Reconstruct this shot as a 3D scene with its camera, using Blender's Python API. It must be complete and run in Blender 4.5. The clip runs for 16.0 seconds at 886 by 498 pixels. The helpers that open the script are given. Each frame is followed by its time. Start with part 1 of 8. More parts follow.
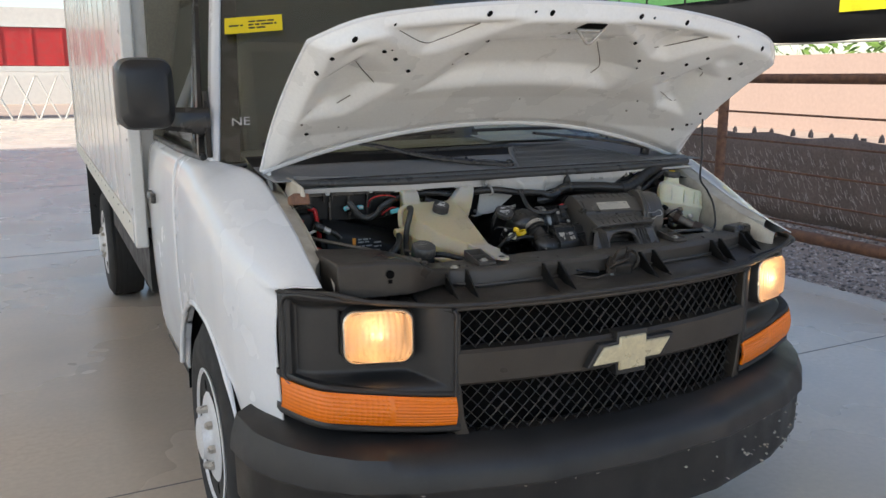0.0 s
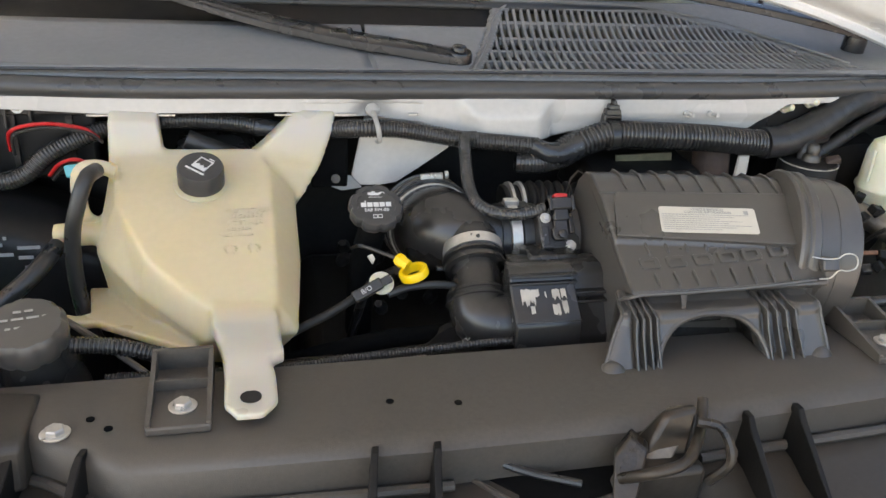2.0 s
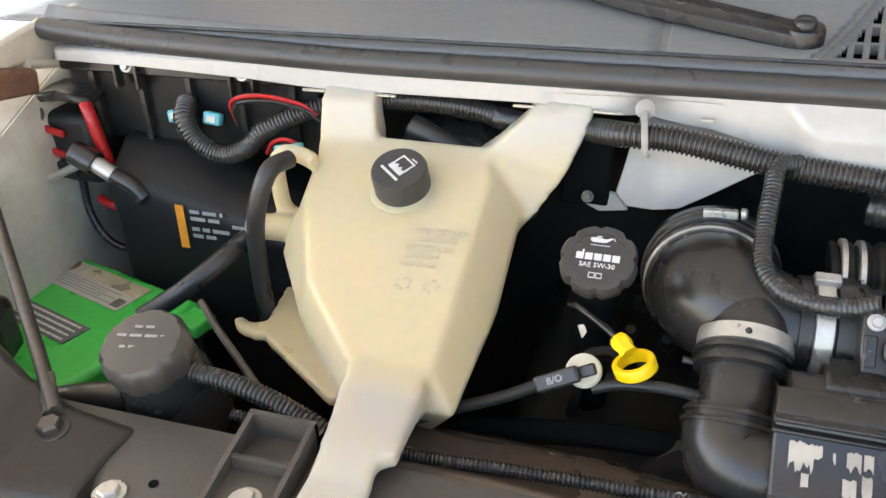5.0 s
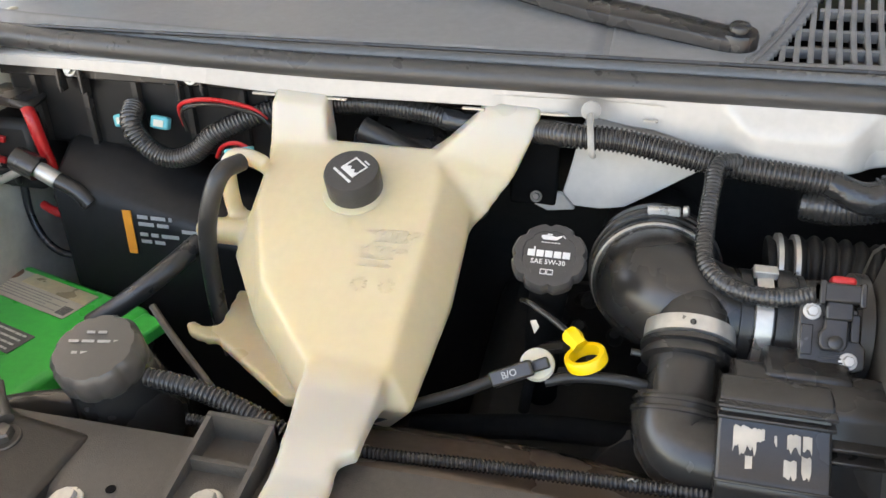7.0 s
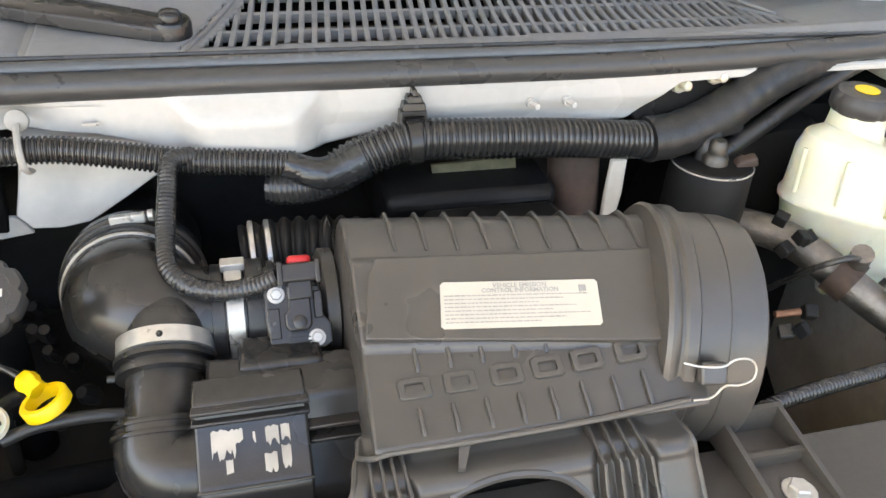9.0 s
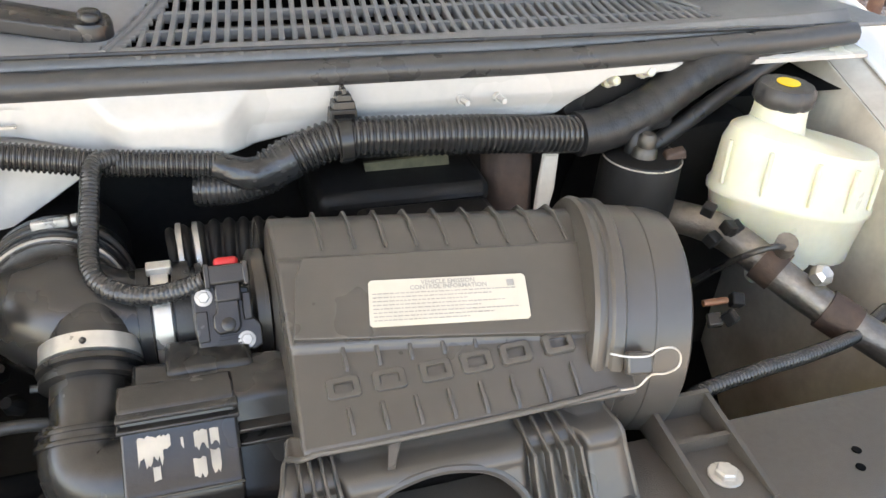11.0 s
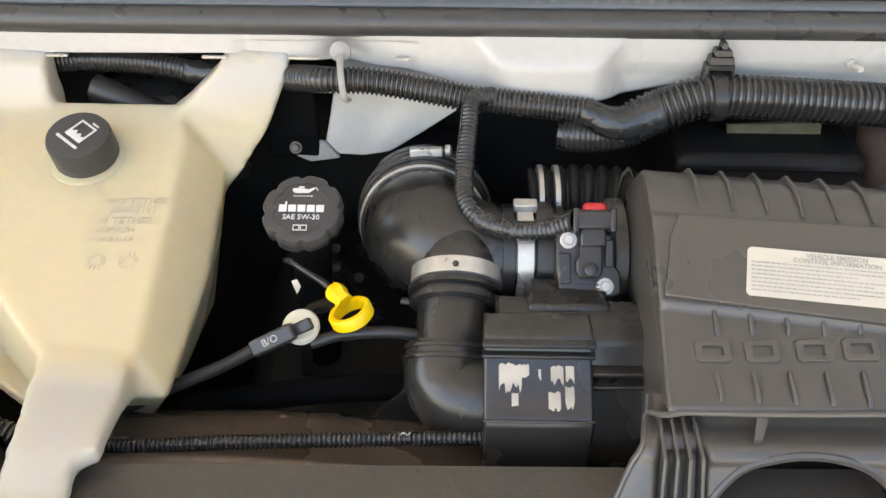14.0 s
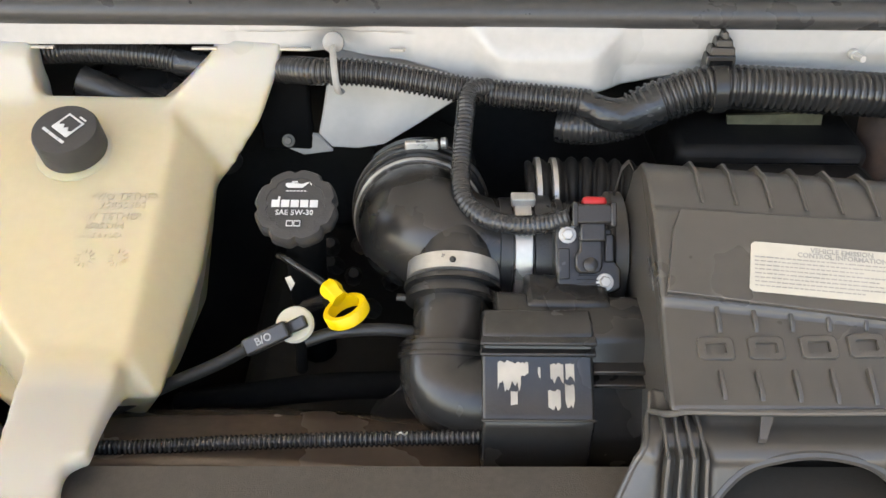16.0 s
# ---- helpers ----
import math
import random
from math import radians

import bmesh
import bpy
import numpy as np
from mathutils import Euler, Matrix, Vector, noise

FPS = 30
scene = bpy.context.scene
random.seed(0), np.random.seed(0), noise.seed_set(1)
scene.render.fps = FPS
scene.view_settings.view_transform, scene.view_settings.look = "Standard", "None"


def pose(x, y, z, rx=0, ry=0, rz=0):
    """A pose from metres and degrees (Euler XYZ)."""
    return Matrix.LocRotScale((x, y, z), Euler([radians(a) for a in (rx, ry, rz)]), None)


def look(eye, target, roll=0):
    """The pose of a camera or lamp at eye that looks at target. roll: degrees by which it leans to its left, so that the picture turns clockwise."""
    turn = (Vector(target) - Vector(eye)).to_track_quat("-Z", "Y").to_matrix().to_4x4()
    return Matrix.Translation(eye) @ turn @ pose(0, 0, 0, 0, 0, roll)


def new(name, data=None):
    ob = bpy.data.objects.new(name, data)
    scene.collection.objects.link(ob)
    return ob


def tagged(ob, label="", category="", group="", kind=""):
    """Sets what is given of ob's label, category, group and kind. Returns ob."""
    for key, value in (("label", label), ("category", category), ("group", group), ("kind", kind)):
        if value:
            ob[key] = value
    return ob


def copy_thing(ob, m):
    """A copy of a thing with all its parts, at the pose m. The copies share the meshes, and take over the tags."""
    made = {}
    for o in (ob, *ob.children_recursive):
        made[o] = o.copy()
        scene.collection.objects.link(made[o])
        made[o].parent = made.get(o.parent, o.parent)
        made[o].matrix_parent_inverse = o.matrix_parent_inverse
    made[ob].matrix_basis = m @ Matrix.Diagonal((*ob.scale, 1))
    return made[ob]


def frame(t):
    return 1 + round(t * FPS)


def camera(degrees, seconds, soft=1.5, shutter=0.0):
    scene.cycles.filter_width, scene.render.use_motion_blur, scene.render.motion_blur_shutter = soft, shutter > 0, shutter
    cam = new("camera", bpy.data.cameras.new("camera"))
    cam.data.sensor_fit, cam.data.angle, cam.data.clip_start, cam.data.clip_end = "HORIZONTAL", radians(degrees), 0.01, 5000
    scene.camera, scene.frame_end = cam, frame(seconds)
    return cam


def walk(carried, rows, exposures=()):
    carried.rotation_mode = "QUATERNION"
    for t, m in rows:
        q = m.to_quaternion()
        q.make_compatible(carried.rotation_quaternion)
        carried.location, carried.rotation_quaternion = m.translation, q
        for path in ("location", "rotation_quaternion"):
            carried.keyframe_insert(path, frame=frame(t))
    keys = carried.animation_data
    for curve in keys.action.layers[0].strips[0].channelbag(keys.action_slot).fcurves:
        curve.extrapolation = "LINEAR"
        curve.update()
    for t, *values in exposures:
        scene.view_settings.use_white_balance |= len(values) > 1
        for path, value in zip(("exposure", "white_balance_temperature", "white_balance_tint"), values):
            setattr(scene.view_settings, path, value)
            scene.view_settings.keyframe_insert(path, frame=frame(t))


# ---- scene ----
cam = camera(57.0, 16.0)
METRES, EYE, TILT, LEAN, TURN = 2.5, 1.57, -12.0, 0.0, -26.3
ROWS = [
    (0.0, 0.0, 0.0, 0.0, 0.0, 0.0, -0.0),
    (0.5, 0.0308, 0.1851, 0.0252, 0.27, -2.48, -0.83),
    (1.0, 0.0933, 0.356, 0.0568, 2.19, -5.21, -2.26),
    (1.5, 0.1479, 0.5175, 0.0849, 6.0, -8.57, -4.34),
    (2.0, 0.1755, 0.6729, 0.106, 12.8, -12.32, -5.94),
    (2.5, 0.2172, 0.7775, 0.1209, 19.42, -15.54, -6.46),
    (3.0, 0.2259, 0.8155, 0.1294, 23.81, -18.3, -6.29),
    (3.5, 0.216, 0.82, 0.1292, 28.13, -19.99, -5.9),
    (4.0, 0.2103, 0.8196, 0.1297, 32.88, -20.65, -5.87),
    (4.5, 0.2006, 0.8121, 0.1306, 37.96, -20.95, -6.0),
    (4.7, 0.197, 0.809, 0.1307, 40.5, -21.0, -6.15),
    (5.75, 0.19, 0.798, 0.13, 48.0, -20.7, -7.0),
    (6.8, 0.1925, 0.797, 0.13, 42.35, -20.3, -7.05),
    (7.0, 0.1937, 0.7987, 0.13, 39.83, -20.09, -7.0),
    (7.5, 0.1985, 0.8083, 0.1303, 33.08, -19.51, -6.82),
    (8.0, 0.2069, 0.818, 0.1317, 25.39, -18.77, -6.3),
    (8.5, 0.2161, 0.8266, 0.132, 17.74, -18.1, -5.52),
    (9.0, 0.227, 0.832, 0.1323, 10.73, -17.49, -4.7),
    (9.2, 0.231, 0.8335, 0.1323, 8.35, -17.3, -4.45),
    (10.25, 0.24, 0.836, 0.1325, 3.0, -16.8, -4.0),
    (11.3, 0.229, 0.8305, 0.1325, 10.85, -17.9, -4.6),
    (11.5, 0.2255, 0.8283, 0.1321, 13.55, -18.4, -4.8),
    (12.0, 0.2165, 0.8242, 0.1293, 18.81, -19.57, -5.33),
    (12.5, 0.2103, 0.8215, 0.128, 22.93, -20.62, -5.6),
    (13.0, 0.2079, 0.8217, 0.1284, 25.44, -21.3, -5.71),
    (13.5, 0.2059, 0.8239, 0.1275, 26.53, -21.7, -5.76),
    (14.0, 0.2052, 0.8237, 0.1275, 26.8, -21.98, -5.77),
    (14.5, 0.2042, 0.8263, 0.1271, 26.64, -22.32, -5.78),
    (15.0, 0.2033, 0.8279, 0.128, 26.46, -22.36, -5.77),
    (15.5, 0.2021, 0.8285, 0.1273, 26.24, -22.6, -5.77),
    (16.0, 0.2021, 0.8277, 0.1272, 26.25, -22.66, -5.7),
]
walk(cam, [(t, pose(-1.40, -1.70, EYE, TILT, LEAN, TURN) @ pose(METRES * x, METRES * y, METRES * z, 90 + pitch, roll, yaw)) for t, x, y, z, yaw, pitch, roll in ROWS],
     [(0.0, 0.63, 6750, 10), (0.6, 0.86, 6750, 10), (1.2, 1.2, 7050, 11), (1.8, 1.82, 7300, 12), (2.5, 2.2, 7450, 12), (3.2, 2.34, 7450, 12), (8.0, 2.34, 7450, 12), (9.0, 2.58, 7600, 12), (11.5, 2.6, 7650, 12), (12.3, 2.52, 7650, 12), (13.5, 2.36, 7700, 12), (16.0, 2.32, 7700, 12)])
# ---------------------------------------------------------------- light
world = bpy.data.worlds.new("sky")
world.use_nodes = True
scene.world = world
wn = world.node_tree
sky = wn.nodes.new("ShaderNodeTexSky")
sky.sky_type, sky.sun_disc = "NISHITA", False
SUN_EL, SUN_AZ = radians(50), radians(248)
sky.sun_elevation, sky.sun_rotation = SUN_EL, SUN_AZ
wn.links.new(sky.outputs[0], wn.nodes["Background"].inputs[0])
wn.nodes["Background"].inputs[1].default_value = 0.15
sun_data = bpy.data.lights.new("sun", "SUN")
sun_data.energy, sun_data.angle, sun_data.color = 3.8, radians(0.6), (1.0, 0.94, 0.84)
sun = new("sun", sun_data)
sun_way = Vector((math.sin(SUN_AZ) * math.cos(SUN_EL), math.cos(SUN_AZ) * math.cos(SUN_EL), math.sin(SUN_EL)))
sun.matrix_world = look(sun_way * 30, (0, 0, 0))


# ---------------------------------------------------------------- materials
def mat(name, color, rough=0.5, metal=0.0, vary=0.25, scale=8.0, fine=120.0, bump=0.0, bump_scale=300.0, coat=0.0, rough_vary=0.12,
        second=None, second_amount=0.0, second_scale=5.0, subsurface=0.0, spec=0.5):
    """A principled material with large and fine variation, optional stains and fine relief."""
    m = bpy.data.materials.new(name)
    m.use_nodes = True
    nt = m.node_tree
    b = nt.nodes["Principled BSDF"]
    co = nt.nodes.new("ShaderNodeTexCoord")

    def noise_tex(s, detail=4.0):
        n = nt.nodes.new("ShaderNodeTexNoise")
        n.inputs["Scale"].default_value, n.inputs["Detail"].default_value = s, detail
        nt.links.new(co.outputs["Object"], n.inputs["Vector"])
        return n

    big, small = noise_tex(scale), noise_tex(fine, 2.0)
    mixed = nt.nodes.new("ShaderNodeMath")
    mixed.operation = "MULTIPLY_ADD"
    nt.links.new(small.outputs["Fac"], mixed.inputs[0])
    mixed.inputs[1].default_value = 0.5
    half = nt.nodes.new("ShaderNodeMath")
    half.operation = "MULTIPLY"
    nt.links.new(big.outputs["Fac"], half.inputs[0])
    half.inputs[1].default_value = 0.5
    nt.links.new(half.outputs[0], mixed.inputs[2])
    ramp = nt.nodes.new("ShaderNodeMapRange")
    ramp.inputs["From Min"].default_value, ramp.inputs["From Max"].default_value = 0.3, 0.7
    ramp.inputs["To Min"].default_value, ramp.inputs["To Max"].default_value = 1 - vary, 1 + vary
    nt.links.new(mixed.outputs[0], ramp.inputs["Value"])
    tint = nt.nodes.new("ShaderNodeMix")
    tint.data_type, tint.blend_type = "RGBA", "MULTIPLY"
    tint.inputs["Factor"].default_value = 1.0
    tint.inputs["A"].default_value = (*color, 1)
    nt.links.new(ramp.outputs[0], tint.inputs["B"])
    out = tint.outputs["Result"]
    if second:
        spots = noise_tex(second_scale, 6.0)
        cut = nt.nodes.new("ShaderNodeMapRange")
        cut.inputs["From Min"].default_value, cut.inputs["From Max"].default_value = 0.5 - second_amount * 0.3, 0.86 - second_amount * 0.2
        nt.links.new(spots.outputs["Fac"], cut.inputs["Value"])
        mix = nt.nodes.new("ShaderNodeMix")
        mix.data_type = "RGBA"
        nt.links.new(cut.outputs[0], mix.inputs["Factor"])
        nt.links.new(out, mix.inputs["A"])
        mix.inputs["B"].default_value = (*second, 1)
        out = mix.outputs["Result"]
    nt.links.new(out, b.inputs["Base Color"])
    rr = nt.nodes.new("ShaderNodeMapRange")
    rr.inputs["From Min"].default_value, rr.inputs["From Max"].default_value = 0.3, 0.7
    rr.inputs["To Min"].default_value, rr.inputs["To Max"].default_value = max(0.02, rough - rough_vary), min(1, rough + rough_vary)
    nt.links.new(big.outputs["Fac"], rr.inputs["Value"])
    nt.links.new(rr.outputs[0], b.inputs["Roughness"])
    b.inputs["Metallic"].default_value = metal
    b.inputs["Specular IOR Level"].default_value = spec
    if coat:
        b.inputs["Coat Weight"].default_value, b.inputs["Coat Roughness"].default_value = coat, 0.06
    if subsurface:
        b.inputs["Subsurface Weight"].default_value = subsurface
        b.inputs["Subsurface Radius"].default_value = (0.028, 0.017, 0.006)
        b.inputs["Subsurface Scale"].default_value = 1.0
    if bump:
        g = noise_tex(bump_scale, 3.0)
        bp = nt.nodes.new("ShaderNodeBump")
        bp.inputs["Strength"].default_value, bp.inputs["Distance"].default_value = bump, 0.002
        nt.links.new(g.outputs["Fac"], bp.inputs["Height"])
        nt.links.new(bp.outputs[0], b.inputs["Normal"])
    return m


def glow(name, color, strength):
    m = bpy.data.materials.new(name)
    m.use_nodes = True
    b = m.node_tree.nodes["Principled BSDF"]
    b.inputs["Base Color"].default_value = (*color, 1)
    b.inputs["Emission Color"].default_value = (*color, 1)
    b.inputs["Emission Strength"].default_value = strength
    return m


def glass(name, color, rough=0.0):
    m = bpy.data.materials.new(name)
    m.use_nodes = True
    b = m.node_tree.nodes["Principled BSDF"]
    b.inputs["Base Color"].default_value = (*color, 1)
    b.inputs["Transmission Weight"].default_value, b.inputs["Roughness"].default_value, b.inputs["IOR"].default_value = 1.0, rough, 1.45
    return m


WHITE = mat("white_paint", (0.78, 0.795, 0.81), 0.25, vary=0.03, scale=3, coat=0.6, rough_vary=0.05)
WHITE_IN = mat("white_underside_paint", (0.84, 0.85, 0.84), 0.3, vary=0.05, scale=5, coat=0.3)
# the body's white, dimmed in its colour so the raised exposure doesn't clip it
WHITE_COWL_DIM = mat("white_cowl_paint_dimmed", (0.47, 0.455, 0.425), 0.22, vary=0.06, scale=9)
PANEL = mat("white_box_panel", (0.74, 0.74, 0.72), 0.22, vary=0.05, scale=2.5, second=(0.62, 0.6, 0.55), second_amount=0.1, second_scale=3, rough_vary=0.08)
GREY_PLASTIC = mat("grey_textured_plastic", (0.072, 0.063, 0.053), 0.40, vary=0.2, scale=7, fine=260, bump=0.25, bump_scale=900, second=(0.08, 0.07, 0.06), second_amount=0.3, second_scale=6, spec=0.4)
HEADER = mat("dark_front_plastic", (0.040, 0.0335, 0.027), 0.38, vary=0.2, scale=7, fine=260, bump=0.15, bump_scale=900, second=(0.06, 0.051, 0.041), second_amount=0.25, second_scale=6, spec=0.4)
SHROUD = mat("brown_black_shroud", (0.115, 0.089, 0.069), 0.22, vary=0.15, scale=7)
BUMPER = mat("worn_black_bumper", (0.017, 0.017, 0.017), 0.42, vary=0.2, scale=6, bump=0.15, bump_scale=700, second=(0.04, 0.038, 0.036), second_amount=0.3, second_scale=4)
BLACK = mat("black_plastic", (0.026, 0.0243, 0.0225), 0.26, vary=0.12, scale=14, bump=0.05, bump_scale=600, rough_vary=0.05, spec=0.52)
BLACK_SOFT = mat("black_rubber", (0.022, 0.0215, 0.021), 0.36, vary=0.12, scale=30, bump=0.12, bump_scale=500)
HOSE = mat("black_loom", (0.032, 0.0305, 0.029), 0.2, vary=0.2, scale=25, rough_vary=0.06, spec=0.65)
TAPE = mat("black_tape", (0.024, 0.024, 0.024), 0.2, vary=0.25, scale=30, bump=1.0, bump_scale=85, spec=0.6)
WRAP = mat("smooth_cloth_tape", (0.021, 0.0205, 0.020), 0.42, vary=0.2, scale=25, bump=0.25, bump_scale=300)
SEAL = mat("weathered_seal_rubber", (0.05, 0.049, 0.048), 0.34, vary=0.12, scale=30, bump=0.1, bump_scale=500)
COWLING = mat("cowl_plastic", (0.205, 0.207, 0.213), 0.42, vary=0.1, scale=7, bump=0.12, bump_scale=900, spec=0.25)
VENT = mat("cowl_vent_plastic", (0.18, 0.18, 0.182), 0.45, vary=0.12, scale=9, bump=0.15, bump_scale=900, spec=0.25)
WIPER = mat("satin_wiper_black", (0.016, 0.016, 0.018), 0.28, vary=0.15, scale=20)
DARK = mat("dull_black_metal", (0.014, 0.0135, 0.013), 0.5, vary=0.4, scale=10, second=(0.026, 0.023, 0.019), second_amount=0.25, second_scale=18, spec=0.3)
MATT_BLACK = mat("matt_black_rubber", (0.009, 0.0085, 0.008), 0.6, vary=0.3, scale=16, bump=0.1, bump_scale=400, spec=0.25)
AIRBOX = mat("airbox_plastic", (0.064, 0.0585, 0.052), 0.30, rough_vary=0.05, vary=0.06, scale=8, bump=0.07, bump_scale=1200, spec=0.62)
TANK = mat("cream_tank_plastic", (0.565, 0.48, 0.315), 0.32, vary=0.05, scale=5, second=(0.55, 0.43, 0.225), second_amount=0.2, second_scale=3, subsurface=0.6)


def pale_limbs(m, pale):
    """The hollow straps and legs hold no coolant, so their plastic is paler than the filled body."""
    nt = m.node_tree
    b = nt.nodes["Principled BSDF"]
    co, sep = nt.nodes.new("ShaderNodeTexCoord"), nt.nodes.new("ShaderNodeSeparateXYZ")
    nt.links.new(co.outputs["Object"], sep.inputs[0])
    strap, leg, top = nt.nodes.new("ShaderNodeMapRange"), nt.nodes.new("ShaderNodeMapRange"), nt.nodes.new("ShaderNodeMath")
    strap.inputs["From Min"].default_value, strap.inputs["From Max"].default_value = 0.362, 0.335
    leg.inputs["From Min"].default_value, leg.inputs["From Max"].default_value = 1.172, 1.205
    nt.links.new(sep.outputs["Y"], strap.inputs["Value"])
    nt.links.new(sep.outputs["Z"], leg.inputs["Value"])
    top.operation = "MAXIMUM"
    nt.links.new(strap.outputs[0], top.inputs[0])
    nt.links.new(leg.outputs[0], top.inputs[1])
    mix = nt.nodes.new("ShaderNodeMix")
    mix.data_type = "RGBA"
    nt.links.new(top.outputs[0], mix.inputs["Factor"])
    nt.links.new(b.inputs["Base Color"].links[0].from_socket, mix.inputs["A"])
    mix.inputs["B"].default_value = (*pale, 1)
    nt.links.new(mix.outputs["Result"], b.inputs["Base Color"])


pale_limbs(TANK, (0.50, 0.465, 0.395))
TANK_PALE = mat("pale_tank_plastic", (0.65, 0.595, 0.48), 0.4, vary=0.05, scale=9, second=(0.58, 0.51, 0.36), second_amount=0.15, second_scale=12, subsurface=0.3)
RESERVOIR = mat("milky_reservoir_plastic", (0.68, 0.665, 0.53), 0.35, vary=0.06, scale=12, second=(0.62, 0.58, 0.38), second_amount=0.3, second_scale=12, subsurface=0.35)
CAP = mat("cap_plastic", (0.04, 0.039, 0.039), 0.42, vary=0.15, scale=40, bump=0.2, bump_scale=900)
STEEL = mat("zinc_steel", (0.50, 0.48, 0.44), 0.36, metal=0.65, vary=0.15, scale=60)
DULL_STEEL = mat("dull_bracket_steel", (0.11, 0.1, 0.088), 0.5, metal=0.8, vary=0.25, scale=30)
ALU = mat("cast_aluminium", (0.2, 0.18, 0.155), 0.45, metal=0.8, vary=0.3, scale=40, bump=0.3, bump_scale=400)
PRIMER = mat("cream_inner_panel", (0.58, 0.54, 0.45), 0.5, vary=0.1, scale=6, second=(0.3, 0.24, 0.18), second_amount=0.25, second_scale=10)
RUST = mat("rusty_pipe", (0.17, 0.085, 0.055), 0.75, vary=0.35, scale=12, second=(0.3, 0.15, 0.08), second_amount=0.3, second_scale=20, bump=0.3, bump_scale=200)
RUST_DARK = mat("dark_rusted_steel", (0.07, 0.042, 0.028), 0.7, vary=0.35, scale=14, second=(0.04, 0.026, 0.02), second_amount=0.3, second_scale=25, bump=0.3, bump_scale=200)
COPPER = mat("corroded_copper", (0.22, 0.1, 0.055), 0.5, metal=0.5, vary=0.4, scale=60)
YELLOW = mat("yellow_plastic", (0.85, 0.56, 0.01), 0.35, vary=0.06, scale=30)
RED = mat("red_plastic", (0.42, 0.014, 0.016), 0.35, vary=0.12, scale=30)
TEAL = mat("teal_plastic", (0.1, 0.42, 0.48), 0.4, vary=0.1, scale=30)
GREEN = mat("green_battery_plastic", (0.045, 0.52, 0.085), 0.32, vary=0.1, scale=14)
PAPER = mat("label_paper", (0.5, 0.465, 0.39), 0.45, vary=0.05, scale=20)
PRINT = mat("grey_print", (0.12, 0.12, 0.12), 0.6, vary=0.2, scale=50)
PRINT_PALE = mat("faded_white_print", (0.3, 0.3, 0.3), 0.6, vary=0.1, scale=50)
FAINT = mat("faint_label_print", (0.3, 0.29, 0.27), 0.6, vary=0.2, scale=50)
GREASY = mat("greasy_latch_metal", (0.06, 0.05, 0.04), 0.35, metal=0.6, vary=0.4, scale=25, bump=0.4, bump_scale=120, second=(0.02, 0.018, 0.015), second_amount=0.4, second_scale=30)
CLIP_GREY = mat("grey_clip_plastic", (0.3, 0.29, 0.27), 0.5, vary=0.1, scale=30)
LETTER = mat("white_print", (0.6, 0.6, 0.59), 0.5, vary=0.08, scale=50)
ORANGE = mat("orange_label", (0.75, 0.28, 0.03), 0.5, vary=0.1, scale=40)
PEEL = mat("peeled_paper", (0.5, 0.455, 0.385), 0.8, vary=0.15, scale=50, second=(0.25, 0.23, 0.2), second_amount=0.3, second_scale=60)
AMBER = mat("amber_lens", (0.85, 0.19, 0.002), 0.16, vary=0.06, scale=6, coat=0.35, spec=0.4)
GOLD_DULL = mat("dull_yellow_zinc", (0.2, 0.185, 0.11), 0.5, metal=0.3, vary=0.3, scale=40)
GOLD = mat("gold_emblem", (0.62, 0.55, 0.36), 0.35, metal=0.35, vary=0.15, scale=30, second=(0.5, 0.44, 0.3), second_amount=0.25, second_scale=25)
TYRE = mat("tyre_rubber", (0.022, 0.022, 0.022), 0.75, vary=0.25, scale=14, bump=0.3, bump_scale=200)
RIM = mat("silver_wheel", (0.72, 0.72, 0.72), 0.4, metal=0.15, vary=0.12, scale=12)
LENS = mat("headlamp_reflector", (0.78, 0.69, 0.55), 0.22, metal=0.7, vary=0.15, scale=20, bump=0.5, bump_scale=90)
BULB = glow("headlamp_glow", (1.0, 0.66, 0.34), 0.7)
TINT = glass("windscreen_glass", (0.86, 0.9, 0.86))
DASH = mat("beige_dashboard", (0.42, 0.39, 0.27), 0.6, vary=0.1, scale=6)
SHEET = mat("printed_sheet_paper", (0.74, 0.72, 0.62), 0.6, vary=0.05, scale=14)
INTERIOR = mat("cab_interior", (0.16, 0.15, 0.115), 0.7, vary=0.2, scale=6)
CONCRETE = mat("concrete", (0.64, 0.55, 0.445), 0.27, vary=0.1, scale=0.7, fine=35, bump=0.06, bump_scale=60, second=(0.50, 0.455, 0.39), second_amount=0.3, second_scale=1.1, rough_vary=0.08, spec=0.6)
JOINT = mat("concrete_joint", (0.2, 0.19, 0.18), 0.9)
DIRT = mat("pale_dirt", (0.40, 0.31, 0.25), 0.9, vary=0.18, scale=0.4, fine=9, bump=0.4, bump_scale=12)
PINK = mat("tan_rendered_wall", (0.46, 0.335, 0.275), 0.9, vary=0.08, scale=0.5, fine=9)
GRAVEL = mat("gravel_stone", (0.42, 0.36, 0.32), 0.9, vary=0.4, scale=7, fine=60)


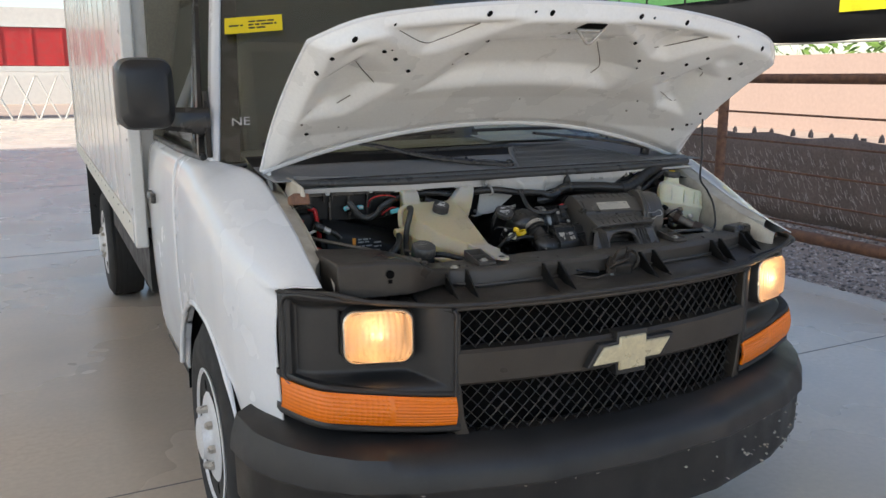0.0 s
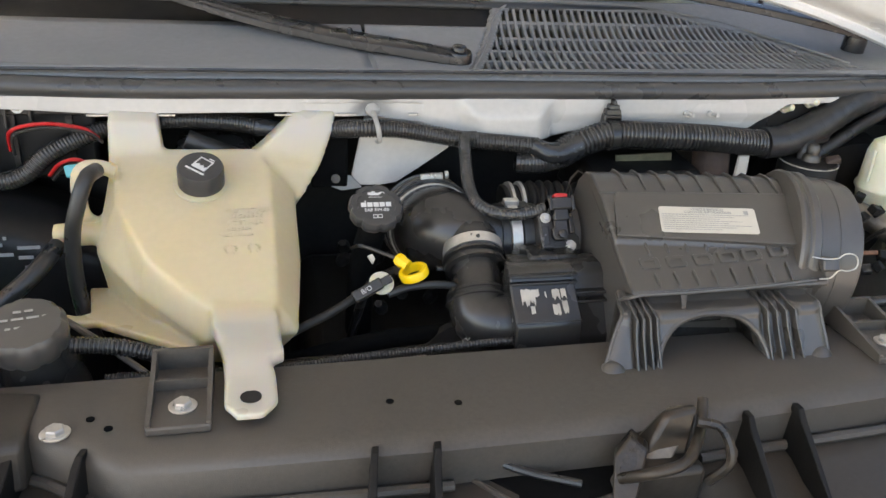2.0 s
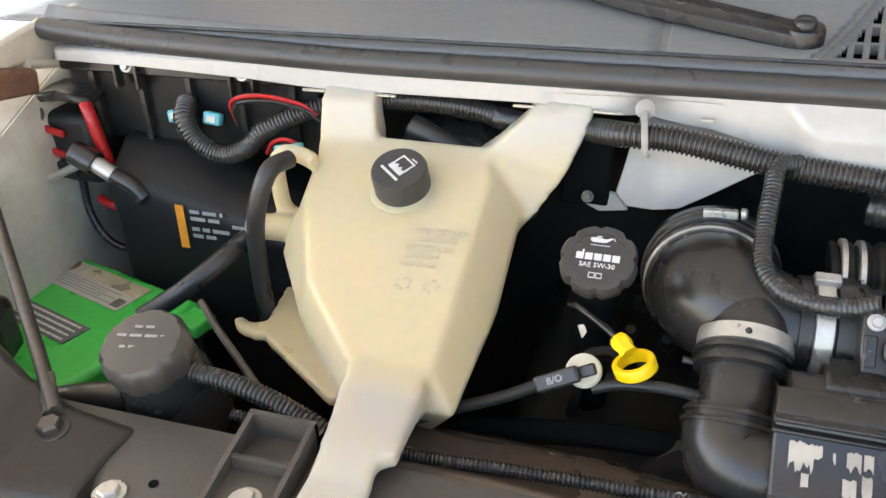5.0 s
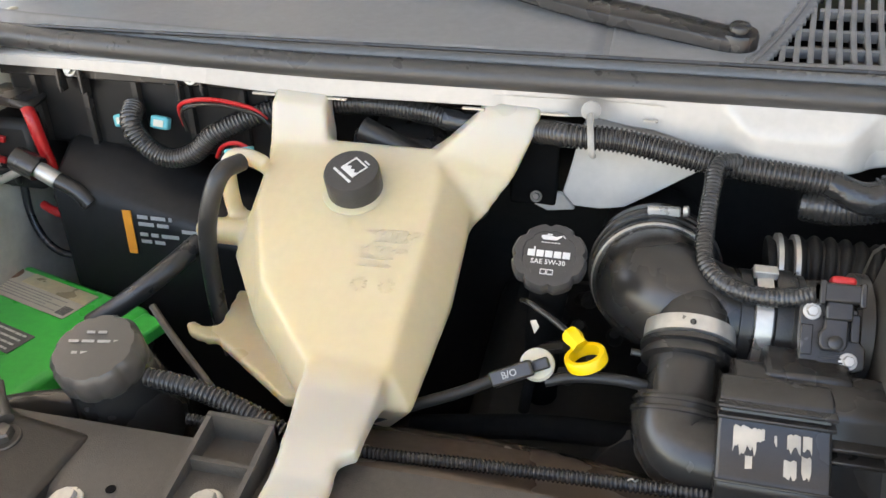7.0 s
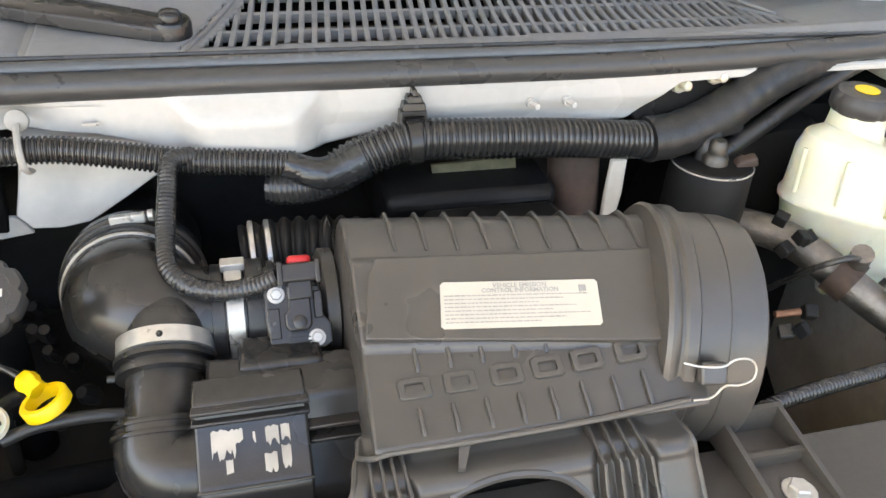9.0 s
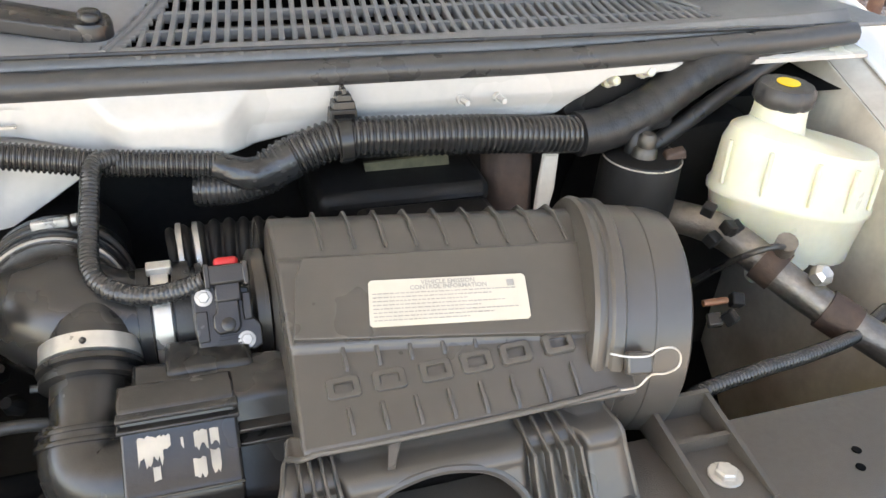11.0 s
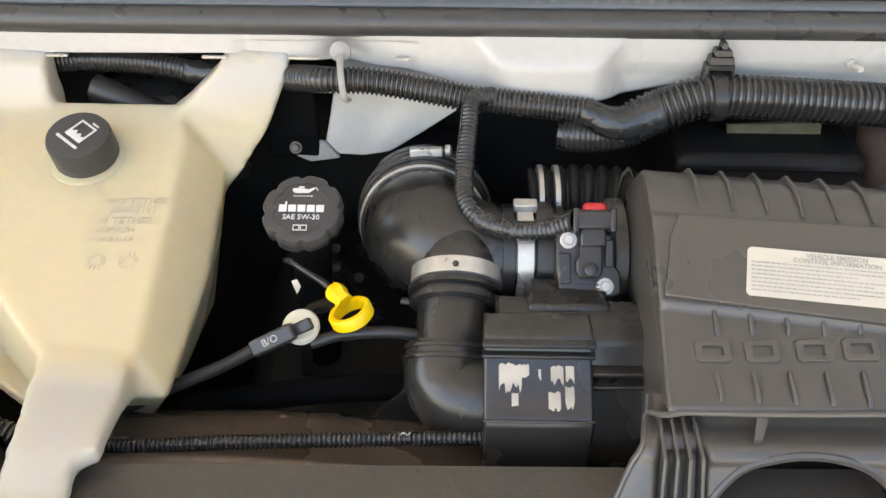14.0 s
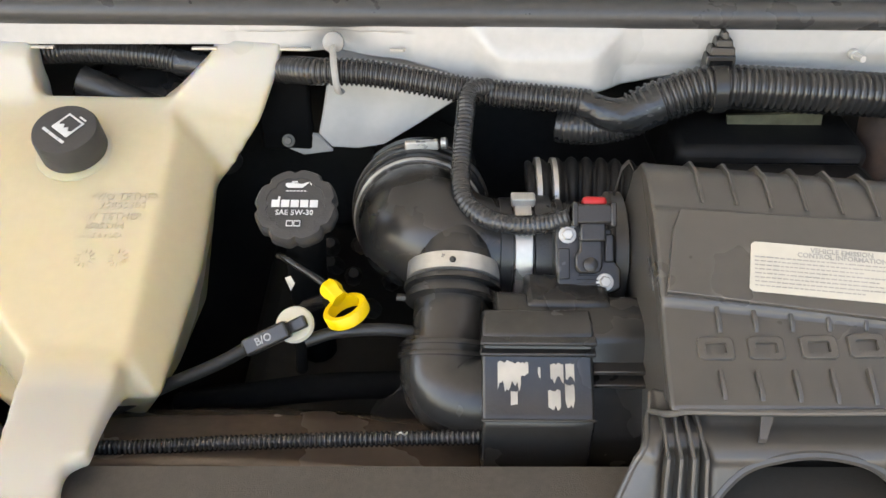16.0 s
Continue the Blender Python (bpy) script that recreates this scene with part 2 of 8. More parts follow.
def per_stone(m, low, high):
    """Each loose piece takes its own lightness."""
    nt = m.node_tree
    b = nt.nodes["Principled BSDF"]
    geo, span = nt.nodes.new("ShaderNodeNewGeometry"), nt.nodes.new("ShaderNodeMapRange")
    nt.links.new(geo.outputs["Random Per Island"], span.inputs["Value"])
    span.inputs["To Min"].default_value, span.inputs["To Max"].default_value = low, high
    mix = nt.nodes.new("ShaderNodeMix")
    mix.data_type, mix.blend_type = "RGBA", "MULTIPLY"
    mix.inputs["Factor"].default_value = 1.0
    nt.links.new(b.inputs["Base Color"].links[0].from_socket, mix.inputs["A"])
    nt.links.new(span.outputs[0], mix.inputs["B"])
    nt.links.new(mix.outputs["Result"], b.inputs["Base Color"])


per_stone(GRAVEL, 0.35, 1.75)
SCREEN = mat("brown_fence_screen", (0.24, 0.19, 0.165), 0.85, vary=0.3, scale=3, fine=40)
WIRE = mat("fence_wire", (0.45, 0.39, 0.35), 0.5, metal=0.3, vary=0.3, scale=20)
BANNER = mat("black_banner", (0.016, 0.016, 0.017), 0.6, vary=0.2, scale=3)
BANNER_Y = mat("yellow_banner_print", (0.8, 0.72, 0.02), 0.6)
BANNER_G = mat("green_banner_print", (0.1, 0.3, 0.1), 0.6)
LEAF = mat("sunlit_leaf", (0.14, 0.24, 0.04), 0.7, vary=0.4, scale=6)
ROOF = mat("canopy_sheet", (0.6, 0.59, 0.57), 0.6, vary=0.06, scale=2)
TRAILER = mat("red_trailer_paint", (0.5, 0.03, 0.03), 0.5, vary=0.15, scale=2, second=(0.4, 0.06, 0.05), second_amount=0.2)
PALE = mat("pale_painted_steel", (0.68, 0.66, 0.6), 0.6, vary=0.1, scale=4)
STICKER = mat("yellow_sticker", (0.86, 0.66, 0.02), 0.5, vary=0.04)
INK = mat("black_ink", (0.02, 0.02, 0.03), 0.6)
MESH = mat("grille_mesh_plastic", (0.06, 0.058, 0.056), 0.22, vary=0.2, scale=12)
HEATER = mat("heater_box_plastic", (0.009, 0.009, 0.0095), 0.45, vary=0.3, scale=9, spec=0.3)
LAMP_GLASS = glass("head_lamp_glass", (1.0, 0.96, 0.9), 0.42)
# near-black with hardly any sheen: the shade of hollows put into the colour
SHADE_BLACK = mat("recess_shade_black", (0.006, 0.006, 0.006), 0.9, spec=0.05)


# ---------------------------------------------------------------- mesh helpers
def part(name, bm, material, parent=None, label="", smooth=True, angle=40, bevel=0.0, solid=0.0):
    """Links a bmesh as one mesh object, under a thing or a part."""
    bmesh.ops.recalc_face_normals(bm, faces=bm.faces)
    me = bpy.data.meshes.new(name)
    bm.to_mesh(me)
    bm.free()
    ob = new(name, me)
    me.materials.append(material)
    if smooth:
        me.shade_smooth()
        me.set_sharp_from_angle(angle=radians(angle))
    if solid:
        s = ob.modifiers.new("solid", "SOLIDIFY")
        s.thickness, s.offset = solid, 0.0
    if bevel:
        bv = ob.modifiers.new("bevel", "BEVEL")
        bv.width, bv.segments, bv.limit_method, bv.angle_limit = bevel, 2, "ANGLE", radians(35)
        bv.harden_normals = False
    if parent:
        ob.parent = parent
    if label:
        tagged(ob, label)
    return ob


def thing(name, label, category, group="", kind=""):
    return tagged(new(name), label, category, group, kind)


def box(x0, x1, y0, y1, z0, z1, bm=None):
    bm = bm or bmesh.new()
    v = [bm.verts.new((x, y, z)) for z in (z0, z1) for x, y in ((x0, y0), (x1, y0), (x1, y1), (x0, y1))]
    for a in ((3, 2, 1, 0), (4, 5, 6, 7), (0, 1, 5, 4), (1, 2, 6, 5), (2, 3, 7, 6), (3, 0, 4, 7)):
        bm.faces.new([v[i] for i in a])
    return bm


def loft(loops, bm=None, caps=True, closed=True):
    """Skins a row of loops, each a list of points of the same count."""
    bm = bm or bmesh.new()
    rings = [[bm.verts.new(p) for p in lp] for lp in loops]
    n = len(rings[0])
    for a, b in zip(rings, rings[1:]):
        for i in range(n if closed else n - 1):
            bm.faces.new((a[i], a[(i + 1) % n], b[(i + 1) % n], b[i]))
    if caps and closed:
        bm.faces.new(rings[0][::-1])
        bm.faces.new(rings[-1])
    return bm


def prism(points, offset, bm=None):
    """A flat outline of 3D points pushed along offset."""
    o = Vector(offset)
    return loft([[Vector(p) for p in points], [Vector(p) + o for p in points]], bm)


def smooth_path(points, step=0.01):
    """A Catmull-Rom curve through points, resampled evenly."""
    p = [Vector(q) for q in points]
    p = [2 * p[0] - p[1]] + p + [2 * p[-1] - p[-2]]
    fine = []
    for a, b, c, d in zip(p, p[1:], p[2:], p[3:]):
        for k in range(24):
            t = k / 24
            fine.append(0.5 * (2 * b + (c - a) * t + (2 * a - 5 * b + 4 * c - d) * t * t + (3 * b - a - 3 * c + d) * t ** 3))
    fine.append(p[-2])
    out, left = [fine[0]], 0.0
    total = sum((b - a).length for a, b in zip(fine, fine[1:]))
    count = max(2, round(total / step))
    gap = total / count
    for a, b in zip(fine, fine[1:]):
        d = (b - a).length
        while left + d >= gap - 1e-9 and d > 1e-9:
            f = (gap - left) / d
            a = a.lerp(b, f)
            out.append(a)
            d, left = (b - a).length, 0.0
        left += d
    if (out[-1] - fine[-1]).length > gap * 0.3:
        out.append(fine[-1])
    return out


def tube(points, radius, bm=None, seg=12, step=0.01, ribs=0.0, pitch=0.004, flat=1.0):
    """A round bar or hose along a smooth path; ribs: depth of the hoops of a corrugated one. radius may be a function of 0..1."""
    if ribs:
        step = pitch / 6
    path = smooth_path(points, step)
    rad = radius if callable(radius) else (lambda u: radius)
    side = None
    loops = []
    for i, p in enumerate(path):
        d = (path[min(i + 1, len(path) - 1)] - path[max(i - 1, 0)]).normalized()
        side = d.orthogonal().normalized() if side is None else (side - d * side.dot(d)).normalized()
        up = d.cross(side)
        r = rad(i / (len(path) - 1)) - ribs * (0.3, 0.0, 0.0, 0.3, 1.0, 1.0)[i % 6]
        loops.append([p + (side * math.cos(a) + up * math.sin(a) * flat) * r for a in (2 * math.pi * k / seg for k in range(seg))])
    return loft(loops, bm)


def lathe(profile, base, axis, bm=None, seg=32, wave=None, squash=None, caps=True):
    """Turns a profile of (radius, height) about an axis from base."""
    d = Vector(axis).normalized()
    s = d.orthogonal().normalized() if not squash else Vector(squash).normalized()
    s = (s - d * s.dot(d)).normalized()
    u = d.cross(s)
    b = Vector(base)
    loops = []
    for r, h in profile:
        loops.append([b + d * h + (s * math.cos(a) + u * math.sin(a)) * (r * (wave(a) if wave else 1)) for a in (2 * math.pi * k / seg for k in range(seg))])
    return loft(loops, bm, caps)


def grid(fn, nu, nv, bm=None, keep=None):
    """A sheet fn(u, v) over 0..1."""
    bm = bm or bmesh.new()
    vs = [[bm.verts.new(fn(i / nu, j / nv)) for j in range(nv + 1)] for i in range(nu + 1)]
    for i in range(nu):
        for j in range(nv):
            if keep is None or keep((i + 0.5) / nu, (j + 0.5) / nv):
                bm.faces.new((vs[i][j], vs[i + 1][j], vs[i + 1][j + 1], vs[i][j + 1]))
    return bm


def lerp(x, table):
    """Linear reading of a short table of (x, value)."""
    if x <= table[0][0]:
        return table[0][1]
    for (a, p), (b, q) in zip(table, table[1:]):
        if x <= b:
            return p + (q - p) * (x - a) / (b - a)
    return table[-1][1]


def lettering(text, size, depth, m, bm=None, align="CENTER", bold=0.0):
    """Raised letters of the built-in font at the pose m (letters lie in its x-y plane)."""
    bm = bm or bmesh.new()
    cu = bpy.data.curves.new("letters", "FONT")
    cu.body, cu.size, cu.extrude, cu.align_x, cu.align_y = text, size, depth / 2, align, "CENTER"
    cu.resolution_u, cu.offset = (2 if size < 0.012 else 6), bold
    ob = new("letters", cu)
    me = bpy.data.meshes.new_from_object(ob.evaluated_get(bpy.context.evaluated_depsgraph_get()))
    bpy.data.objects.remove(ob)
    me.transform(m)
    bm.from_mesh(me)
    bpy.data.meshes.remove(me)
    return bm


def frame_of(origin, right, up):
    """A pose whose x runs along right and y along up."""
    x = Vector(right).normalized()
    z = x.cross(Vector(up)).normalized()
    y = z.cross(x)
    m = Matrix((x, y, z)).transposed().to_4x4()
    m.translation = Vector(origin)
    return m


def bars(rows, m, h, bm=None, depth=0.0006, gap=0.25, seed=3):
    """Rows of plain bars in place of small print: (y, x0, x1) in the plane of m."""
    bm = bm or bmesh.new()
    rnd = random.Random(seed)
    for y, x0, x1 in rows:
        x = x0
        while x < x1 - 1e-6:
            e = min(x1, x + rnd.uniform(2, 6) * h)
            n0 = len(bm.verts)
            box(x, e, y - h / 2, y + h / 2, 0, depth, bm)
            bm.verts.ensure_lookup_table()
            for v in bm.verts[n0:]:
                v.co = m @ v.co
            x = e + gap * h * 2
    return bm


def moved(bm, m, start=0):
    bm.verts.ensure_lookup_table()
    for v in bm.verts[start:]:
        v.co = m @ v.co
    return bm


def bolt(p, axis, r=0.006, h=0.004, parent=None, material=None, name="bolt", label=""):
    bm = lathe([(r * 1.45, 0), (r * 1.5, h * 0.3), (r * 1.4, h * 0.45)], p, axis, seg=16)
    lathe([(r, h * 0.45), (r, h * 1.3), (r * 0.85, h * 1.6)], p, axis, bm, seg=6)
    return part(name, bm, material or STEEL, parent, label, angle=25)


# ---------------------------------------------------------------- the place
FENCE_X, KERB_X = 4.25, 3.9
ground = part("ground", box(-900, 900, -900, 900, -0.5, -0.12), DIRT)
tagged(ground, "pale sunlit dirt ground round the slab", "ground", kind="structure")
slab = bmesh.new()
box(-30, KERB_X, -30, 33, -0.3, 0.0, slab)
slab_ob = part("pavement", slab, CONCRETE, bevel=0.015)
tagged(slab_ob, "smooth grey concrete slab with faint stains and saw joints", "pavement", kind="structure")
bm = bmesh.new()
for y in (-6.0, 1.4, 6.3, 11.3, 16.3):
    box(-30, KERB_X - 0.01, y, y + 0.007, 0.0, 0.0015, bm)
for x in (-6.2, -12.2):
    box(x, x + 0.007, -30, 26, 0.0, 0.0022, bm)
part("saw_joint", bm, JOINT, slab_ob, smooth=False)
bm = bmesh.new()
rnd = random.Random(5)
for n in range(46):
    x, y, a, r = rnd.uniform(-6, -1.3), rnd.uniform(1, 10), rnd.uniform(0, 6.3), rnd.uniform(0.03, 0.09)
    c, s = math.cos(a) * r, math.sin(a) * r
    prism([(x - c, y - s, 0.0012), (x + c * 0.3 + s * 0.08, y + s * 0.3 - c * 0.08, 0.0012), (x + c, y + s, 0.0012), (x + c * 0.2, y + s * 0.3, 0.0012)], (0, 0, 0.001), bm)
part("stain", bm, JOINT, slab_ob, "dark scuff marks on the concrete", smooth=False)

# canopy roof over the slab
roof = part("ceiling", grid(lambda u, v: (-8.6 + 10.25 * u, -3.25 + 20.25 * v, 4.7 + 0.25 * u), 1, 1), ROOF, solid=0.06)
tagged(roof, "plain pale metal canopy roof over the slab", "roof", kind="structure")

# gravel strip
rnd = random.Random(11)
verts, faces = [], []
for n in range(15000):
    x = KERB_X + 0.01 + 3.4 * rnd.random() ** 1.3
    y, r = rnd.uniform(-0.5, 8.5), rnd.uniform(0.009, 0.024)
    z = -0.12 + r * 0.35
    a, k = rnd.uniform(0, 6.3), len(verts)
    c, s = math.cos(a) * r, math.sin(a) * r
    h = r * rnd.uniform(0.45, 0.8)
    verts += [(x + c, y + s, z), (x - s, y + c, z), (x - c, y - s, z), (x + s, y - c, z), (x + c * 0.3, y + s * 0.2, z + h), (x, y, z - h)]
    for i in range(4):
        faces += [(k + i, k + (i + 1) % 4, k + 4), (k + (i + 1) % 4, k + i, k + 5)]
me = bpy.data.meshes.new("gravel")
me.from_pydata(verts, [], faces)
me.materials.append(GRAVEL)
tagged(new("gravel", me), "loose brown-grey gravel beside the slab", "gravel", kind="stuff")

# pipe fence
fence = thing("pipe_fence", "rust-brown pipe fence with round posts and cables", "fence")
for y in (-1.8, 1.07, 3.94, 6.81):
    part("post", lathe([(0.045, -0.15), (0.045, 1.56), (0.03, 1.585)], (FENCE_X, y, 0), (0, 0, 1), seg=16), RUST, fence)
part("top_rail", tube([(FENCE_X, -4, 1.545), (FENCE_X, 3, 1.545), (FENCE_X, 12, 1.545)], 0.042, step=0.5), RUST, fence)
part("bottom_rail", tube([(FENCE_X - 0.03, -4, 0.265), (FENCE_X - 0.03, 12, 0.265)], 0.05, step=0.5), RUST, fence)
for z in (0.36, 0.547, 0.78, 1.02, 1.257):
    part("cable", tube([(FENCE_X, -4, z), (FENCE_X, 1.7, z - 0.012), (FENCE_X, 4.5, z), (FENCE_X, 12, z)], 0.009, step=0.4, seg=8), RUST, fence)

# screened wire fence behind it
screen = thing("screen_fence", "brown windscreen fence with loose glinting wire mesh", "fence")
SX = 6.6
part("screen_cloth", grid(lambda u, v: (SX + 0.03 * math.sin(u * 70) + 0.05 * math.sin(u * 13), -6 + 26 * u, -0.12 + 1.0 * v + 0.02 * math.sin(u * 160)), 260, 6), SCREEN, screen, solid=0.01)
for y in range(-5, 20, 3):
    part("post", lathe([(0.03, -0.14), (0.03, 0.9)], (SX + 0.09, y + 0.3, 0), (0, 0, 1), seg=10), SCREEN, screen)
# glints of the wire mesh, modelled as loose pale dashes
bm = bmesh.new()
rnd = random.Random(2)
for n in range(2600):
    y, z = rnd.uniform(-2, 12), rnd.uniform(-0.05, 0.66)
    l, tilt = rnd.uniform(0.03, 0.075), rnd.uniform(0.6, 1.4)
    tube([(SX - 0.07, y, z), (SX - 0.075, y + l * 0.35, z + l * 0.5 * tilt), (SX - 0.07, y + l * 0.6, z + l * tilt)], 0.0032, bm, seg=3, step=0.05)
tagged(part("wire_glint", bm, WIRE, screen, "short pale wire dashes set as glints of the mesh", smooth=False), kind="stuff")
for n in range(30):
    y = -0.6 + n * 0.29 + rnd.uniform(-0.05, 0.05)
    h = rnd.uniform(0.05, 0.1)
    part("finial", lathe([(0.032, 0), (0.03, h * 0.5), (0.008, h)], (SX, y, 0.87), (0, 0, 1), seg=6), SCREEN, screen)

# far wall, sunlit, and green behind
wall = part("wall_east", box(20.0, 20.4, -30, 60, -0.2, 2.2), PINK)
tagged(wall, "long sunlit tan rendered wall", "wall", kind="structure")
bm = bmesh.new()
rnd = random.Random(8)
for n in range(5200):
    p = Vector((rnd.uniform(21, 24), rnd.uniform(-14, 46), rnd.uniform(1.0, 4.2)))
    a = Vector((rnd.uniform(-1, 1), rnd.uniform(-1, 1), rnd.uniform(-1, 1))).normalized() * rnd.uniform(0.12, 0.3)
    b = a.orthogonal().normalized() * rnd.uniform(0.06, 0.16)
    vs = [bm.verts.new(q) for q in (p - a, p + b, p + a, p - b)]
    bm.faces.new(vs)
hedge = part("hedge", bm, LEAF, smooth=False)
tagged(hedge, "bright green sunlit shrubs beyond the wall", "hedge", kind="stuff")

# hanging banner
ban = thing("banner", "black vinyl banner with yellow and green print", "banner")
BX = 4.4
part("cloth", grid(lambda u, v: (BX + 0.015 * math.sin(u * 40) * (1 - v), -2 + 12 * u, 1.84 + 2.1 * v), 120, 6), BANNER, ban, solid=0.006)
part("hem", tube([(BX, -2, 1.84), (BX, 4, 1.835), (BX, 10, 1.84)], 0.012, step=0.4, seg=8), PALE, ban)
m = frame_of((BX - 0.02, 2.92, 2.16), (0, -1, 0), (0, 0, 1))
part("print_bar", bars([(0.0, 0.0, 1.5)], m, 0.2, depth=0.004, gap=0.1), BANNER_Y, ban, "large yellow printed bars", smooth=False)
m = frame_of((BX - 0.02, 5.6, 2.32), (0, -1, 0), (0, 0, 1))
part("print_bar", bars([(0.0, -1.0, 1.9)], m, 0.12, depth=0.004, gap=0.15), BANNER_G, ban, "green printed bars", smooth=False)
for y in (-1.95, 9.95):
    part("banner_pole", lathe([(0.03, -0.14), (0.03, 3.98)], (BX + 0.04, y, 0), (0, 0, 1), seg=14), RUST, ban)

# far red trailer and folding trestles on the slab behind
tr = thing("trailer", "far red slatted stock trailer with pale frame", "trailer")
TY = 35.0
part("side_panel", box(-9.5, 0.3, TY, TY + 2.2, 1.95, 3.4), TRAILER, tr)
for n in range(9):
    part("rib", box(-9.0 + n * 1.1, -8.92 + n * 1.1, TY - 0.06, TY - 0.004, 1.95, 3.4), TRAILER, tr)
part("deck", box(-9.6, 0.4, TY - 0.1, TY + 2.3, 1.72, 1.93), PALE, tr)
part("top_rail", box(-9.6, 0.4, TY - 0.05, TY + 2.25, 3.42, 3.6), PALE, tr)
for x in (-7.6, -6.4):
    w = part("wheel", lathe([(0.2, 0), (0.45, 0.02), (0.47, 0.1), (0.45, 0.24), (0.2, 0.26)], (x, TY + 0.1, 0.35), (0, 1, 0), seg=24), TYRE, tr)
part("axle", tube([(-7.6, TY + 0.3, 0.47), (-7.0, TY + 0.3, 1.75), (-6.4, TY + 0.3, 0.47)], 0.08, step=0.3), PALE, tr)
for x in (-3.2, 0.1):
    part("leg", box(x, x + 0.12, TY + 0.3, TY + 0.42, -0.12, 1.72), PALE, tr)
trestle = thing("trestle_stand", "pale folding lattice trestle with flat top", "trestle", group="far row of trestles")
part("top", box(-0.75, 0.75, -0.3, 0.3, 1.58, 1.66), PALE, trestle)
for s in (-0.26, 0.26):
    for x in (-0.36, 0.36):
        for d in (-1, 1):
            part("brace", tube([(x - 0.34 * d, s, 0.03), (x + 0.34 * d, s, 1.57)], 0.03, step=0.4, seg=8), PALE, trestle)
    part("foot_bar", box(-0.72, 0.72, s - 0.02, s + 0.02, 0.0, 0.05), PALE, trestle)
for n in range(1, 6):
    copy_thing(trestle, pose(-1.55 * n + 0.3, 31.5, 0) @ Matrix.Diagonal((1, 1, 1, 1)))
trestle.matrix_basis = pose(0.3, 31.5, 0)
far = part("wall_north", box(-60, 40, 54, 54.5, -0.2, 5.5), PALE)
tagged(far, "pale far building wall", "wall", kind="structure")

# ---------------------------------------------------------------- the truck
truck = thing("box_truck", "white box truck with its hood raised, lamps lit", "truck")


def fy(x):
    """How far the front end sweeps back at x."""
    return 0.25 * x * x + 12 * max(0.0, abs(x) - 0.8) ** 2


LIP = [(0, 1.005), (0.5, 1.0), (0.7, 1.02), (0.8, 1.045), (0.86, 1.045), (0.89, 1.03)]


def front_bar(x0, x1, z0, z1, out=0.0, deep=0.03, n=40, bm=None):
    """A bar that follows the sweep of the front; z0 and z1 may be functions of x."""
    f0 = z0 if callable(z0) else (lambda x: z0)
    f1 = z1 if callable(z1) else (lambda x: z1)
    loops = []
    for i in range(n + 1):
        x = x0 + (x1 - x0) * i / n
        y = fy(x) - out
        r = min(0.008, (f1(x) - f0(x)) * 0.3)
        loops.append([(x, y + deep, f0(x)), (x, y + r, f0(x)), (x, y, f0(x) + r), (x, y, f1(x) - r), (x, y + r, f1(x)), (x, y + deep, f1(x))])
    return loft(loops, bm)


# grille
grille = part("grille", front_bar(-0.496, 0.496, 0.79, 0.885, 0.012, 0.05), HEADER, truck, "dark grey grille frame and centre bar")
part("grille_bar", front_bar(-0.496, 0.496, 0.988, lambda x: lerp(abs(x), LIP) - 0.002, 0.004, 0.05), HEADER, grille)
part("grille_bar", front_bar(-0.496, 0.496, 0.612, 0.648, 0.006, 0.05), HEADER, grille)
for s in (-1, 1):
    bm = loft([[(s * a, fy(a) - 0.010, z), (s * b, fy(b) - 0.008, z), (s * b, fy(b) + 0.04, z), (s * a, fy(a) + 0.04, z)] for a, b, z in ((0.484, 0.503, 0.985), (0.484, 0.503, 0.80), (0.480, 0.500, 0.77), (0.472, 0.496, 0.70), (0.455, 0.496, 0.64))])
    part("grille_bar", bm, HEADER, grille, bevel=0.005)


def mesh_insert(z0, z1, halfw):
    """Woven diamond mesh: two families of bars with wavy depth."""
    bm = bmesh.new()
    h, pitch = z1 - z0, 0.036
    for d in (-1, 1):
        k = -int((2 * halfw(z0) + h) / pitch) - 2
        while k * pitch < 2 * halfw(z0) + h:
            pts = []
            for i in range(25):
                z = z0 + h * i / 24
                x = k * pitch - halfw(z0) + d * (z - z0) * 0.95 + (0 if d > 0 else h)
                if abs(x) < halfw(z):
                    pts.append((x + (0.0035 * math.sin(4 * math.pi * (x - z) / pitch) if d > 0 else 0), fy(x) + (0.022 + 0.006 * math.cos(2 * math.pi * (x - z) / pitch) if d > 0 else 0.013), z))
            if len(pts) > 1:
                loops = []
                for p, q in zip(pts, pts[1:]):
                    dx, dz = q[0] - p[0], q[2] - p[2]
                    l = math.hypot(dx, dz)
                    nx, nz = -dz / l * 0.0017, dx / l * 0.0017
                    loops.append([(p[0] + nx, p[1], p[2] + nz), (p[0], p[1] - 0.003, p[2]), (p[0] - nx, p[1], p[2] - nz), (p[0], p[1] + 0.005, p[2])])
                if len(loops) > 1:
                    loft(loops, bm)
            k += 1
    return bm


part("grille_mesh", mesh_insert(0.885, 0.990, lambda z: 0.505), MESH, grille, "woven diamond mesh")
part("grille_mesh", mesh_insert(0.645, 0.79, lambda z: 0.462 + (z - 0.645) * 0.15), MESH, grille, "woven diamond mesh")
# black sheet that paints the shade behind the mesh
part("grille_backing", front_bar(-0.54, 0.54, 0.6, 0.985, -0.075, 0.01), SHADE_BLACK, grille)
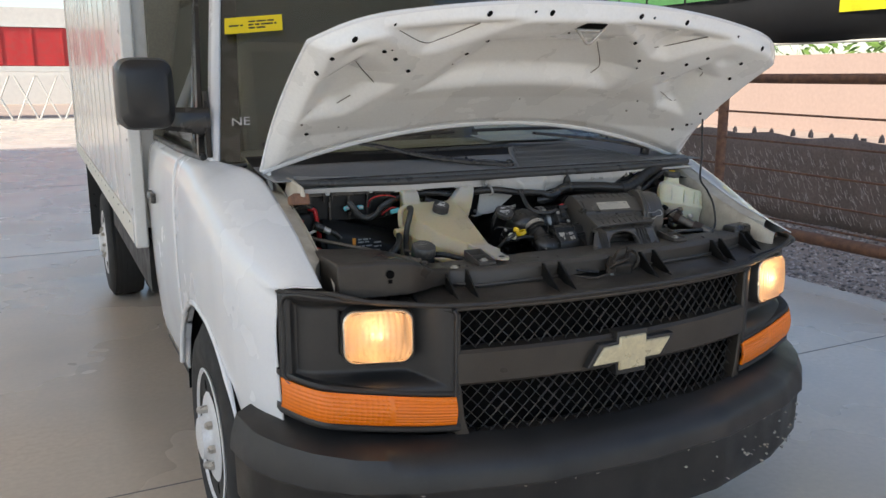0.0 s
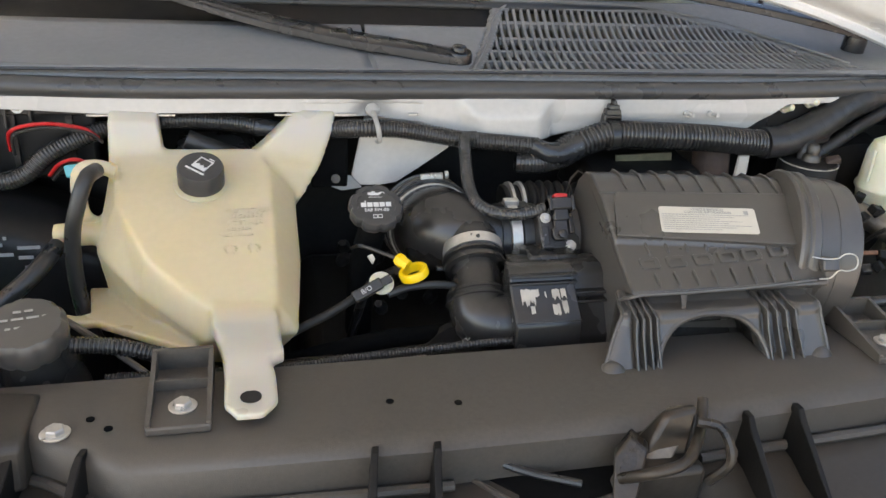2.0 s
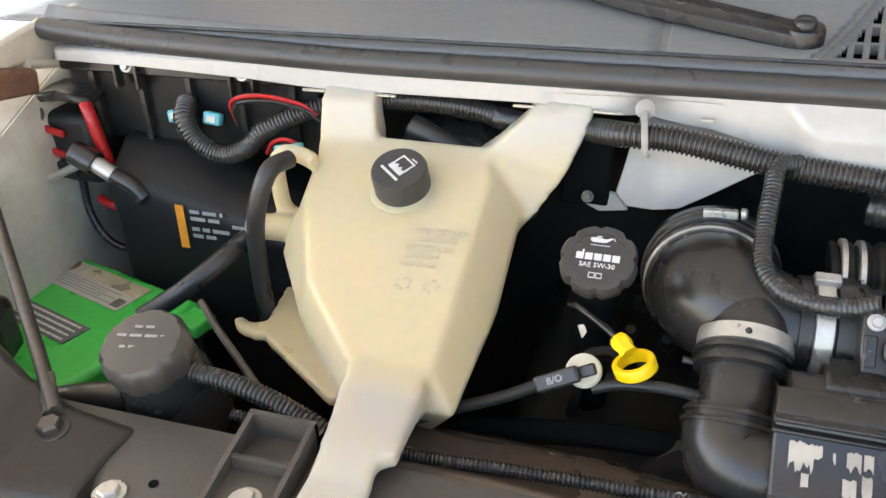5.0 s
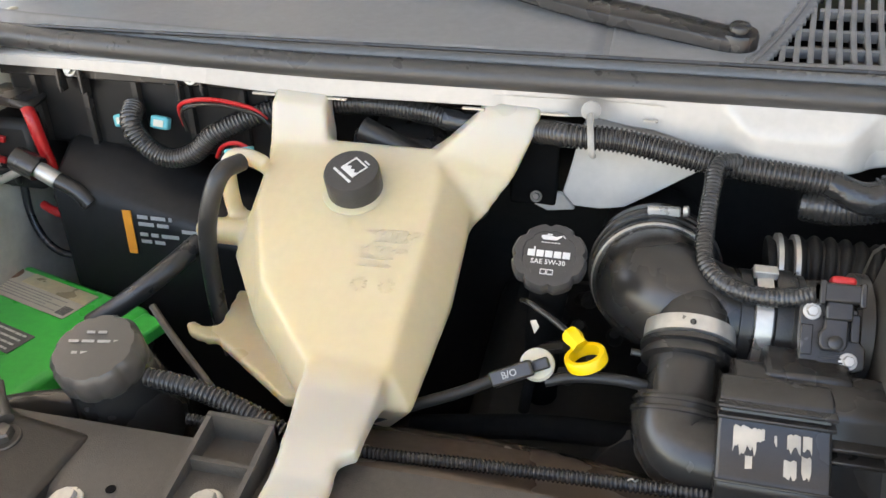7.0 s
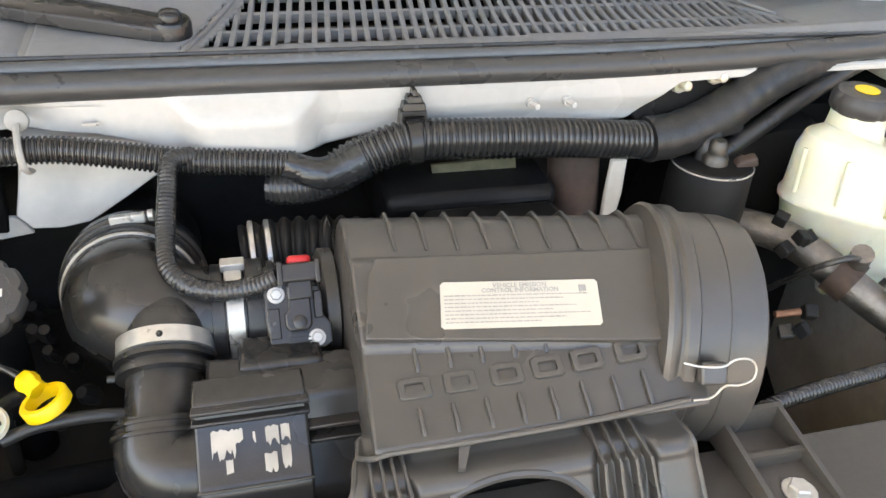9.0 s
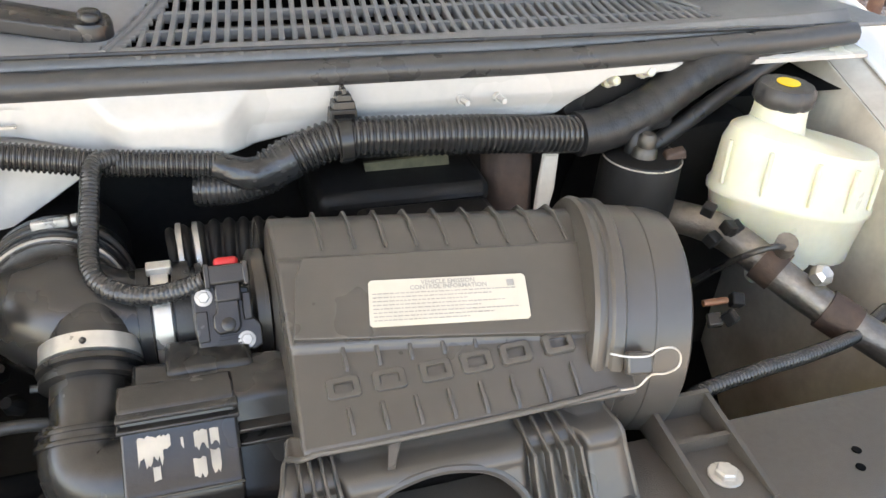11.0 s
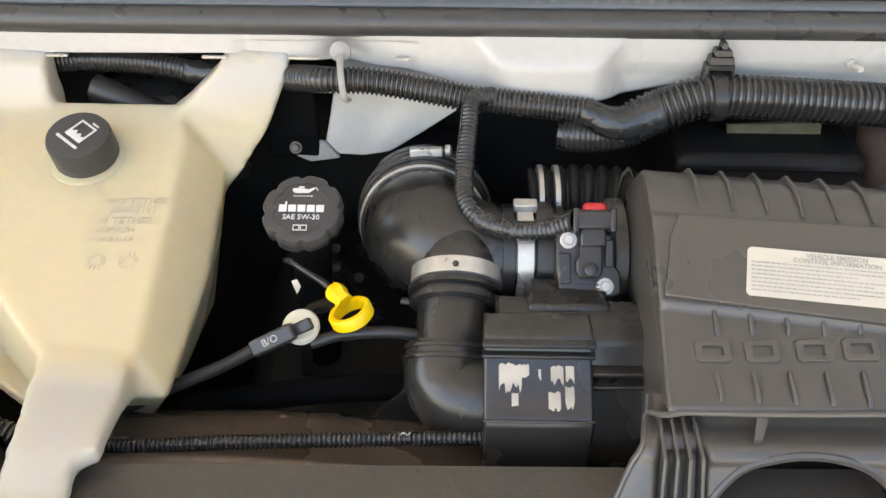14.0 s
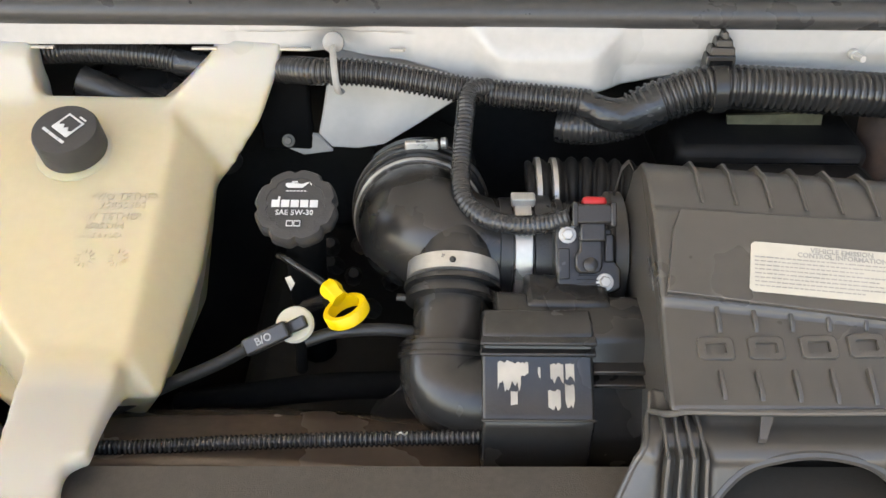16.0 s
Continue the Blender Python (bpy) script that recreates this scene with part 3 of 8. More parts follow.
# bow-tie shaped badge
TIE = [(-0.13, -0.022), (-0.13 + 0.035, 0.026), (-0.045, 0.026), (-0.045, 0.047), (0.045, 0.047), (0.045, 0.026), (0.13, 0.026), (0.13 - 0.035, -0.022), (0.045, -0.022), (0.045, -0.047), (-0.045, -0.047), (-0.045, -0.022)]


def tie(grow, y, deep):
    return prism([(x * (1 + grow * 0.9) , y, 0.835 + z * (1 + grow * 2.2)) for x, z in TIE], (0, deep, 0))


badge = part("badge", tie(0.0, -0.036, 0.02), GOLD, grille, "weathered gold bow-tie shaped badge", bevel=0.004)
part("badge_rim", tie(0.14, -0.03, 0.04), BUMPER, grille, bevel=0.003)

# head lamp surrounds and lamps
for s in (-1, 1):
    def bezel(u, v, s=s):
        """A bowl that slopes in gently from the grille and steeply from the corner."""
        x = 0.490 + 0.398 * u
        top, low = lerp(x, LIP) - 0.004, 0.752 + 0.04 * max(0, (x - 0.5) / 0.39) ** 1.5
        z = low + (top - low) * v
        k = 1 - min(1.0, max(max(0, 0.605 - x) / 0.10, max(0, x - 0.845) / 0.035, max(0, abs(z - 0.912) - 0.085) / 0.04))
        return (s * x, fy(x) - 0.004 + 0.058 * k * k * (3 - 2 * k), z)

    lamp_w, lamp_h, lamp_z = 0.088, 0.069, 0.930
    part("lamp_surround", grid(bezel, 60, 44, keep=lambda u, v, s=s: not (abs(0.490 + 0.398 * u - 0.678) < lamp_w - 0.012 and abs(bezel(u, v)[2] - lamp_z) < lamp_h - 0.012)), BUMPER, truck, "black moulded lamp surround", solid=0.006)
    rim_line = [bezel(u, 0.985) for u in (0.04, 0.2, 0.4, 0.6, 0.8, 0.95)] + [bezel(0.985, v) for v in (0.9, 0.6, 0.3, 0.08)] + [bezel(u, 0.02) for u in (0.93, 0.75, 0.5, 0.25, 0.05)] + [bezel(0.015, v) for v in (0.1, 0.4, 0.7, 0.93)]
    part("surround_rim", tube([Vector(p) + Vector((0, -0.004, 0)) for p in rim_line + rim_line[:1]], 0.006, step=0.008, seg=10), BUMPER, truck)
    c = Vector((s * 0.678, fy(0.678) + 0.012, lamp_z))
    m = frame_of(c, (1, s * 0.30, 0), (0, 0.06, 1))
    bm = bmesh.new()

    def rounded(w, h, r, n=5):
        out = []
        for cx, cz, a0 in ((w - r, h - r, 0), (-w + r, h - r, 90), (-w + r, -h + r, 180), (w - r, -h + r, 270)):
            for k in range(n + 1):
                a = radians(a0 + 90 * k / n)
                out.append((cx + r * math.cos(a), cz + r * math.sin(a)))
        return out

    def ring(w, h, r, d):
        return [m @ Vector((x, z, d)) for x, z in rounded(w, h, r)]

    lamp = part("head_lamp", loft([ring(lamp_w - 0.05, lamp_h - 0.04, 0.015, -0.07), ring(lamp_w - 0.02, lamp_h - 0.016, 0.018, -0.045), ring(lamp_w - 0.003, lamp_h - 0.003, 0.030, -0.01), ring(lamp_w, lamp_h, 0.033, 0.006), ring(lamp_w - 0.004, lamp_h - 0.004, 0.031, 0.01)], caps=False), LENS, truck, "lit rectangular halogen head lamp")
    part("lamp_collar", loft([ring(lamp_w + 0.004, lamp_h + 0.004, 0.035, -0.085), ring(lamp_w + 0.004, lamp_h + 0.004, 0.035, 0.001), ring(lamp_w + 0.002, lamp_h + 0.002, 0.034, 0.006), ring(lamp_w + 0.0005, lamp_h + 0.0005, 0.033, 0.004)], caps=False), BUMPER, lamp)
    part("reflector", loft([ring(lamp_w - 0.05, lamp_h - 0.04, 0.012, -0.0695), ring(lamp_w - 0.06, lamp_h - 0.05, 0.008, -0.072)]), LENS, lamp)
    part("bulb", lathe([(0.006, 0), (0.02, 0.006), (0.022, 0.014), (0.014, 0.022), (0.004, 0.025)], m @ Vector((0, 0, -0.068)), m.to_3x3() @ Vector((0, 0, 1)), seg=20), BULB, lamp, "glowing warm bulb")
    glim = bpy.data.lights.new("lamp_filament", "POINT")
    glim.energy, glim.color, glim.shadow_soft_size = 0.12, (1.0, 0.52, 0.2), 0.012
    new("lamp_filament", glim).matrix_world = Matrix.Translation(m @ Vector((0, 0, 0.03)))
    part("lens", loft([ring(lamp_w - 0.001, lamp_h - 0.001, 0.032, 0.004), ring(lamp_w - 0.004, lamp_h - 0.004, 0.030, 0.012), ring(lamp_w * 0.9, lamp_h * 0.9, 0.026, 0.0135)], caps=False), LAMP_GLASS, lamp).visible_shadow = False

    def flute(u, v, m=m):
        a, b = 2 * u - 1, 2 * v - 1
        return m @ Vector((a * (lamp_w - 0.005) * math.sqrt(1 - 0.24 * b * b), b * (lamp_h - 0.005) * math.sqrt(1 - 0.24 * a * a), 0.0125 + 0.004 * (1 - a * a) * (1 - b * b) + 0.0011 * math.sin(u * 70) + 0.0008 * math.sin(v * 44) * (abs(a) < 0.5)))

    part("lens_face", grid(flute, 90, 40), LAMP_GLASS, lamp, "fluted lens face", solid=0.0015).visible_shadow = False

    def amber(u, v, s=s):
        """The outer part is cut into small prisms, the inner part into fine level ribs."""
        x = 0.497 + 0.391 * u
        low, top = 0.690 + 0.036 * u ** 1.5, 0.762 + 0.043 * u ** 1.2
        inside = 0.02 < v < 0.98
        cut = 0.0012 * math.sin(v * 60) if u < 0.40 else (0.0008 * math.sin(u * 190) + 0.0008 * math.sin(v * 48) if u > 0.42 else -0.0015)
        return (s * x, fy(x) - 0.010 - 0.010 * math.sin(math.pi * v) + cut * inside, low + (top - low) * v)

    tl = part("turn_lamp", grid(amber, 150, 64), AMBER, truck, "amber ribbed turn signal lens", solid=0.010)
    part("lamp_frame", front_bar(s * 0.486, s * 0.893, lambda x: 0.668 + 0.036 * max(0, (abs(x) - 0.497) / 0.391) ** 1.5, lambda x: 0.689 + 0.036 * max(0, (abs(x) - 0.497) / 0.391) ** 1.5, 0.016, 0.06), BUMPER, truck)
    part("lamp_frame", front_bar(s * 0.486, s * 0.893, lambda x: 0.763 + 0.043 * max(0, (abs(x) - 0.497) / 0.391) ** 1.2, lambda x: 0.777 + 0.045 * max(0, (abs(x) - 0.497) / 0.391) ** 1.2, 0.012, 0.06), BUMPER, truck)


# bumper: a swept section wrapped round the front
def bumper_plan(u):
    """u from -1 to 1: the point of the bumper's outer line."""
    a = abs(u)
    s = 1 if u > 0 else -1
    x = lerp(a, [(0, 0), (0.6, 0.62), (0.75, 0.78), (0.83, 0.87), (0.88, 0.93), (0.93, 0.98), (1.0, 1.0)])
    y = lerp(a, [(0, -0.13), (0.3, -0.11), (0.6, -0.03), (0.75, 0.045), (0.83, 0.12), (0.88, 0.2), (0.93, 0.3), (1.0, 0.44)])
    return s * x, y


loops = []
for i in range(97):
    u = -1 + i / 48
    x, y = bumper_plan(u)
    x2, y2 = bumper_plan(min(1, u + 0.01))
    x1, y1 = bumper_plan(max(-1, u - 0.01))
    d = Vector((x2 - x1, y2 - y1, 0)).normalized()
    inn = Vector((-d.y, d.x, 0))
    drop = 0.03 * abs(u) ** 3
    sec = [(0.12, 0.655 + drop), (0.06, 0.645 + drop), (0.022, 0.628 + drop), (0.004, 0.60), (0.0, 0.56), (0.012, 0.545), (0.014, 0.42), (0.035, 0.375), (0.08, 0.365), (0.13, 0.38)]
    loops.append([(x + inn.x * a, y + inn.y * a, z) for a, z in sec])
bump = part("bumper", loft(loops), BUMPER, truck, "scuffed black plastic front bumper")
bm = bmesh.new()
rnd = random.Random(4)
for n in range(64):
    u = rnd.gauss(0.52, 0.2) if n < 54 else rnd.uniform(-0.7, 0)
    u = max(-0.7, min(0.8, u))
    x, y = bumper_plan(u)
    z = rnd.choice((rnd.uniform(0.40, 0.53), rnd.gauss(0.44, 0.02), 0.55))
    w, h = rnd.uniform(0.0015, 0.006) * (2.5 if n % 9 == 0 else 1), rnd.uniform(0.001, 0.004)
    pts = [(x + w * rnd.uniform(0.6, 1.2) * math.cos(a), z + h * rnd.uniform(0.6, 1.3) * math.sin(a)) for a in [k * math.pi / 3 for k in range(6)]]
    prism([(px, bumper_plan(u + (px - x))[1] + 0.0075, pz) for px, pz in pts], (0, 0.012, 0), bm)
tagged(part("scratch", bm, PEEL, bump, "pale scuffs and chips", smooth=False), kind="stuff")

# fenders, doors, cab sides
XO = [(0.19, 0.83), (0.25, 0.862), (0.31, 0.893), (0.38, 0.925), (0.45, 0.945), (0.6, 0.972), (0.9, 0.99), (1.9, 0.99)]
XS = [(0.19, 0.806), (0.3, 0.798), (0.45, 0.790), (0.74, 0.80), (0.86, 0.84), (1.0, 0.892), (1.26, 0.935), (1.9, 0.942)]
ZS = [(0.19, 1.065), (0.4, 1.135), (0.6, 1.215), (0.78, 1.285), (1.0, 1.30), (1.9, 1.30)]
WY, WZ, AR = 0.93, 0.39, 0.45


def soft(y, table, w=0.07):
    """A table read with its kinks rounded off."""
    w = min(w, y - 0.19)
    return sum(lerp(y + k * w, table) for k in (-1, -0.5, 0, 0.5, 1)) / 5


def side_point(y, v, s, arch=True):
    xs, zs, xo = soft(y, XS), soft(y, ZS), soft(y, XO)
    zb = 0.46 if y > 0.6 else 0.52
    if arch and abs(y - WY) < AR:
        zb = max(zb, WZ + math.sqrt(AR ** 2 - (y - WY) ** 2))
    w = max(0.0, xo - xs)
    rows = [(xs, zs), (xs + w * 0.35, zs - 0.008), (xs + w * 0.75, zs - 0.035), (xo - 0.012, zs - 0.085), (xo, zs - 0.16), (xo, 0.85), (xo - 0.012, 0.6), (xo - 0.035, 0.45)]
    x = z = 0.0
    for k in (-1, -0.5, 0, 0.5, 1):
        w = min(0.09, v, 1 - v)
        z_at = lerp(v + k * w, [(0, 0), (0.12, 1), (0.24, 2), (0.36, 3), (0.5, 4), (0.75, 5), (0.9, 6), (1, 7)])
        i = min(6, int(z_at))
        f = z_at - i
        x += (rows[i][0] + (rows[i + 1][0] - rows[i][0]) * f) / 5
        z += (rows[i][1] + (rows[i + 1][1] - rows[i][1]) * f) / 5
    if z < zb:
        z = zb
    return Vector((s * x, y, z))


def side_sheet(y0, y1, s, n=60):
    def fn(u, v):
        if y0 > 0.2:
            return side_point(y0 + (y1 - y0) * u, v, s)
        # the front edge follows the top of the lamp surround, then drops behind the lamp
        k = min(1.0, v / 0.36)
        xf = 0.808 + 0.085 * k
        yf = fy(xf) + 0.004
        p = side_point(max(0.19, yf) + (y1 - max(0.19, yf)) * u, v, s)
        if k < 1:
            q = Vector((s * xf, yf, lerp(xf, LIP) + 0.005 + 0.012 * (1 - k)))
            w = max(0.0, 1 - u / 0.16)
            p = p.lerp(q, w * w * (3 - 2 * w))
        return p
    return grid(fn, n, 48)


for s in (-1, 1):
    fd = part("fender", side_sheet(0.19, 1.26, s, 90), WHITE, truck, "white painted front fender", solid=0.004)
    lip = [(s * (lerp(y, XO) - 0.006), y, WZ + math.sqrt(max(0, AR ** 2 - (y - WY) ** 2))) for y in [WY - AR * math.cos(radians(a)) for a in range(14, 167, 6)]]
    part("arch_lip", tube(lip, 0.011, step=0.03, seg=10), WHITE, fd)
    # well lined in near-black, its shade is in the colour
    part("wheel_well", grid(lambda u, v: (s * (0.55 + 0.41 * u), WY - (AR + 0.02) * math.cos(math.pi * v), WZ + (AR + 0.02) * math.sin(math.pi * v)), 4, 24), SHADE_BLACK, fd, solid=0.004)
    door = part("door", grid(lambda u, v: side_point(1.268 + 0.72 * u, v, s), 14, 40), WHITE, truck, "white painted cab door", solid=0.004)
    part("window_frame", loft([[(s * 0.915, 1.06, 1.31), (s * 0.93, 1.06, 1.31), (s * 0.93, 1.1, 1.31), (s * 0.915, 1.1, 1.31)], [(s * 0.80, 1.62, 1.9), (s * 0.815, 1.62, 1.9), (s * 0.815, 1.68, 1.9), (s * 0.8, 1.68, 1.9)]]), BLACK, door)
    part("window", grid(lambda u, v: (s * (0.93 - 0.125 * v), 1.09 + 0.56 * v + (0.9 - 0.56 * v) * u, 1.305 + 0.6 * v), 8, 8), TINT, door, solid=0.005).visible_shadow = False
    part("belt_strip", tube([(s * 0.915, 1.05, 1.307), (s * 0.94, 1.3, 1.31), (s * 0.945, 2.0, 1.312)], 0.012, step=0.1), BLACK_SOFT, door)
    part("door_handle", box(*sorted((s * 0.985, s * 1.01)), 1.76, 1.9, 1.06, 1.1), BLACK, door, bevel=0.008)
    pil = [[(s * (0.874 - 0.15 * v), 0.985 + 0.56 * v + o, 1.29 + 0.64 * v) for v in (0, 0.33, 0.66, 1.0)] for o in (0,)][0]
    part("windshield_pillar", loft([[(p[0], p[1], p[2]), (s * (abs(p[0]) + 0.03), p[1] + 0.012, p[2]), (s * (abs(p[0]) + 0.036), p[1] + 0.07, p[2]), (p[0], p[1] + 0.07, p[2])] for p in pil]), WHITE, truck, bevel=0.01)
    # door mirror
    mir = part("mirror", loft([[(s * (1.075 + a * 0.088 * w), 1.14 + d, 1.512 + b * 0.115 * w) for a, b in [(math.copysign(abs(math.cos(radians(q))) ** 0.42, math.cos(radians(q))), math.copysign(abs(math.sin(radians(q))) ** 0.42, math.sin(radians(q)))) for q in range(0, 360, 10)]] for d, w in ((-0.09, 0.7), (-0.07, 0.93), (-0.02, 1.0), (0.06, 1.0), (0.075, 0.97))]), BUMPER, truck, "black plastic door mirror")
    part("mirror_arm", loft([[(s * x, y + a * 0.035, z + b * h) for a, b in ((-1, -0.6), (-0.6, -1), (0.6, -1), (1, -0.6), (1, 0.6), (0.6, 1), (-0.6, 1), (-1, 0.6))] for x, y, z, h in ((0.88, 1.12, 1.415, 0.05), (0.93, 1.12, 1.425, 0.042), (1.0, 1.13, 1.43, 0.038), (1.10, 1.14, 1.435, 0.032))]), BLACK, mir)
    part("mirror_glass", box(*sorted((s * 1.0, s * 1.16)), 1.218, 1.221, 1.41, 1.6), STEEL, mir)
    part("mirror_foot", prism([(s * 0.895, 1.0, 1.31), (s * 0.895, 1.22, 1.31), (s * 0.855, 1.24, 1.52), (s * 0.87, 1.15, 1.47)], (s * 0.02, 0, 0)), BLACK, mir, bevel=0.004)

# roof, back wall of the cab
part("cab_roof", grid(lambda u, v: (-0.72 + 1.44 * u, 1.53 + 0.65 * v, 1.93 + 0.1 * math.sin(math.pi * u) ** 0.5 + 0.05 * v), 24, 8), WHITE, truck, solid=0.01)
part("cab_back", box(-0.95, 0.95, 1.985, 2.03, 0.6, 1.98), INTERIOR, truck)
part("cab_floor", box(-0.9, 0.9, 0.98, 1.99, 0.55, 0.6), INTERIOR, truck)


def shield(u, v, off=0.0):
    x = -1 + 2 * u
    return (x * (0.872 - 0.15 * v), 0.80 + 0.185 * x * x + 0.58 * v + off, 1.335 - 0.045 * x * x + 0.63 * v)


ws = part("windshield", grid(shield, 48, 4), TINT, truck, "laminated windshield with marker writing", smooth=False, solid=0.005)
ws.visible_shadow = False
edge = part("windshield_band", grid(lambda u, v: shield(u, v, 0.006), 60, 40, keep=lambda u, v: u < 0.035 or u > 0.965), BLACK, ws, "black ceramic edge band")
part("windshield_seal", tube([Vector(shield(u, 0.0, -0.010)) - Vector((0, 0, 0.010)) for u in [i / 20 for i in range(21)]], 0.008, step=0.04), BLACK_SOFT, ws)
wm = frame_of(Vector(shield(0.075, 0.69)) + Vector((0, -0.012, 0.01)), Vector(shield(0.2, 0.66)) - Vector(shield(0.06, 0.66)), Vector(shield(0.1, 0.9)) - Vector(shield(0.1, 0.5)))
st = part("sticker", moved(box(-0.115, 0.09, -0.034, 0.046, 0, 0.001), wm), STICKER, ws, "yellow lot sticker with hand-written marks", smooth=False)
part("sticker_mark", bars([(0.02, -0.03, 0.06), (0.004, -0.10, -0.05), (0.004, -0.03, 0.07), (-0.012, -0.03, 0.03)], wm @ Matrix.Translation((0, 0, 0.001)), 0.008, depth=0.0004, gap=0.3), INK, st, smooth=False)
wm2 = frame_of(Vector(shield(0.05, 0.215)) + Vector((0, -0.012, 0.01)), Vector(shield(0.2, 0.2)) - Vector(shield(0.06, 0.2)), Vector(shield(0.1, 0.9)) - Vector(shield(0.1, 0.5)))
part("marker_writing", lettering("NE", 0.05, 0.0006, wm2 @ Matrix.Translation((-0.03, -0.03, 0)) @ Matrix.Shear("XY", 4, (0.35, 0))), LETTER, ws, "white marker letters", smooth=False)

# dashboard and papers inside
part("dashboard", loft([[(x, 0.812 + 0.185 * x * x, 1.328 - 0.045 * x * x), (x, 1.1, 1.335 - 0.03 * x * x), (x, 1.32, 1.29), (x, 1.36, 1.1), (x, 1.0, 1.0)] for x in (-0.8, -0.5, -0.25, 0, 0.25, 0.5, 0.8)]), DASH, truck)
for x in (-0.42, 0.42):
    part("cab_seat", loft([[(x - 0.23, 1.5 + a, z), (x + 0.23, 1.5 + a, z), (x + 0.23, 1.64 + a, z), (x - 0.23, 1.64 + a, z)] for a, z in ((0, 0.8), (0.02, 1.2), (0.08, 1.5), (0.1, 1.7))]), INTERIOR, truck, bevel=0.04)
paper = thing("paper_sheet", "pale printed sheets lying on the dashboard", "paper")
part("sheet", prism([(0.06, 0.865, 1.337), (0.36, 0.88, 1.337), (0.48, 1.0, 1.338), (0.56, 1.16, 1.338), (0.12, 1.14, 1.339)], (0, 0, 0.001)), SHEET, paper, smooth=False)
part("sheet", prism([(0.117, 1.12, 1.39), (0.255, 1.12, 1.403), (0.466, 1.12, 1.394), (0.598, 1.12, 1.333), (0.153, 1.12, 1.335)], (0, 0.002, 0.001)), SHEET, paper, smooth=False)


# cargo box
BOX_X, BOX_Y, BOX_Z = 1.045, 7.2, 0.86
cb = part("cargo_box", box(-BOX_X, BOX_X, 2.06, BOX_Y, BOX_Z + 0.05, 3.2), PANEL, truck, "white smooth cargo box with metal corner trims", bevel=0.01)
for s in (-1, 1):
    part("bottom_rail", box(*sorted((s * (BOX_X - 0.02), s * (BOX_X + 0.008))), 2.02, BOX_Y + 0.01, BOX_Z - 0.03, BOX_Z + 0.08), PALE, cb, bevel=0.004)
    part("corner_post", box(*sorted((s * (BOX_X - 0.045), s * (BOX_X + 0.011))), 2.01, 2.10, BOX_Z - 0.03, 3.2), PANEL, cb, bevel=0.01)
    part("corner_post", box(*sorted((s * (BOX_X - 0.045), s * (BOX_X + 0.011))), BOX_Y - 0.07, BOX_Y + 0.015, BOX_Z - 0.03, 3.2), PANEL, cb, bevel=0.006)
    for n in range(13):
        part("panel_seam", box(*sorted((s * (BOX_X - 0.002), s * (BOX_X + 0.0025))), 2.48 + 0.38 * n, 2.50 + 0.38 * n, BOX_Z + 0.09, 3.18), PANEL, cb, bevel=0.001)
    for n in range(15):
        part("rivet", lathe([(0.006, 0), (0.005, 0.002), (0.002, 0.003)], (s * (BOX_X + 0.011), 2.055, 1.0 + n * 0.15), (s, 0, 0), seg=8), DULL_STEEL, cb)
    for n in range(18):
        part("rivet", lathe([(0.006, 0), (0.005, 0.002), (0.002, 0.003)], (s * (BOX_X + 0.008), 2.25 + n * 0.28, BOX_Z + 0.055), (s, 0, 0), seg=8), DULL_STEEL, cb)
    part("mud_flap", box(*sorted((s * 0.70, s * 1.06)), 5.6, 5.61, 0.27, BOX_Z), BLACK_SOFT, truck)
    part("splash_panel", box(*sorted((s * 0.90, s * 1.0)), 2.05, 3.95, 0.62, BOX_Z), DARK, truck)
part("chassis_rail", box(-0.45, -0.35, 1.2, 6.9, 0.55, 0.75), DARK, truck)
part("chassis_rail", box(0.35, 0.45, 1.2, 6.9, 0.55, 0.75), DARK, truck)
part("rocker", box(-0.95, -0.9, 1.4, 2.0, 0.42, 0.5), DARK, truck)


def wheel(x, y, s, width=0.235):
    r = 0.385
    w = part("wheel", lathe([(0.225, 0), (0.29, -0.012), (0.34, -0.006), (0.372, 0.014), (r, 0.045), (r, width - 0.045), (0.372, width - 0.014), (0.3, width), (0.225, width - 0.01)], (x, y, r), (-s, 0, 0), seg=48), TYRE, truck, "black ribbed road tyre")
    bm = bmesh.new()
    for n in range(5):
        o = 0.05 + n * (width - 0.1) / 4
        lathe([(r - 0.012, o - 0.004), (r + 0.0015, o - 0.014), (r + 0.0015, o - 0.03)], (x, y, r), (-s, 0, 0), bm, seg=48)
    part("tread_rib", bm, TYRE, w)
    rim = part("rim", lathe([(0.226, 0.004), (0.232, -0.006), (0.224, -0.009), (0.214, 0.004), (0.205, 0.014), (0.190, 0.016), (0.165, 0.008), (0.140, -0.006), (0.122, -0.010), (0.085, -0.012), (0.074, -0.022), (0.068, -0.040), (0.05, -0.045), (0.03, -0.046)], (x, y, r), (-s, 0, 0), seg=40), RIM, w, "silver steel wheel with lug nuts")
    for n in range(8):
        a = 2 * math.pi * n / 8
        part("lug_nut", lathe([(0.0145, 0), (0.0145, 0.024), (0.008, 0.032)], (x + s * 0.002, y + 0.100 * math.cos(a), r + 0.100 * math.sin(a)), (s, 0, 0), seg=6), STEEL, rim)
        b = a + math.pi / 8
        # no opening is cut: a black disc paints the shaded hole
        part("vent_hole", lathe([(0.019, 0.0), (0.019, 0.012)], (x - s * 0.012, y + 0.172 * math.cos(b), r + 0.172 * math.sin(b)), (s, 0, 0), seg=14), SHADE_BLACK, rim)
    return w


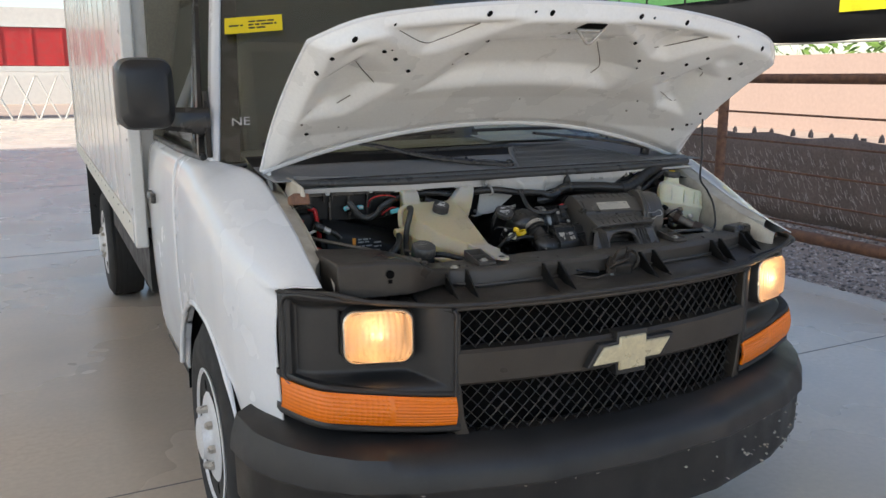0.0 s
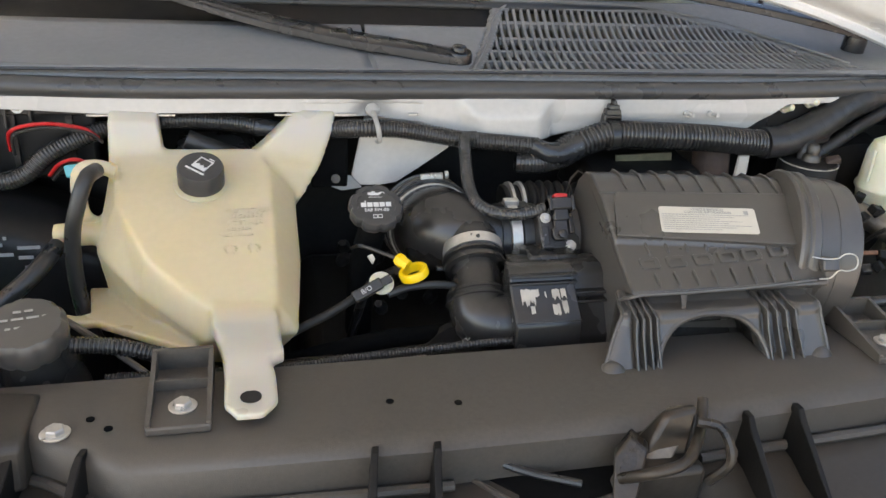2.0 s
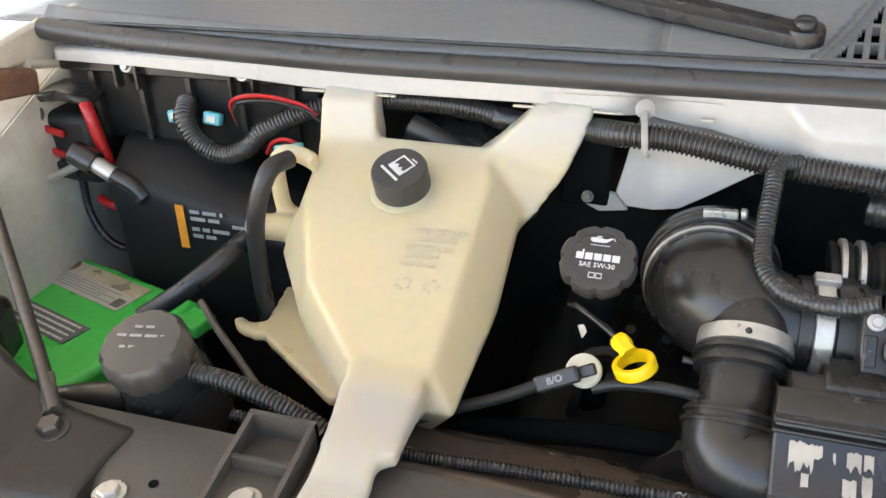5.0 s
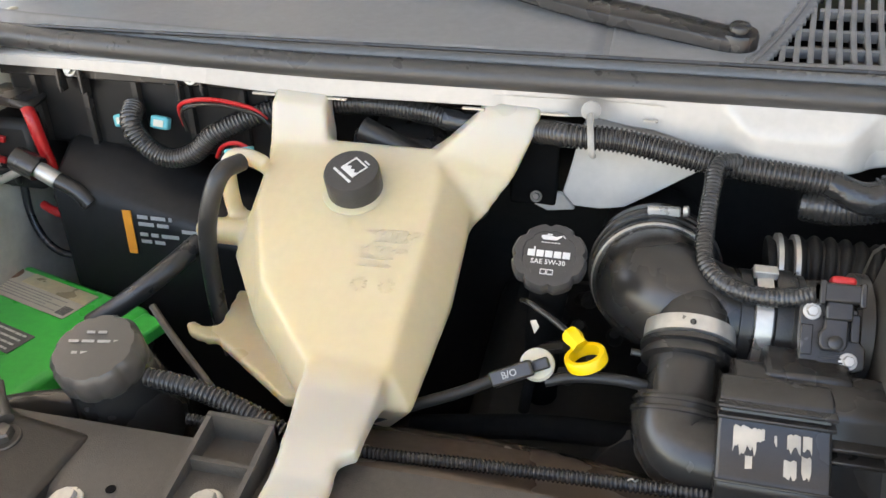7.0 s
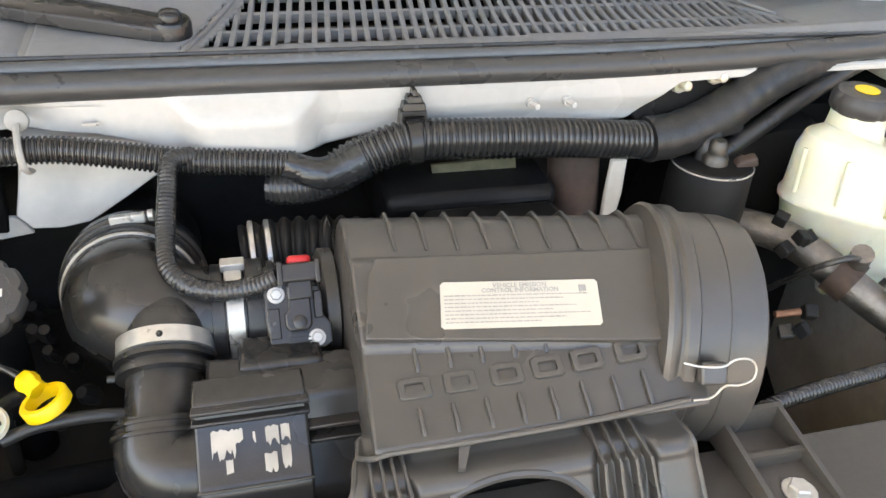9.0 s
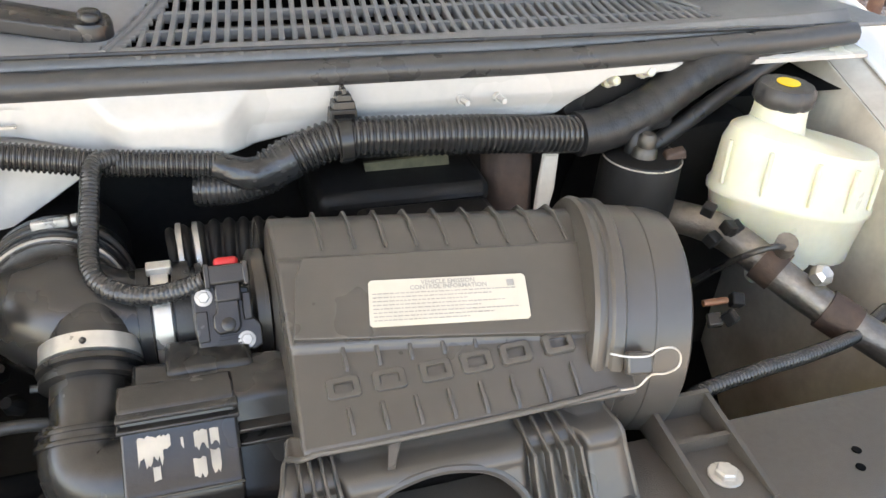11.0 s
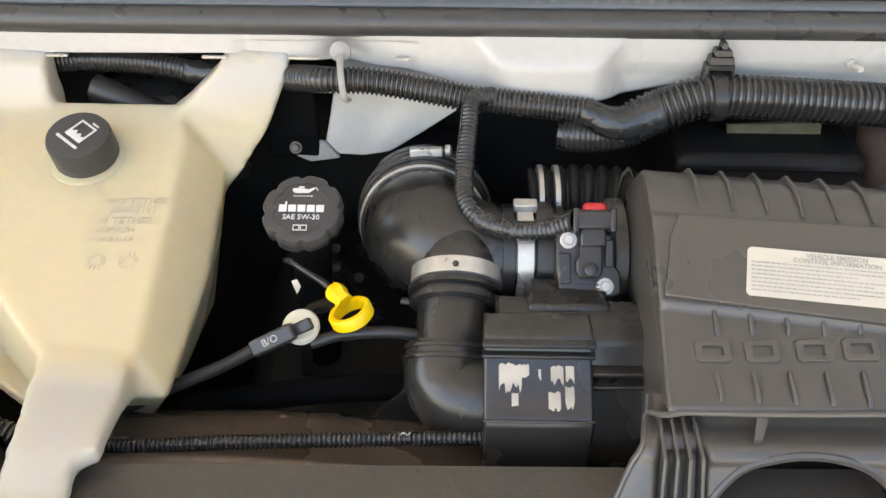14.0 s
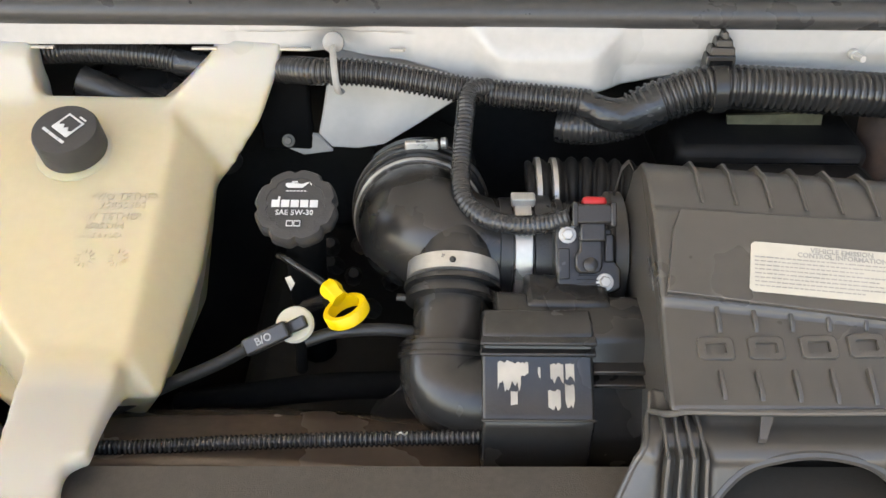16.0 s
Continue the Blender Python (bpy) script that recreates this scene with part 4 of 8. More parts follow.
for s in (-1, 1):
    wheel(s * 0.965, WY, s)
    wheel(s * 1.02, 4.6, s, 0.23)
    wheel(s * 0.76, 4.6, s, 0.23)


# ---------------------------------------------------------------- hood, raised
HOOD_TURN = Matrix.Translation((0, 0, 1.29)) @ Matrix.Rotation(radians(0.9), 4, "Y") @ pose(0, 0.77, 0, -55.3) @ pose(0, -0.77, -1.29)
BASE = [(-0.05, 0.99), (0.0, 1.015), (0.1, 1.085), (0.2, 1.14), (0.3, 1.19), (0.45, 1.255), (0.6, 1.3), (0.8, 1.325)]


def hood_point(u, v, down=0.0):
    """u -1..1 across, v 0 at the windshield end to 1 at the nose; down: below the outer skin."""
    x = u * (0.805 - 0.015 * v)
    y0, y1 = 0.618 + 0.222 * x * x, fy(x) + 0.018 - 0.018 * u * u + 0.055 * max(0.0, (abs(u) - 0.8) / 0.2) ** 2
    y = y0 + (y1 - y0) * v
    z = lerp(y, BASE) - (0.06 - 0.012 * v) * (abs(x) / 0.8) ** 2.2
    return HOOD_TURN @ Vector((x, y, z - down))


def step(d, soft):
    t = min(1.0, max(0.0, d / soft * 0.5 + 0.5))
    return t * t * (3 - 2 * t)


def pocket(u, v, pts, soft=0.05):
    """1 inside a convex outline (given counter-clockwise), easing to 0 across its rim."""
    d = 9.0
    for (a, b), (c, e) in zip(pts, pts[1:] + pts[:1]):
        l = math.hypot(c - a, e - b)
        d = min(d, ((c - a) * (v - b) - (e - b) * (u - a)) / l)
    return step(d, soft)


POCKETS = [  # wells of the pressing: two at the nose, two at the sides, a wide one between
    ([(-0.46, 0.48), (0.26, 0.46), (0.28, 0.58), (0.12, 0.78), (-0.36, 0.76)], 0.075, 0.045),
    ([(-0.76, 0.94), (-0.60, 0.79), (-0.56, 0.79), (-0.42, 0.91)], 0.06, 0.04),
    ([(0.16, 0.9), (0.36, 0.74), (0.42, 0.74), (0.56, 0.91)], 0.06, 0.04),
    ([(-0.89, 0.42), (-0.78, 0.38), (-0.68, 0.52), (-0.82, 0.76), (-0.89, 0.68)], 0.06, 0.04),
    ([(0.56, 0.5), (0.66, 0.38), (0.76, 0.38), (0.74, 0.66), (0.66, 0.7)], 0.06, 0.04),
]


def hood_inner(u, v):
    a = abs(u)
    d = 0.026 + 0.028 * step(v - 0.26, 0.24)
    for pts, soft, deep in POCKETS:
        d -= deep * pocket(u, v, pts, soft)
    d -= 0.012 * math.exp(-((u + 0.84) ** 2 + (v - 0.86) ** 2) / 0.0016) + 0.012 * math.exp(-((u - 0.7) ** 2 + (v - 0.8) ** 2) / 0.0016)
    rim = min((1 - a) * 0.8, v * 0.68, (1 - v) * 0.72)
    d *= step(rim - 0.022, 0.035)
    return hood_point(u, v, 0.006 + d)


hood = part("hood", grid(lambda u, v: hood_point(2 * u - 1, v), 48, 30), WHITE, truck, "white hood propped wide open", solid=0.003)
part("hood_inner_panel", grid(lambda u, v: hood_inner(2 * u - 1, v), 150, 90), WHITE_IN, hood, "pressed inner panel with ribs and holes")

part("hood_hem", tube([hood_point(-1, v, 0.004) for v in (0, 0.25, 0.5, 0.75, 1.0)], 0.006, step=0.02, seg=8), WHITE, hood)
part("hood_hem", tube([hood_point(1, v, 0.004) for v in (0, 0.25, 0.5, 0.75, 1.0)], 0.006, step=0.02, seg=8), WHITE, hood)
part("hood_hem", tube([hood_point(u / 10 - 1, 1, 0.004) for u in range(21)], 0.007, step=0.02, seg=8), WHITE, hood)
part("hood_hem", tube([hood_point(u / 10 - 1, 0, 0.008) for u in range(21)], 0.010, step=0.02, seg=8), WHITE, hood)


def hood_normal(u, v):
    a, b, c = hood_inner(u, v), hood_inner(min(1, u + 0.01), v), hood_inner(u, min(1, v + 0.01))
    n = (b - a).cross(c - a).normalized()
    return n if n.y < 0 else -n


HOLES = [(-0.88, 0.95, 1.0), (-0.93, 0.88, 1.0), (-0.95, 0.78, 1.0), (-0.76, 0.965, 0.5), (-0.76, 0.82, 1.0), (-0.735, 0.82, 0.4), (-0.7, 0.74, 1.0), (-0.62, 0.62, 1.0),
         (-0.46, 0.62, 0.4), (-0.44, 0.7, 1.0), (-0.4, 0.79, 1.0), (-0.46, 0.97, 1.0), (-0.24, 0.965, 1.0), (-0.3, 0.97, 0.5), (-0.12, 0.84, 0.5), (-0.04, 0.26, 0.4), (-0.88, 0.24, 1.0),
         (-0.92, 0.36, 0.5), (-0.76, 0.22, 0.4), (0.12, 0.965, 1.0), (0.18, 0.965, 0.5), (0.34, 0.965, 1.0), (0.64, 0.96, 0.5), (0.8, 0.95, 1.0), (0.78, 0.82, 1.0), (0.82, 0.7, 1.0),
         (0.2, 0.79, 1.0), (0.31, 0.66, 1.0), (0.34, 0.6, 0.5), (0.48, 0.6, 1.0), (0.54, 0.7, 1.0), (0.6, 0.78, 1.0), (0.52, 0.34, 0.6), (0.52, 0.24, 0.6), (0.84, 0.2, 1.0), (0.88, 0.28, 1.0), (0.88, 0.4, 0.8)]
for u, v, k in HOLES:
    n = hood_normal(u, v)
    # flat black discs on the panel, with the holes' shade as colour
    part("panel_hole", lathe([(0.0072 * k, 0.0), (0.0072 * k, 0.0012)], hood_inner(u, v) + n * 0.0006, n, seg=14, wave=lambda a: 1 + 0.25 * math.cos(2 * a)), SHADE_BLACK, hood)
# glue seams in the wells
for pts in ([(-0.74, 0.93), (-0.62, 0.805), (-0.56, 0.805), (-0.46, 0.90)], [(-0.82, 0.74), (-0.78, 0.66), (-0.7, 0.52)], [(-0.8, 0.4), (-0.76, 0.44)], [(0.1, 0.72), (0.22, 0.54), (0.2, 0.48)],
            [(0.34, 0.755), (0.4, 0.765), (0.52, 0.90)], [(0.6, 0.44), (0.74, 0.40), (0.72, 0.64), (0.66, 0.68)]):
    part("seam_line", tube([hood_inner(u, v) + hood_normal(u, v) * 0.0005 for u, v in pts], 0.0014, step=0.01, seg=6), GREY_PLASTIC, hood)
# striker
n = hood_normal(-0.06, 0.9)
o = hood_inner(-0.06, 0.9)
m = frame_of(o + n * 0.002, (1, 0, 0), n.cross(Vector((1, 0, 0))) if n.cross(Vector((1, 0, 0))).z > 0 else -n.cross(Vector((1, 0, 0))))
# opening painted as a flat black patch
part("striker_opening", moved(prism([(-0.045, -0.02, 0), (-0.03, 0.02, 0), (0.035, 0.02, 0), (0.045, -0.02, 0)], (0, 0, 0.0015)), m), SHADE_BLACK, hood)
part("striker", moved(tube([(-0.04, -0.016, 0.004), (-0.012, -0.03, 0.03), (0.0, -0.034, 0.034), (0.012, -0.03, 0.03), (0.04, 0.0, 0.004)], 0.004, step=0.01), m), STEEL, hood, "steel striker loop")
part("striker_bar", moved(tube([(-0.045, -0.012, 0.006), (0.04, -0.012, 0.006)], 0.005, step=0.02), m), STEEL, hood)
for s in (-1, 1):
    part("hinge_arm", loft([[(s * (0.775 + a), y, z) for a in (0, 0.012)] + [(s * (0.787 - a), y + 0.03, z + 0.008) for a in (0, 0.012)] for y, z in ((0.70, 1.19), (0.735, 1.28), (0.72, 1.34), (0.68, 1.40))]), WHITE_IN, hood, bevel=0.003)
part("hood_cord", tube([hood_inner(0.9, 0.3), (0.719, 0.560, 1.453), (0.744, 0.545, 1.451), (0.729, 0.520, 1.371), (0.706, 0.490, 1.294), (0.676, 0.460, 1.216), (0.673, 0.420, 1.179), (0.659, 0.370, 1.130), (0.595, 0.300, 1.067), (0.447, 0.240, 1.031), (0.299, 0.200, 1.014)], 0.0035, step=0.01, seg=8), BLACK, hood, "thin black washer hose")

# ---------------------------------------------------------------- engine bay shell
BEAM = [(-0.8, 0.32), (-0.6, 0.255), (-0.44, 0.222), (-0.36, 0.168), (-0.1, 0.163), (0.15, 0.165), (0.4, 0.185), (0.6, 0.225), (0.8, 0.31)]


def bf(x):
    """Front edge of the radiator beam."""
    return lerp(x, BEAM)


part("radiator_support", loft([[(x, bf(x), z - 0.01), (x, bf(x) + 0.008, z - 0.002), (x, bf(x) + 0.02, z), (x, 0.298 + 0.012 * x + 0.1 * max(0, abs(x) - 0.6), z), (x, 0.302 + 0.012 * x + 0.1 * max(0, abs(x) - 0.6), z - 0.01), (x, 0.302 + 0.012 * x + 0.1 * max(0, abs(x) - 0.6), z - 0.07), (x, bf(x), z - 0.07)]
                               for x, z in ((-0.78, 1.055), (-0.62, 1.06), (-0.5, 1.06), (-0.44, 1.06), (-0.40, 1.06), (-0.36, 1.06), (-0.1, 1.06), (0.15, 1.06), (0.4, 1.06), (0.6, 1.06), (0.78, 1.05))]), GREY_PLASTIC, truck, "dark grey radiator support beam")

part("support_flange", tube([(x, bf(x) - 0.006, 1.018) for x in (-0.74, -0.6, -0.5, -0.44, -0.40, -0.36, -0.25, -0.1)], 0.005, step=0.01, seg=8), GREY_PLASTIC, truck)
part("support_flange", tube([(x, bf(x) - 0.006, 1.018) for x in (0.13, 0.25, 0.4, 0.55, 0.72)], 0.005, step=0.01, seg=8), GREY_PLASTIC, truck)
part("support_cover", loft([[(x, y0, 1.02), (x, y0 + 0.004, z - 0.006), (x, y0 + 0.012, z), (x, y1 - 0.01, z), (x, y1, z - 0.008), (x, y1, 1.02)] for x, y0, y1, z in ((-0.765, 0.17, 0.40, 1.112), (-0.66, 0.158, 0.345, 1.114), (-0.585, 0.152, 0.305, 1.108), (-0.535, 0.165, 0.285, 1.092), (-0.50, 0.185, 0.283, 1.072), (-0.44, 0.20, 0.283, 1.064))]), HEADER, truck, "dark brown plastic cover behind the lamp", bevel=0.004)
# cover holes are black pieces laid on, their shade painted
part("cover_hole", lathe([(0.011, 0), (0.011, 0.001)], (-0.632, 0.1545, 1.078), (-0.08, -1, 0), seg=16), SHADE_BLACK, truck)
part("cover_hole", box(-0.636, -0.627, 0.1525, 0.158, 1.055, 1.064), SHADE_BLACK, truck)


def header(u, v):
    x = -0.885 + 1.77 * u
    y0, y1 = fy(x) - 0.004, max(fy(x) + 0.05, bf(x) + 0.004)
    z0, z1 = lerp(abs(x), LIP), 1.012 + 0.05 * max(0, abs(x) - 0.6)
    bow = 0.010 * math.sin(math.pi * min(1, v * 1.2))
    return (x, y0 + (y1 - y0) * v, z0 + (z1 - z0) * v - bow)


hd = part("header_panel", grid(header, 110, 20), HEADER, truck, "dark grey plastic panel over the grille", solid=0.005)
part("header_edge", tube([(x, fy(x) + 0.002, lerp(abs(x), LIP) + 0.001) for x in [-0.885 + 0.0885 * i for i in range(21)]], 0.007, step=0.02, seg=8), HEADER, hd)
for x in (-0.62, -0.56, -0.453, -0.40, -0.173, -0.121, 0.168, 0.222, 0.485, 0.53, 0.66, 0.705):
    lean = 0.012
    y1 = bf(x) + 0.004
    y0 = fy(x) + 0.06
    part("header_fin", loft([[(x - lean, y0 - 0.012, 1.004), (x, y1, 1.008), (x + 0.004, y1, 1.058), (x + 0.002, y1 - 0.012, 1.060), (x - 0.001, y1 - 0.022, 1.054)], [(x - lean + 0.004, y0 - 0.010, 1.004), (x + 0.008, y1, 1.008), (x + 0.010, y1, 1.058), (x + 0.008, y1 - 0.012, 1.060), (x + 0.006, y1 - 0.022, 1.054)]]), MATT_BLACK, hd, "black stiffening fin", bevel=0.001)
bolt((-0.418, 0.218, 1.06), (0, 0, 1), 0.008, 0.004, truck)

# hood latch
latch = part("hood_latch", box(0.02, 0.085, 0.10, 0.16, 1.0, 1.04), GREASY, truck, "cast hood latch, greasy", bevel=0.006)
part("latch_jaw", loft([[(0.03, 0.12, 1.03), (0.075, 0.12, 1.03), (0.075, 0.15, 1.03), (0.03, 0.15, 1.03)], [(0.055, 0.13, 1.075), (0.085, 0.13, 1.08), (0.085, 0.14, 1.08), (0.055, 0.14, 1.075)]]), GREASY, latch, bevel=0.004)
part("latch_spring", tube([(0.01, 0.11, 1.03), (0.03, 0.09, 1.05), (0.06, 0.095, 1.055), (0.09, 0.13, 1.06), (0.10, 0.15, 1.075)], 0.005, step=0.005), GREASY, latch)
# thin black sheet paints the shade of the latch recess
part("latch_recess", prism([(-0.115, 0.152, 1.0125), (-0.06, 0.098, 1.0105), (0.075, 0.125, 1.0125), (0.085, 0.155, 1.016), (-0.10, 0.165, 1.016)], (0, 0, 0.001)), SHADE_BLACK, latch, "flat black patch painted as the shaded recess round the latch", smooth=False)
part("recess_rim", tube([(-0.118, 0.155, 1.015), (-0.06, 0.096, 1.012), (0.0, 0.107, 1.013), (0.078, 0.123, 1.014)], 0.003, step=0.008, seg=8), GREY_PLASTIC, latch)
part("latch_casting", loft([[(x + a, y + b, z) for a, b in ((-w, -0.012), (w, -0.014), (w * 0.9, 0.014), (-w, 0.012))] for x, y, z, w in ((0.02, 0.115, 1.005, 0.016), (0.03, 0.12, 1.025, 0.014), (0.055, 0.135, 1.045, 0.012), (0.082, 0.15, 1.062, 0.008))]), ALU, latch, bevel=0.003)
latch.location = (0.028, 0.02, 0.0)
part("latch_lever", prism([(0.0, 0.10, 1.016), (0.018, 0.092, 1.02), (0.034, 0.115, 1.052), (0.022, 0.128, 1.06), (0.006, 0.12, 1.045)], (0.006, 0.012, 0)), GREASY, latch, bevel=0.002)
part("latch_hook", tube([(0.09, 0.105, 1.02), (0.105, 0.10, 1.045), (0.10, 0.115, 1.068), (0.082, 0.125, 1.07)], 0.0045, step=0.004, seg=8), GREASY, latch)
part("latch_cable", tube([(-0.02, 0.12, 1.02), (-0.07, 0.14, 1.025), (-0.13, 0.17, 1.04), (-0.2, 0.2, 1.055)], 0.0035, step=0.01, seg=8), BLACK_SOFT, latch)

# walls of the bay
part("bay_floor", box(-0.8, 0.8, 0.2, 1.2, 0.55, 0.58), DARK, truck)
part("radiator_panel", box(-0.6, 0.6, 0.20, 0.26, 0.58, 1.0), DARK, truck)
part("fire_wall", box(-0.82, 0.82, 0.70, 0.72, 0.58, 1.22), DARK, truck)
for s in (-1, 1):
    part("inner_fender", grid(lambda u, v: (s * (soft(0.2 + 0.56 * u, XS) - 0.04 - 0.04 * v), 0.2 + 0.56 * u, lerp(0.2 + 0.56 * u, ZS) - 0.01 - v * (lerp(0.2 + 0.56 * u, ZS) - 0.62)), 12, 12), PRIMER, truck, "grey inner fender panel", solid=0.004)
    part("fender_flange", grid(lambda u, v: (s * (soft(0.27 + 0.4 * u, XS) + 0.002 - 0.036 * min(1, v * 2) * min(1, u * 6 + 0.2)), 0.27 + 0.4 * u, soft(0.27 + 0.4 * u, ZS) - 0.004 - 0.008 * min(1, v * 2) - 0.10 * max(0, v - 0.5)), 24, 8), PRIMER, truck, solid=0.003)

# cowl
SEAL_Z = [(0, 1.252), (0.4, 1.252), (0.7, 1.262), (0.8, 1.27)]
EDGE = [(-0.76, 0.010), (-0.62, 0.011), (-0.5, 0.015), (-0.42, 0.02), (-0.18, 0.018), (-0.16, 0.024), (-0.10, 0.027), (-0.05, 0.032), (0.0, 0.048), (0.12, 0.052), (0.18, 0.040), (0.36, 0.044), (0.405, 0.044), (0.43, 0.026), (0.455, 0.009), (0.56, 0.005), (0.76, 0.004)]


def cowl_edge(u, v):
    """The white edge under the hood seal, with a soft pressed boss and a flatter pressing beside it."""
    x = -0.725 + 1.485 * u
    z = 1.243 - v * lerp(x, EDGE)
    inside = min(x - (0.004 + 0.9 * max(0, 1.222 - z)*0.4), 0.110 - x, 1.235 - z)
    k = min(1.0, max(0.0, inside / 0.03 + 0.4))
    boss = k * k * (3 - 2 * k)
    side = min(1.0, max(0.0, (x - 0.112) / 0.01)) * min(1.0, max(0.0, (1.222 - z) / 0.012))
    pocket = math.exp(-((x + 0.112) / 0.018) ** 2 - ((z - 1.226) / 0.014) ** 2)
    step_in = 0.003 if -0.2 < x < -0.054 and z < 1.236 else 0.0
    return (x, 0.592 - 0.016 * boss + 0.006 * side * v + 0.012 * pocket + step_in, z)


# same white paint as the body; its brightness is held down in the colour
part("cowl_edge", grid(cowl_edge, 300, 24), WHITE_COWL_DIM, truck, "white painted cowl edge", solid=0.003, angle=70)
part("cowl_shelf", grid(lambda u, v: (-0.725 + 1.485 * u, 0.592 + 0.03 * v, 1.243 + 0.004 * v), 20, 2), WHITE_COWL_DIM, truck, solid=0.003)
flap = part("firewall_flap", prism([(-0.118, 0.615, 1.215), (-0.124, 0.612, 1.19), (-0.130, 0.610, 1.16), (-0.135, 0.607, 1.138), (-0.124, 0.605, 1.126), (-0.100, 0.603, 1.126), (-0.077, 0.603, 1.130), (-0.046, 0.606, 1.149), (-0.013, 0.609, 1.171), (0.012, 0.612, 1.19), (0.03, 0.615, 1.215)], (0, 0.004, 0)), WHITE_COWL_DIM, truck, "pale painted firewall panel", bevel=0.0015)
part("flap_lip", prism([(-0.135, 0.604, 1.138), (-0.153, 0.602, 1.141), (-0.173, 0.602, 1.136), (-0.160, 0.600, 1.126), (-0.148, 0.599, 1.121), (-0.122, 0.601, 1.124)], (0, 0.004, 0.001)), CLIP_GREY, flap, bevel=0.001)
cs = part("cowl_seal", tube([(x, 0.597 + 0.05 * max(0, abs(x) - 0.5) ** 2, lerp(abs(x), SEAL_Z) - 0.002) for x in [-0.74 + 0.074 * i for i in range(21)]], 0.012, step=0.02), SEAL, truck, "black rubber hood seal")
part("seal_flange", grid(lambda u, v: (-0.74 + 1.48 * u, 0.606 + 0.012 * v, lerp(abs(-0.74 + 1.48 * u), SEAL_Z) + 0.007 + 0.011 * v), 30, 4), VENT, cs, solid=0.004)


def cowl(x, v):
    y0, y1 = 0.604, 0.80 + 0.16 * (x / 0.815) ** 2
    y = y0 + (y1 - y0) * v
    return Vector((x, y, 1.270 + 0.02 * v + 0.045 * v ** 3 - 0.02 * (x / 0.8) ** 2 * v))


JOIN_X = -0.106
part("cowl_panel", grid(lambda u, v: cowl(-0.80 + (0.80 + JOIN_X - 0.002) * u, v * 0.72), 40, 12), COWLING, truck, "smooth black plastic cowl panel", solid=0.004)
part("cowl_panel", grid(lambda u, v: cowl(JOIN_X + 0.003 + (0.10 - JOIN_X) * u, v), 80, 40, keep=lambda u, v: JOIN_X + 0.003 + (0.10 - JOIN_X) * u < 0.018 + 0.085 * v - 0.012 and v < 0.72), COWLING, truck, "smooth black plastic cowl panel", solid=0.004)
part("cowl_rear_strip", grid(lambda u, v: cowl(-0.80 + 0.885 * u, 0.70 + 0.30 * v) - Vector((0, 0, 0.004)), 40, 8), MATT_BLACK, truck, "matt black rubber strip below the glass", solid=0.003)
part("cowl_joint", loft([[cowl(JOIN_X + a, v) + Vector((0, 0, h)) for a, h in ((-0.004, -0.001), (-0.0035, 0.002), (0.0035, 0.002), (0.004, -0.001))] for v in (0.02, 0.15, 0.3, 0.45, 0.6)]), VENT, truck, "raised lap joint of the cowl", bevel=0.001)
part("cowl_front_lip", tube([cowl(x, 0.0) + Vector((0, -0.001, 0.001)) for x in [-0.74 + 0.074 * i for i in range(21)]], 0.002, step=0.03, seg=8), BLACK, truck)
vent = thing("cowl_vent", "black slotted air intake grille below the windshield", "vent")


def vent_top(x):
    return min((x - 0.020) / 0.085, lerp(x, [(0.05, 0.80), (0.10, 0.93), (0.14, 0.96), (0.36, 0.94), (0.50, 0.72), (0.63, 0.06)]))


def vent_in(x, v):
    """Whether the slotted field covers this spot of the cowl."""
    return 0.045 + 0.15 * max(0.0, x) < v < vent_top(x) - 0.03 and 0.02 < x < 0.625


NX, PITCH, ROW, LEAN = 58, 0.0114, 0.185, 0.025
bm = bmesh.new()
for i in range(NX):
    x0 = -0.02 + i * PITCH
    run = [k / 40 for k in range(41) if vent_in(x0 + LEAN * k / 40, k / 40)]
    if len(run) > 1:
        run = [max(0.004, run[0] - 0.05)] + run + [run[-1] + 0.05]
        loft([[cowl(x0 + LEAN * v + a, v) + Vector((0, 0, h)) for a, h in ((-0.0026, 0), (-0.0018, 0.0014), (0.0018, 0.0014), (0.0026, 0), (0.0018, -0.009), (-0.0018, -0.009))] for v in run], bm)
part("slat", bm, VENT, vent, smooth=False)
for j in range(7):
    v = 0.05 + ROW * j
    run = [0.016 + k * 0.0071 for k in range(92) if vent_in(0.016 + k * 0.0071, v + 0.001)]
    if len(run) > 2:
        bm = loft([[cowl(x, v - 0.014) + Vector((0, 0, 0.0002)), cowl(x, v + 0.014) + Vector((0, 0, 0.0002)), cowl(x, v + 0.012) - Vector((0, 0, 0.008)), cowl(x, v - 0.012) - Vector((0, 0, 0.008))] for x in run])
        part("cross_bar", bm, VENT, vent, smooth=False)
part("vent_frame", grid(lambda u, v: cowl(0.004 + 0.80 * u, v), 220, 60, keep=lambda u, v: not vent_in(0.004 + 0.80 * u, v) and 0.004 + 0.80 * u > 0.018 + 0.085 * v - 0.012), VENT, vent, solid=0.004)
part("vent_rim", tube([cowl(0.012 + 0.085 * v, v) + Vector((0, 0, 0.002)) for v in (0.0, 0.1, 0.25, 0.4, 0.55, 0.7, 0.82)] + [cowl(x, vent_top(x) + 0.02) + Vector((0, 0, 0.002)) for x in (0.12, 0.2, 0.3, 0.4, 0.5, 0.6)], 0.0035, step=0.01, seg=8, flat=0.6), VENT, vent)
